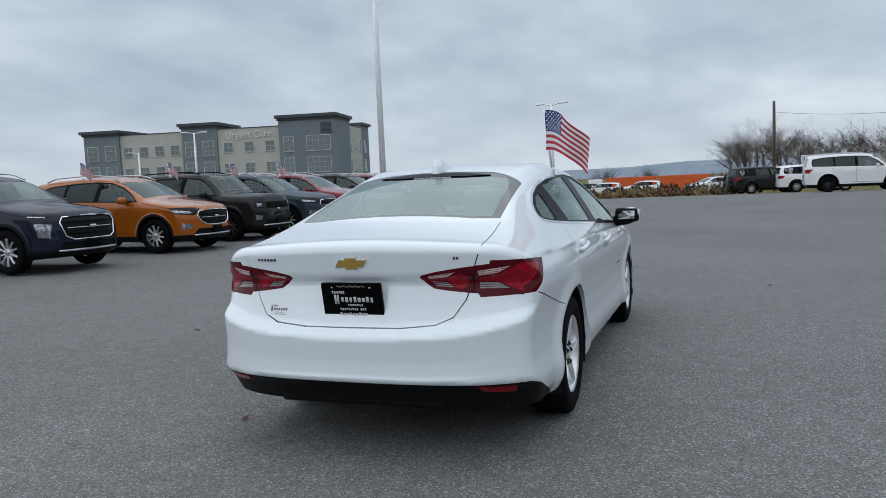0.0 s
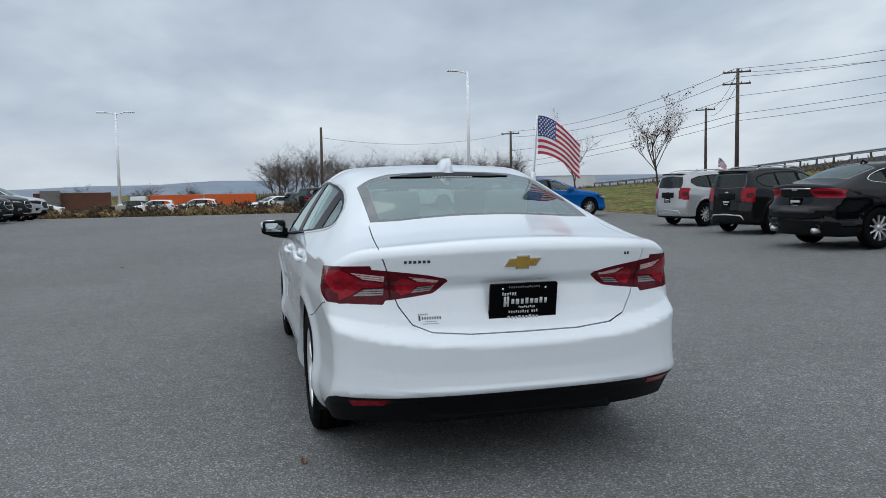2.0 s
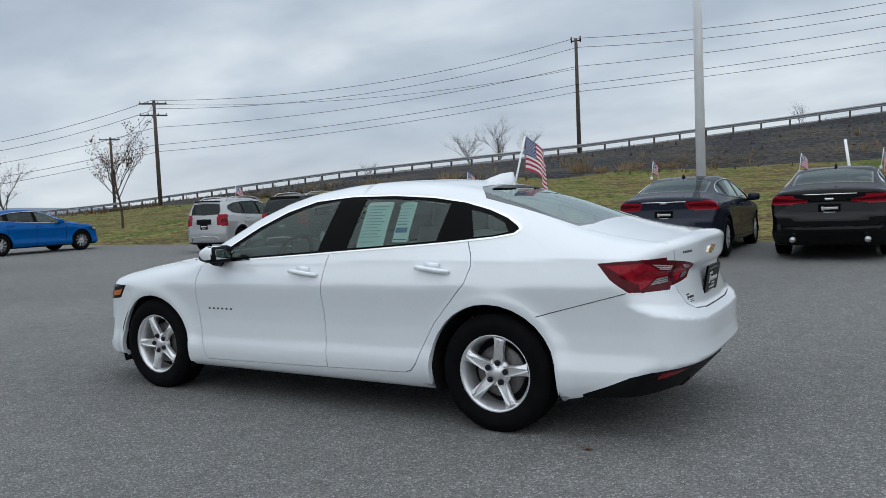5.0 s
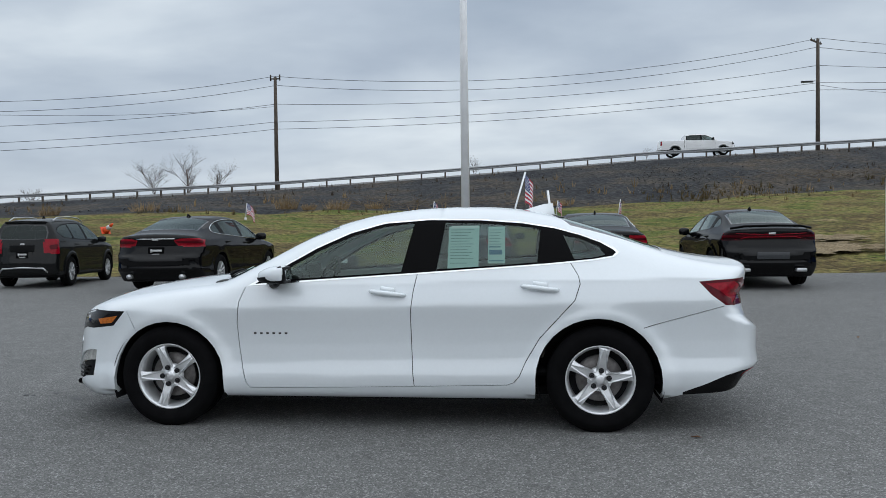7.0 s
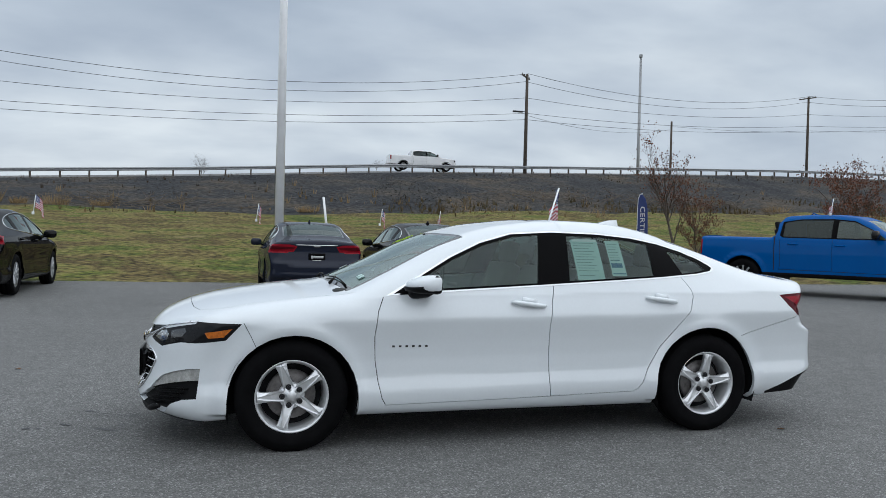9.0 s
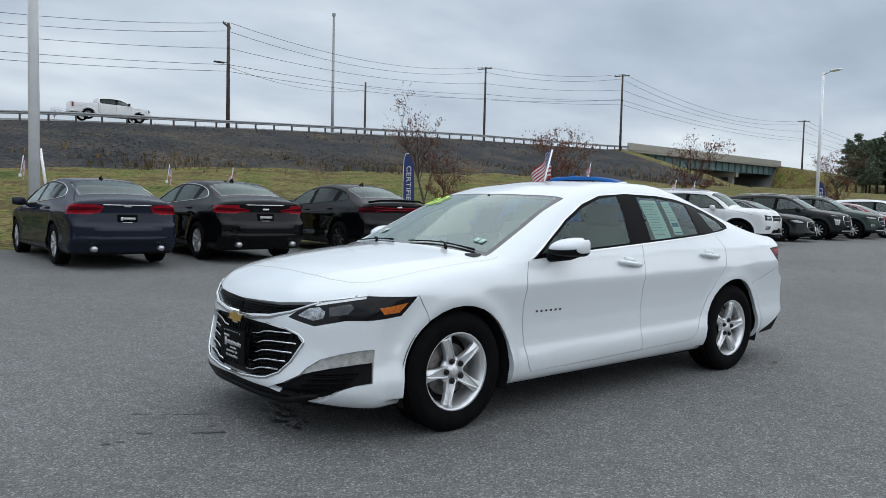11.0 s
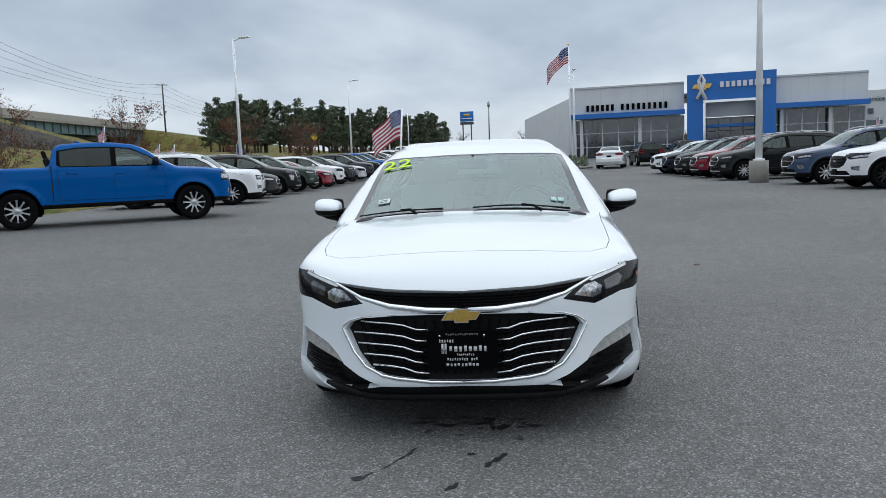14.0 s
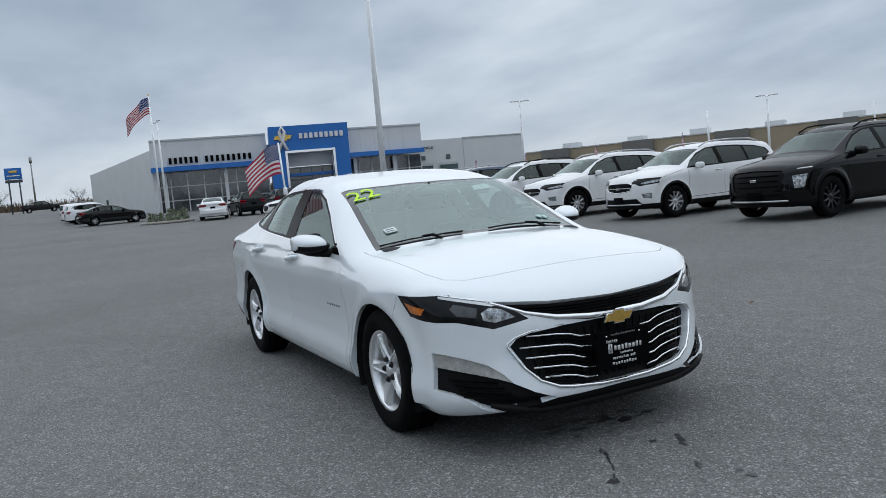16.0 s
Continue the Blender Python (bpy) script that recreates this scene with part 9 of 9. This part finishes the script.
def bridge():
    ob = thing("road_bridge", "concrete highway bridge with teal steel girders over a side road", "bridge")
    a, b = Vector((-93.0, rail_y(-93) + 1.2)), Vector((-154.0, rail_y(-154) + 1.2))
    d = (b - a)
    L, turn = d.length, math.atan2(d.y, d.x)
    base = Matrix.Translation((a.x, a.y, 10.0)) @ Matrix.Rotation(turn, 4, "Z") @ Matrix.Rotation(radians(-0.6), 4, "Y")

    def at(name, rows, m, label=""):
        part(name, boxes(*rows), m, ob, label, smooth=False).matrix_basis = base

    at("deck", [((L, 14.0, 0.5), (L / 2, 7.0, 0.15))], "concrete")
    at("parapet", [((L, 0.35, 1.05), (L / 2, 0.1, 0.75))], "concrete", "pale concrete parapet")
    at("far_parapet", [((L, 0.35, 1.05), (L / 2, 13.9, 0.75))], "concrete")
    for y in (0.9, 4.5, 8.5, 12.5):
        at("girder", [((L - 2, 0.12, 1.6), (L / 2, y, -0.9)), ((L - 2, 0.5, 0.08), (L / 2, y, -1.7))], "steel_teal", "teal steel girder")
    for k in range(22):
        at("stiffener", [((0.10, 0.3, 1.55), (1.5 + k * (L - 3) / 21, 0.75, -0.9))], "steel_teal")
    for x in (L * 0.33, L * 0.68):
        at("pier_cap", [((1.1, 12.0, 0.9), (x, 6.8, -2.2))], "concrete")
        for y in (2.0, 6.8, 11.6):
            at("pier", [((0.9, 0.9, 6.0), (x, y, -5.4))], "concrete")
    for x in (0.0, L):
        at("abutment", [((2.4, 14.0, 6.5), (x, 7.0, -3.0))], "concrete")
    return ob


bridge()

# ---- sign, masts, flagpoles ----
sign = thing("pylon_sign", "blue pylon sign on two dark posts beside the lane", "sign", pose(-144.2, -6.6, land_z(-144, -6.6), 0, 0, 85))
part("panel", boxes(((2.6, 0.5, 1.9), (0, 0, 6.9)), bevel=0.05), "blue_panel", sign)
part("lower_panel", boxes(((2.6, 0.5, 0.5), (0, 0, 5.6)), bevel=0.04), "dark_cap", sign)
part("emblem", boxes(((1.2, 0.06, 0.4), (0, 0.28, 7.2)), ((1.2, 0.06, 0.4), (0, -0.28, 7.2)), bevel=0.02), "gold", sign)
part("name_bar", boxes(((1.9, 0.06, 0.2), (0, 0.28, 6.5)), ((1.9, 0.06, 0.2), (0, -0.28, 6.5))), "flag_white", sign)
for s in (-0.8, 0.8):
    part("post", boxes(((0.22, 0.22, 6.0), (s, 0, 2.9))), "dark_cap", sign)
tower = thing("radio_mast", "slim grey radio mast far off", "mast")
part("mast", tube(bmesh.new(), [(-330, -5.5, 8), (-330, -5.5, 27.0)], [0.36, 0.22], 8), "grey_metal", tower)
part("antenna_ring", tube(bmesh.new(), [(-330, -5.5, 24.5), (-330, -5.5, 26.5)], [0.55, 0.55], 10), "grey_metal", tower)
small_sign = thing("motel_sign", "small white sign board beyond the lot", "sign", pose(103.7, -13.4, land_z(103, -13)))
part("board", boxes(((0.4, 3.0, 1.6), (0, 0, 3.6)), bevel=0.05), "plate_white", small_sign)
part("band", boxes(((0.42, 2.4, 0.35), (0, 0, 3.9))), "blue_panel", small_sign)
part("post", boxes(((0.3, 0.3, 4.2), (0, 0, 1.4))), "grey_metal", small_sign)
board = thing("billboard", "dark billboard on a post far beyond the bridge", "billboard", pose(-175, -52, 5, 0, 0, 20))
part("panel", boxes(((5.0, 0.4, 2.0), (0, 0, 8.5)), bevel=0.03), "steel_teal", board)
part("post", boxes(((0.35, 0.35, 8.0), (0, 0, 3.8))), "grey_metal", board)


def flagpole(x, y, h, big):
    z = land_z(x, y)
    ob = thing("flagpole", "tall white flagpole with a large striped flag before the dealership", "flagpole", pose(x, y, z))
    part("pole", tube(bmesh.new(), [(0, 0, 0), (0, 0, h)], [0.09, 0.05], 10), "white_metal", ob)
    part("finial", lathe([(0.0, h - 0.02), (0.10, h + 0.06), (0.0, h + 0.16)], 10, "z"), "gold", ob)
    cloth = new("flag")
    cloth.parent = ob
    cloth.matrix_basis = Matrix.Translation((0, 0, h - 0.15)) @ Matrix.Rotation(radians(-118), 4, "Z")
    flag_cloth(cloth, big, big * 0.55, big * 0.75, 1.6, big * 0.06)


flagpole(-60.2, 5.9, 9.8, 2.4)
light_pole(-58.6, 6.1, 7.6, (0, 180), False)
island = thing("planted_island", "small kerbed mulch island with low shrubs on the lot", "island", pose(-48.5, 4.7, land_z(-48.5, 4.7)))
part("kerb", lathe([(1.45, 0.0), (1.7, 0.0), (1.7, 0.12), (1.58, 0.14), (1.45, 0.13)], 28, "z"), "concrete", island)
part("mulch", lathe([(0.0, 0.16), (0.8, 0.15), (1.47, 0.10), (1.47, 0.0)][::-1], 28, "z"), "bush", island, "dark brown mulch")
for x, y, s in ((-48.2, 5.3, 1.1), (-48.7, 4.0, 0.8)):
    o = tagged(new("shrub", SHRUBS[2]), "round green shrub on the kerbed mulch island", "shrub", "island shrubs")
    o.matrix_basis = pose(x, y, land_z(x, y) + 0.1) @ Matrix.Diagonal((s, s, s, 1))


def hills():
    """A low ridge all round, far off, with the distance haze put into its colour."""
    pts, faces = [], []
    for k in range(181):
        a = 2 * math.pi * k / 180
        r = 1700.0
        h = 26 + 22 * noise.noise((math.cos(a) * 3, math.sin(a) * 3, 0.5)) + 9 * noise.noise((math.cos(a) * 9, math.sin(a) * 9, 2.5))
        for q, z in ((0, -30.0), (120, h * 0.6), (300, max(h, 4.0)), (700, -40.0)):
            pts.append(((r + q) * math.cos(a), (r + q) * math.sin(a), z))
    for k in range(180):
        for j in range(3):
            faces.append([4 * k + j, 4 * k + 4 + j, 4 * k + 5 + j, 4 * k + 1 + j])
    me = bpy.data.meshes.new("far_hills")
    me.from_pydata(pts, [], faces)
    me.polygons.foreach_set("use_smooth", [True] * len(faces))
    me.materials.append(M["hill"])
    tagged(new("far_hills", me), "low hills along the horizon, tinted blue-grey with distance haze", "hills", kind="structure")


hills()

# ---- small things on the ground ----
M["wet"] = mat("wet_asphalt", (0.022, 0.022, 0.024), 0.45, vary=0.2, scale=30)


def blot(pts_seed, x, y, rx, ry, turn, name="wet_spot", label="dark wet spot on the asphalt"):
    rng = random.Random(pts_seed)
    k = 14
    pts = [(0, 0, 0.004)]
    for i in range(k):
        a, r = 2 * math.pi * i / k, rng.uniform(0.55, 1.15)
        pts.append((math.cos(a) * rx * r, math.sin(a) * ry * r, 0.003))
    me = bpy.data.meshes.new(name)
    me.from_pydata(pts, [], [[0, i + 1, (i + 1) % k + 1] for i in range(k)])
    me.materials.append(M["wet"])
    o = tagged(new(name, me), label, "stain", "wet spots in front of the car")
    o.matrix_basis = pose(x, y, lot_z(x, y), 0, 0, turn)


for k, (x, y, rx, ry, turn) in enumerate(((1.97, -0.21, 0.022, 0.075, 4), (1.98, -0.17, 0.012, 0.05, 12), (2.03, -0.18, 0.012, 0.022, 0), (1.97, -0.02, 0.024, 0.065, -5), (2.05, -0.01, 0.018, 0.03, 40), (2.0, 0.10, 0.03, 0.035, 0), (2.0, 0.25, 0.016, 0.05, -8), (2.06, 0.27, 0.022, 0.02, 20), (2.12, 0.26, 0.016, 0.025, 0),
                                         (2.17, -0.19, 0.035, 0.016, -25), (2.22, -0.03, 0.014, 0.02, 0), (2.13, 0.06, 0.012, 0.018, 0), (2.28, 0.25, 0.014, 0.022, 0), (2.46, 0.03, 0.02, 0.022, 30), (1.78, -0.62, 0.014, 0.04, 0), (2.72, -0.42, 0.025, 0.035, 20), (2.95, 0.05, 0.02, 0.02, 0), (3.02, 0.04, 0.03, 0.02, 0), (2.04, -0.24, 0.03, 0.06, 10), (2.08, -0.12, 0.026, 0.07, -12), (2.06, 0.06, 0.02, 0.07, 20), (2.12, 0.17, 0.03, 0.06, 55), (2.10, 0.33, 0.024, 0.06, -15))):
    blot(k, x, y, rx, ry, turn)


def crack(points, w, seed):
    rng = random.Random(seed)
    n = 0
    for a, b in zip(points, points[1:]):
        a, b = Vector(a), Vector(b)
        steps = max(2, int((b - a).length / 0.05))
        for i in range(steps):
            if rng.random() < 0.30:
                continue
            p = a.lerp(b, (i + 0.5) / steps) + Vector((rng.gauss(0, 0.006), rng.gauss(0, 0.006)))
            blot(seed * 100 + n, p.x, p.y, 0.034, w * rng.uniform(0.6, 1.5), math.degrees(math.atan2((b - a).y, (b - a).x)) + rng.gauss(0, 14), "wet_streak", "dark wet streak on the asphalt")
            n += 1


crack([(2.33, -0.21), (2.42, -0.23), (2.52, -0.28), (2.61, -0.33), (2.70, -0.40)], 0.007, 1)
crack([(2.00, 0.10), (2.10, 0.115), (2.18, 0.13), (2.30, 0.10)], 0.014, 2)
crack([(2.42, 0.19), (2.50, 0.16), (2.60, 0.10)], 0.016, 3)
crack([(2.72, 0.05), (2.78, -0.01), (2.84, -0.06)], 0.012, 4)
M["dead_leaf"] = mat("dead_leaf", (0.16, 0.075, 0.035), 0.8, vary=0.3, scale=40)
for k, (x, y) in enumerate(((-1.985, 0.955), (-3.1, 2.35), (0.4, 3.1), (3.6, -2.2), (4.6, 6.0), (-4.6, -3.2), (8.0, 3.2), (6.2, -4.4), (-9.5, 4.0), (11.0, 0.5), (-11.0, -2.5), (-8.0, 6.5), (-6.0, -5.5))):
    me = bpy.data.meshes.new("leaf")
    me.from_pydata([(-0.03, 0, 0.002), (0, -0.016, 0.010), (0.035, 0, 0.004), (0, 0.018, 0.012), (0.05, 0.002, 0.012)], [], [[0, 1, 2, 3], [2, 4, 3]])
    me.materials.append(M["dead_leaf"])
    o = tagged(new("fallen_leaf", me), "small brown fallen leaf on the asphalt", "leaf", "fallen leaves")
    o.matrix_basis = pose(x, y, lot_z(x, y) + 0.004, 0, 0, 47 * k)

# a tipped cone on the grass
M["cone_orange"] = mat("cone_orange", (0.75, 0.09, 0.02), 0.55, vary=0.08, scale=6)
cone = thing("traffic_cone", "orange and white traffic cone lying tipped on the grass", "traffic cone", pose(17.6, -26.2, land_z(17.6, -26.2) + 0.13, 0, 62, 150))
for nm, prof, m in (("tip", [(0.0, 0.68), (0.035, 0.68), (0.075, 0.48), (0.0, 0.48)], "cone_orange"), ("band", [(0.0, 0.485), (0.078, 0.485), (0.115, 0.28), (0.0, 0.28)], "flag_white"), ("skirt", [(0.0, 0.285), (0.118, 0.285), (0.165, 0.03), (0.0, 0.03)], "cone_orange")):
    part(nm, lathe(prof, 18, "z"), m, cone)
part("foot", boxes(((0.40, 0.40, 0.035), (0, 0, 0.015)), bevel=0.012), "cone_orange", cone)

# road signs
M["sign_yellow"] = mat("yellow_sign", (0.72, 0.46, 0.02), 0.5, vary=0.05)
sign = thing("warning_sign", "yellow diamond road sign on a grey post", "road sign", pose(-86.6, -22.6, land_z(-86.6, -22.6), 0, 0, 75))
part("plate", plate_of([(0, -0.48), (0.48, 0), (0, 0.48), (-0.48, 0)], 0.03, pose(0, 0, 2.6)), "sign_yellow", sign, "yellow diamond plate", smooth=False)
part("post", boxes(((0.08, 0.08, 3.0), (0, 0.06, 1.4))), "grey_metal", sign)
M["sign_green"] = mat("green_sign", (0.012, 0.10, 0.055), 0.5, vary=0.05)
sign = thing("road_sign", "green highway sign board on a tall pole", "road sign", pose(-148.6, -57.4, land_z(-148.6, -57.4), 0, 0, 68))
z = 12.7 - land_z(-148.6, -57.4)
part("board", boxes(((2.6, 0.08, 1.5), (0, 0, z)), bevel=0.02), "sign_green", sign)
for k in range(2):
    part("lettering_bar", boxes(((1.8, 0.03, 0.25), (0, 0.06, z + 0.3 - 0.55 * k))), "plate_white", sign)
part("pole", tube(bmesh.new(), [(0.6, -0.1, 0), (0.6, -0.1, z + 2.3)], [0.16, 0.12], 8), "pole_wood", sign)
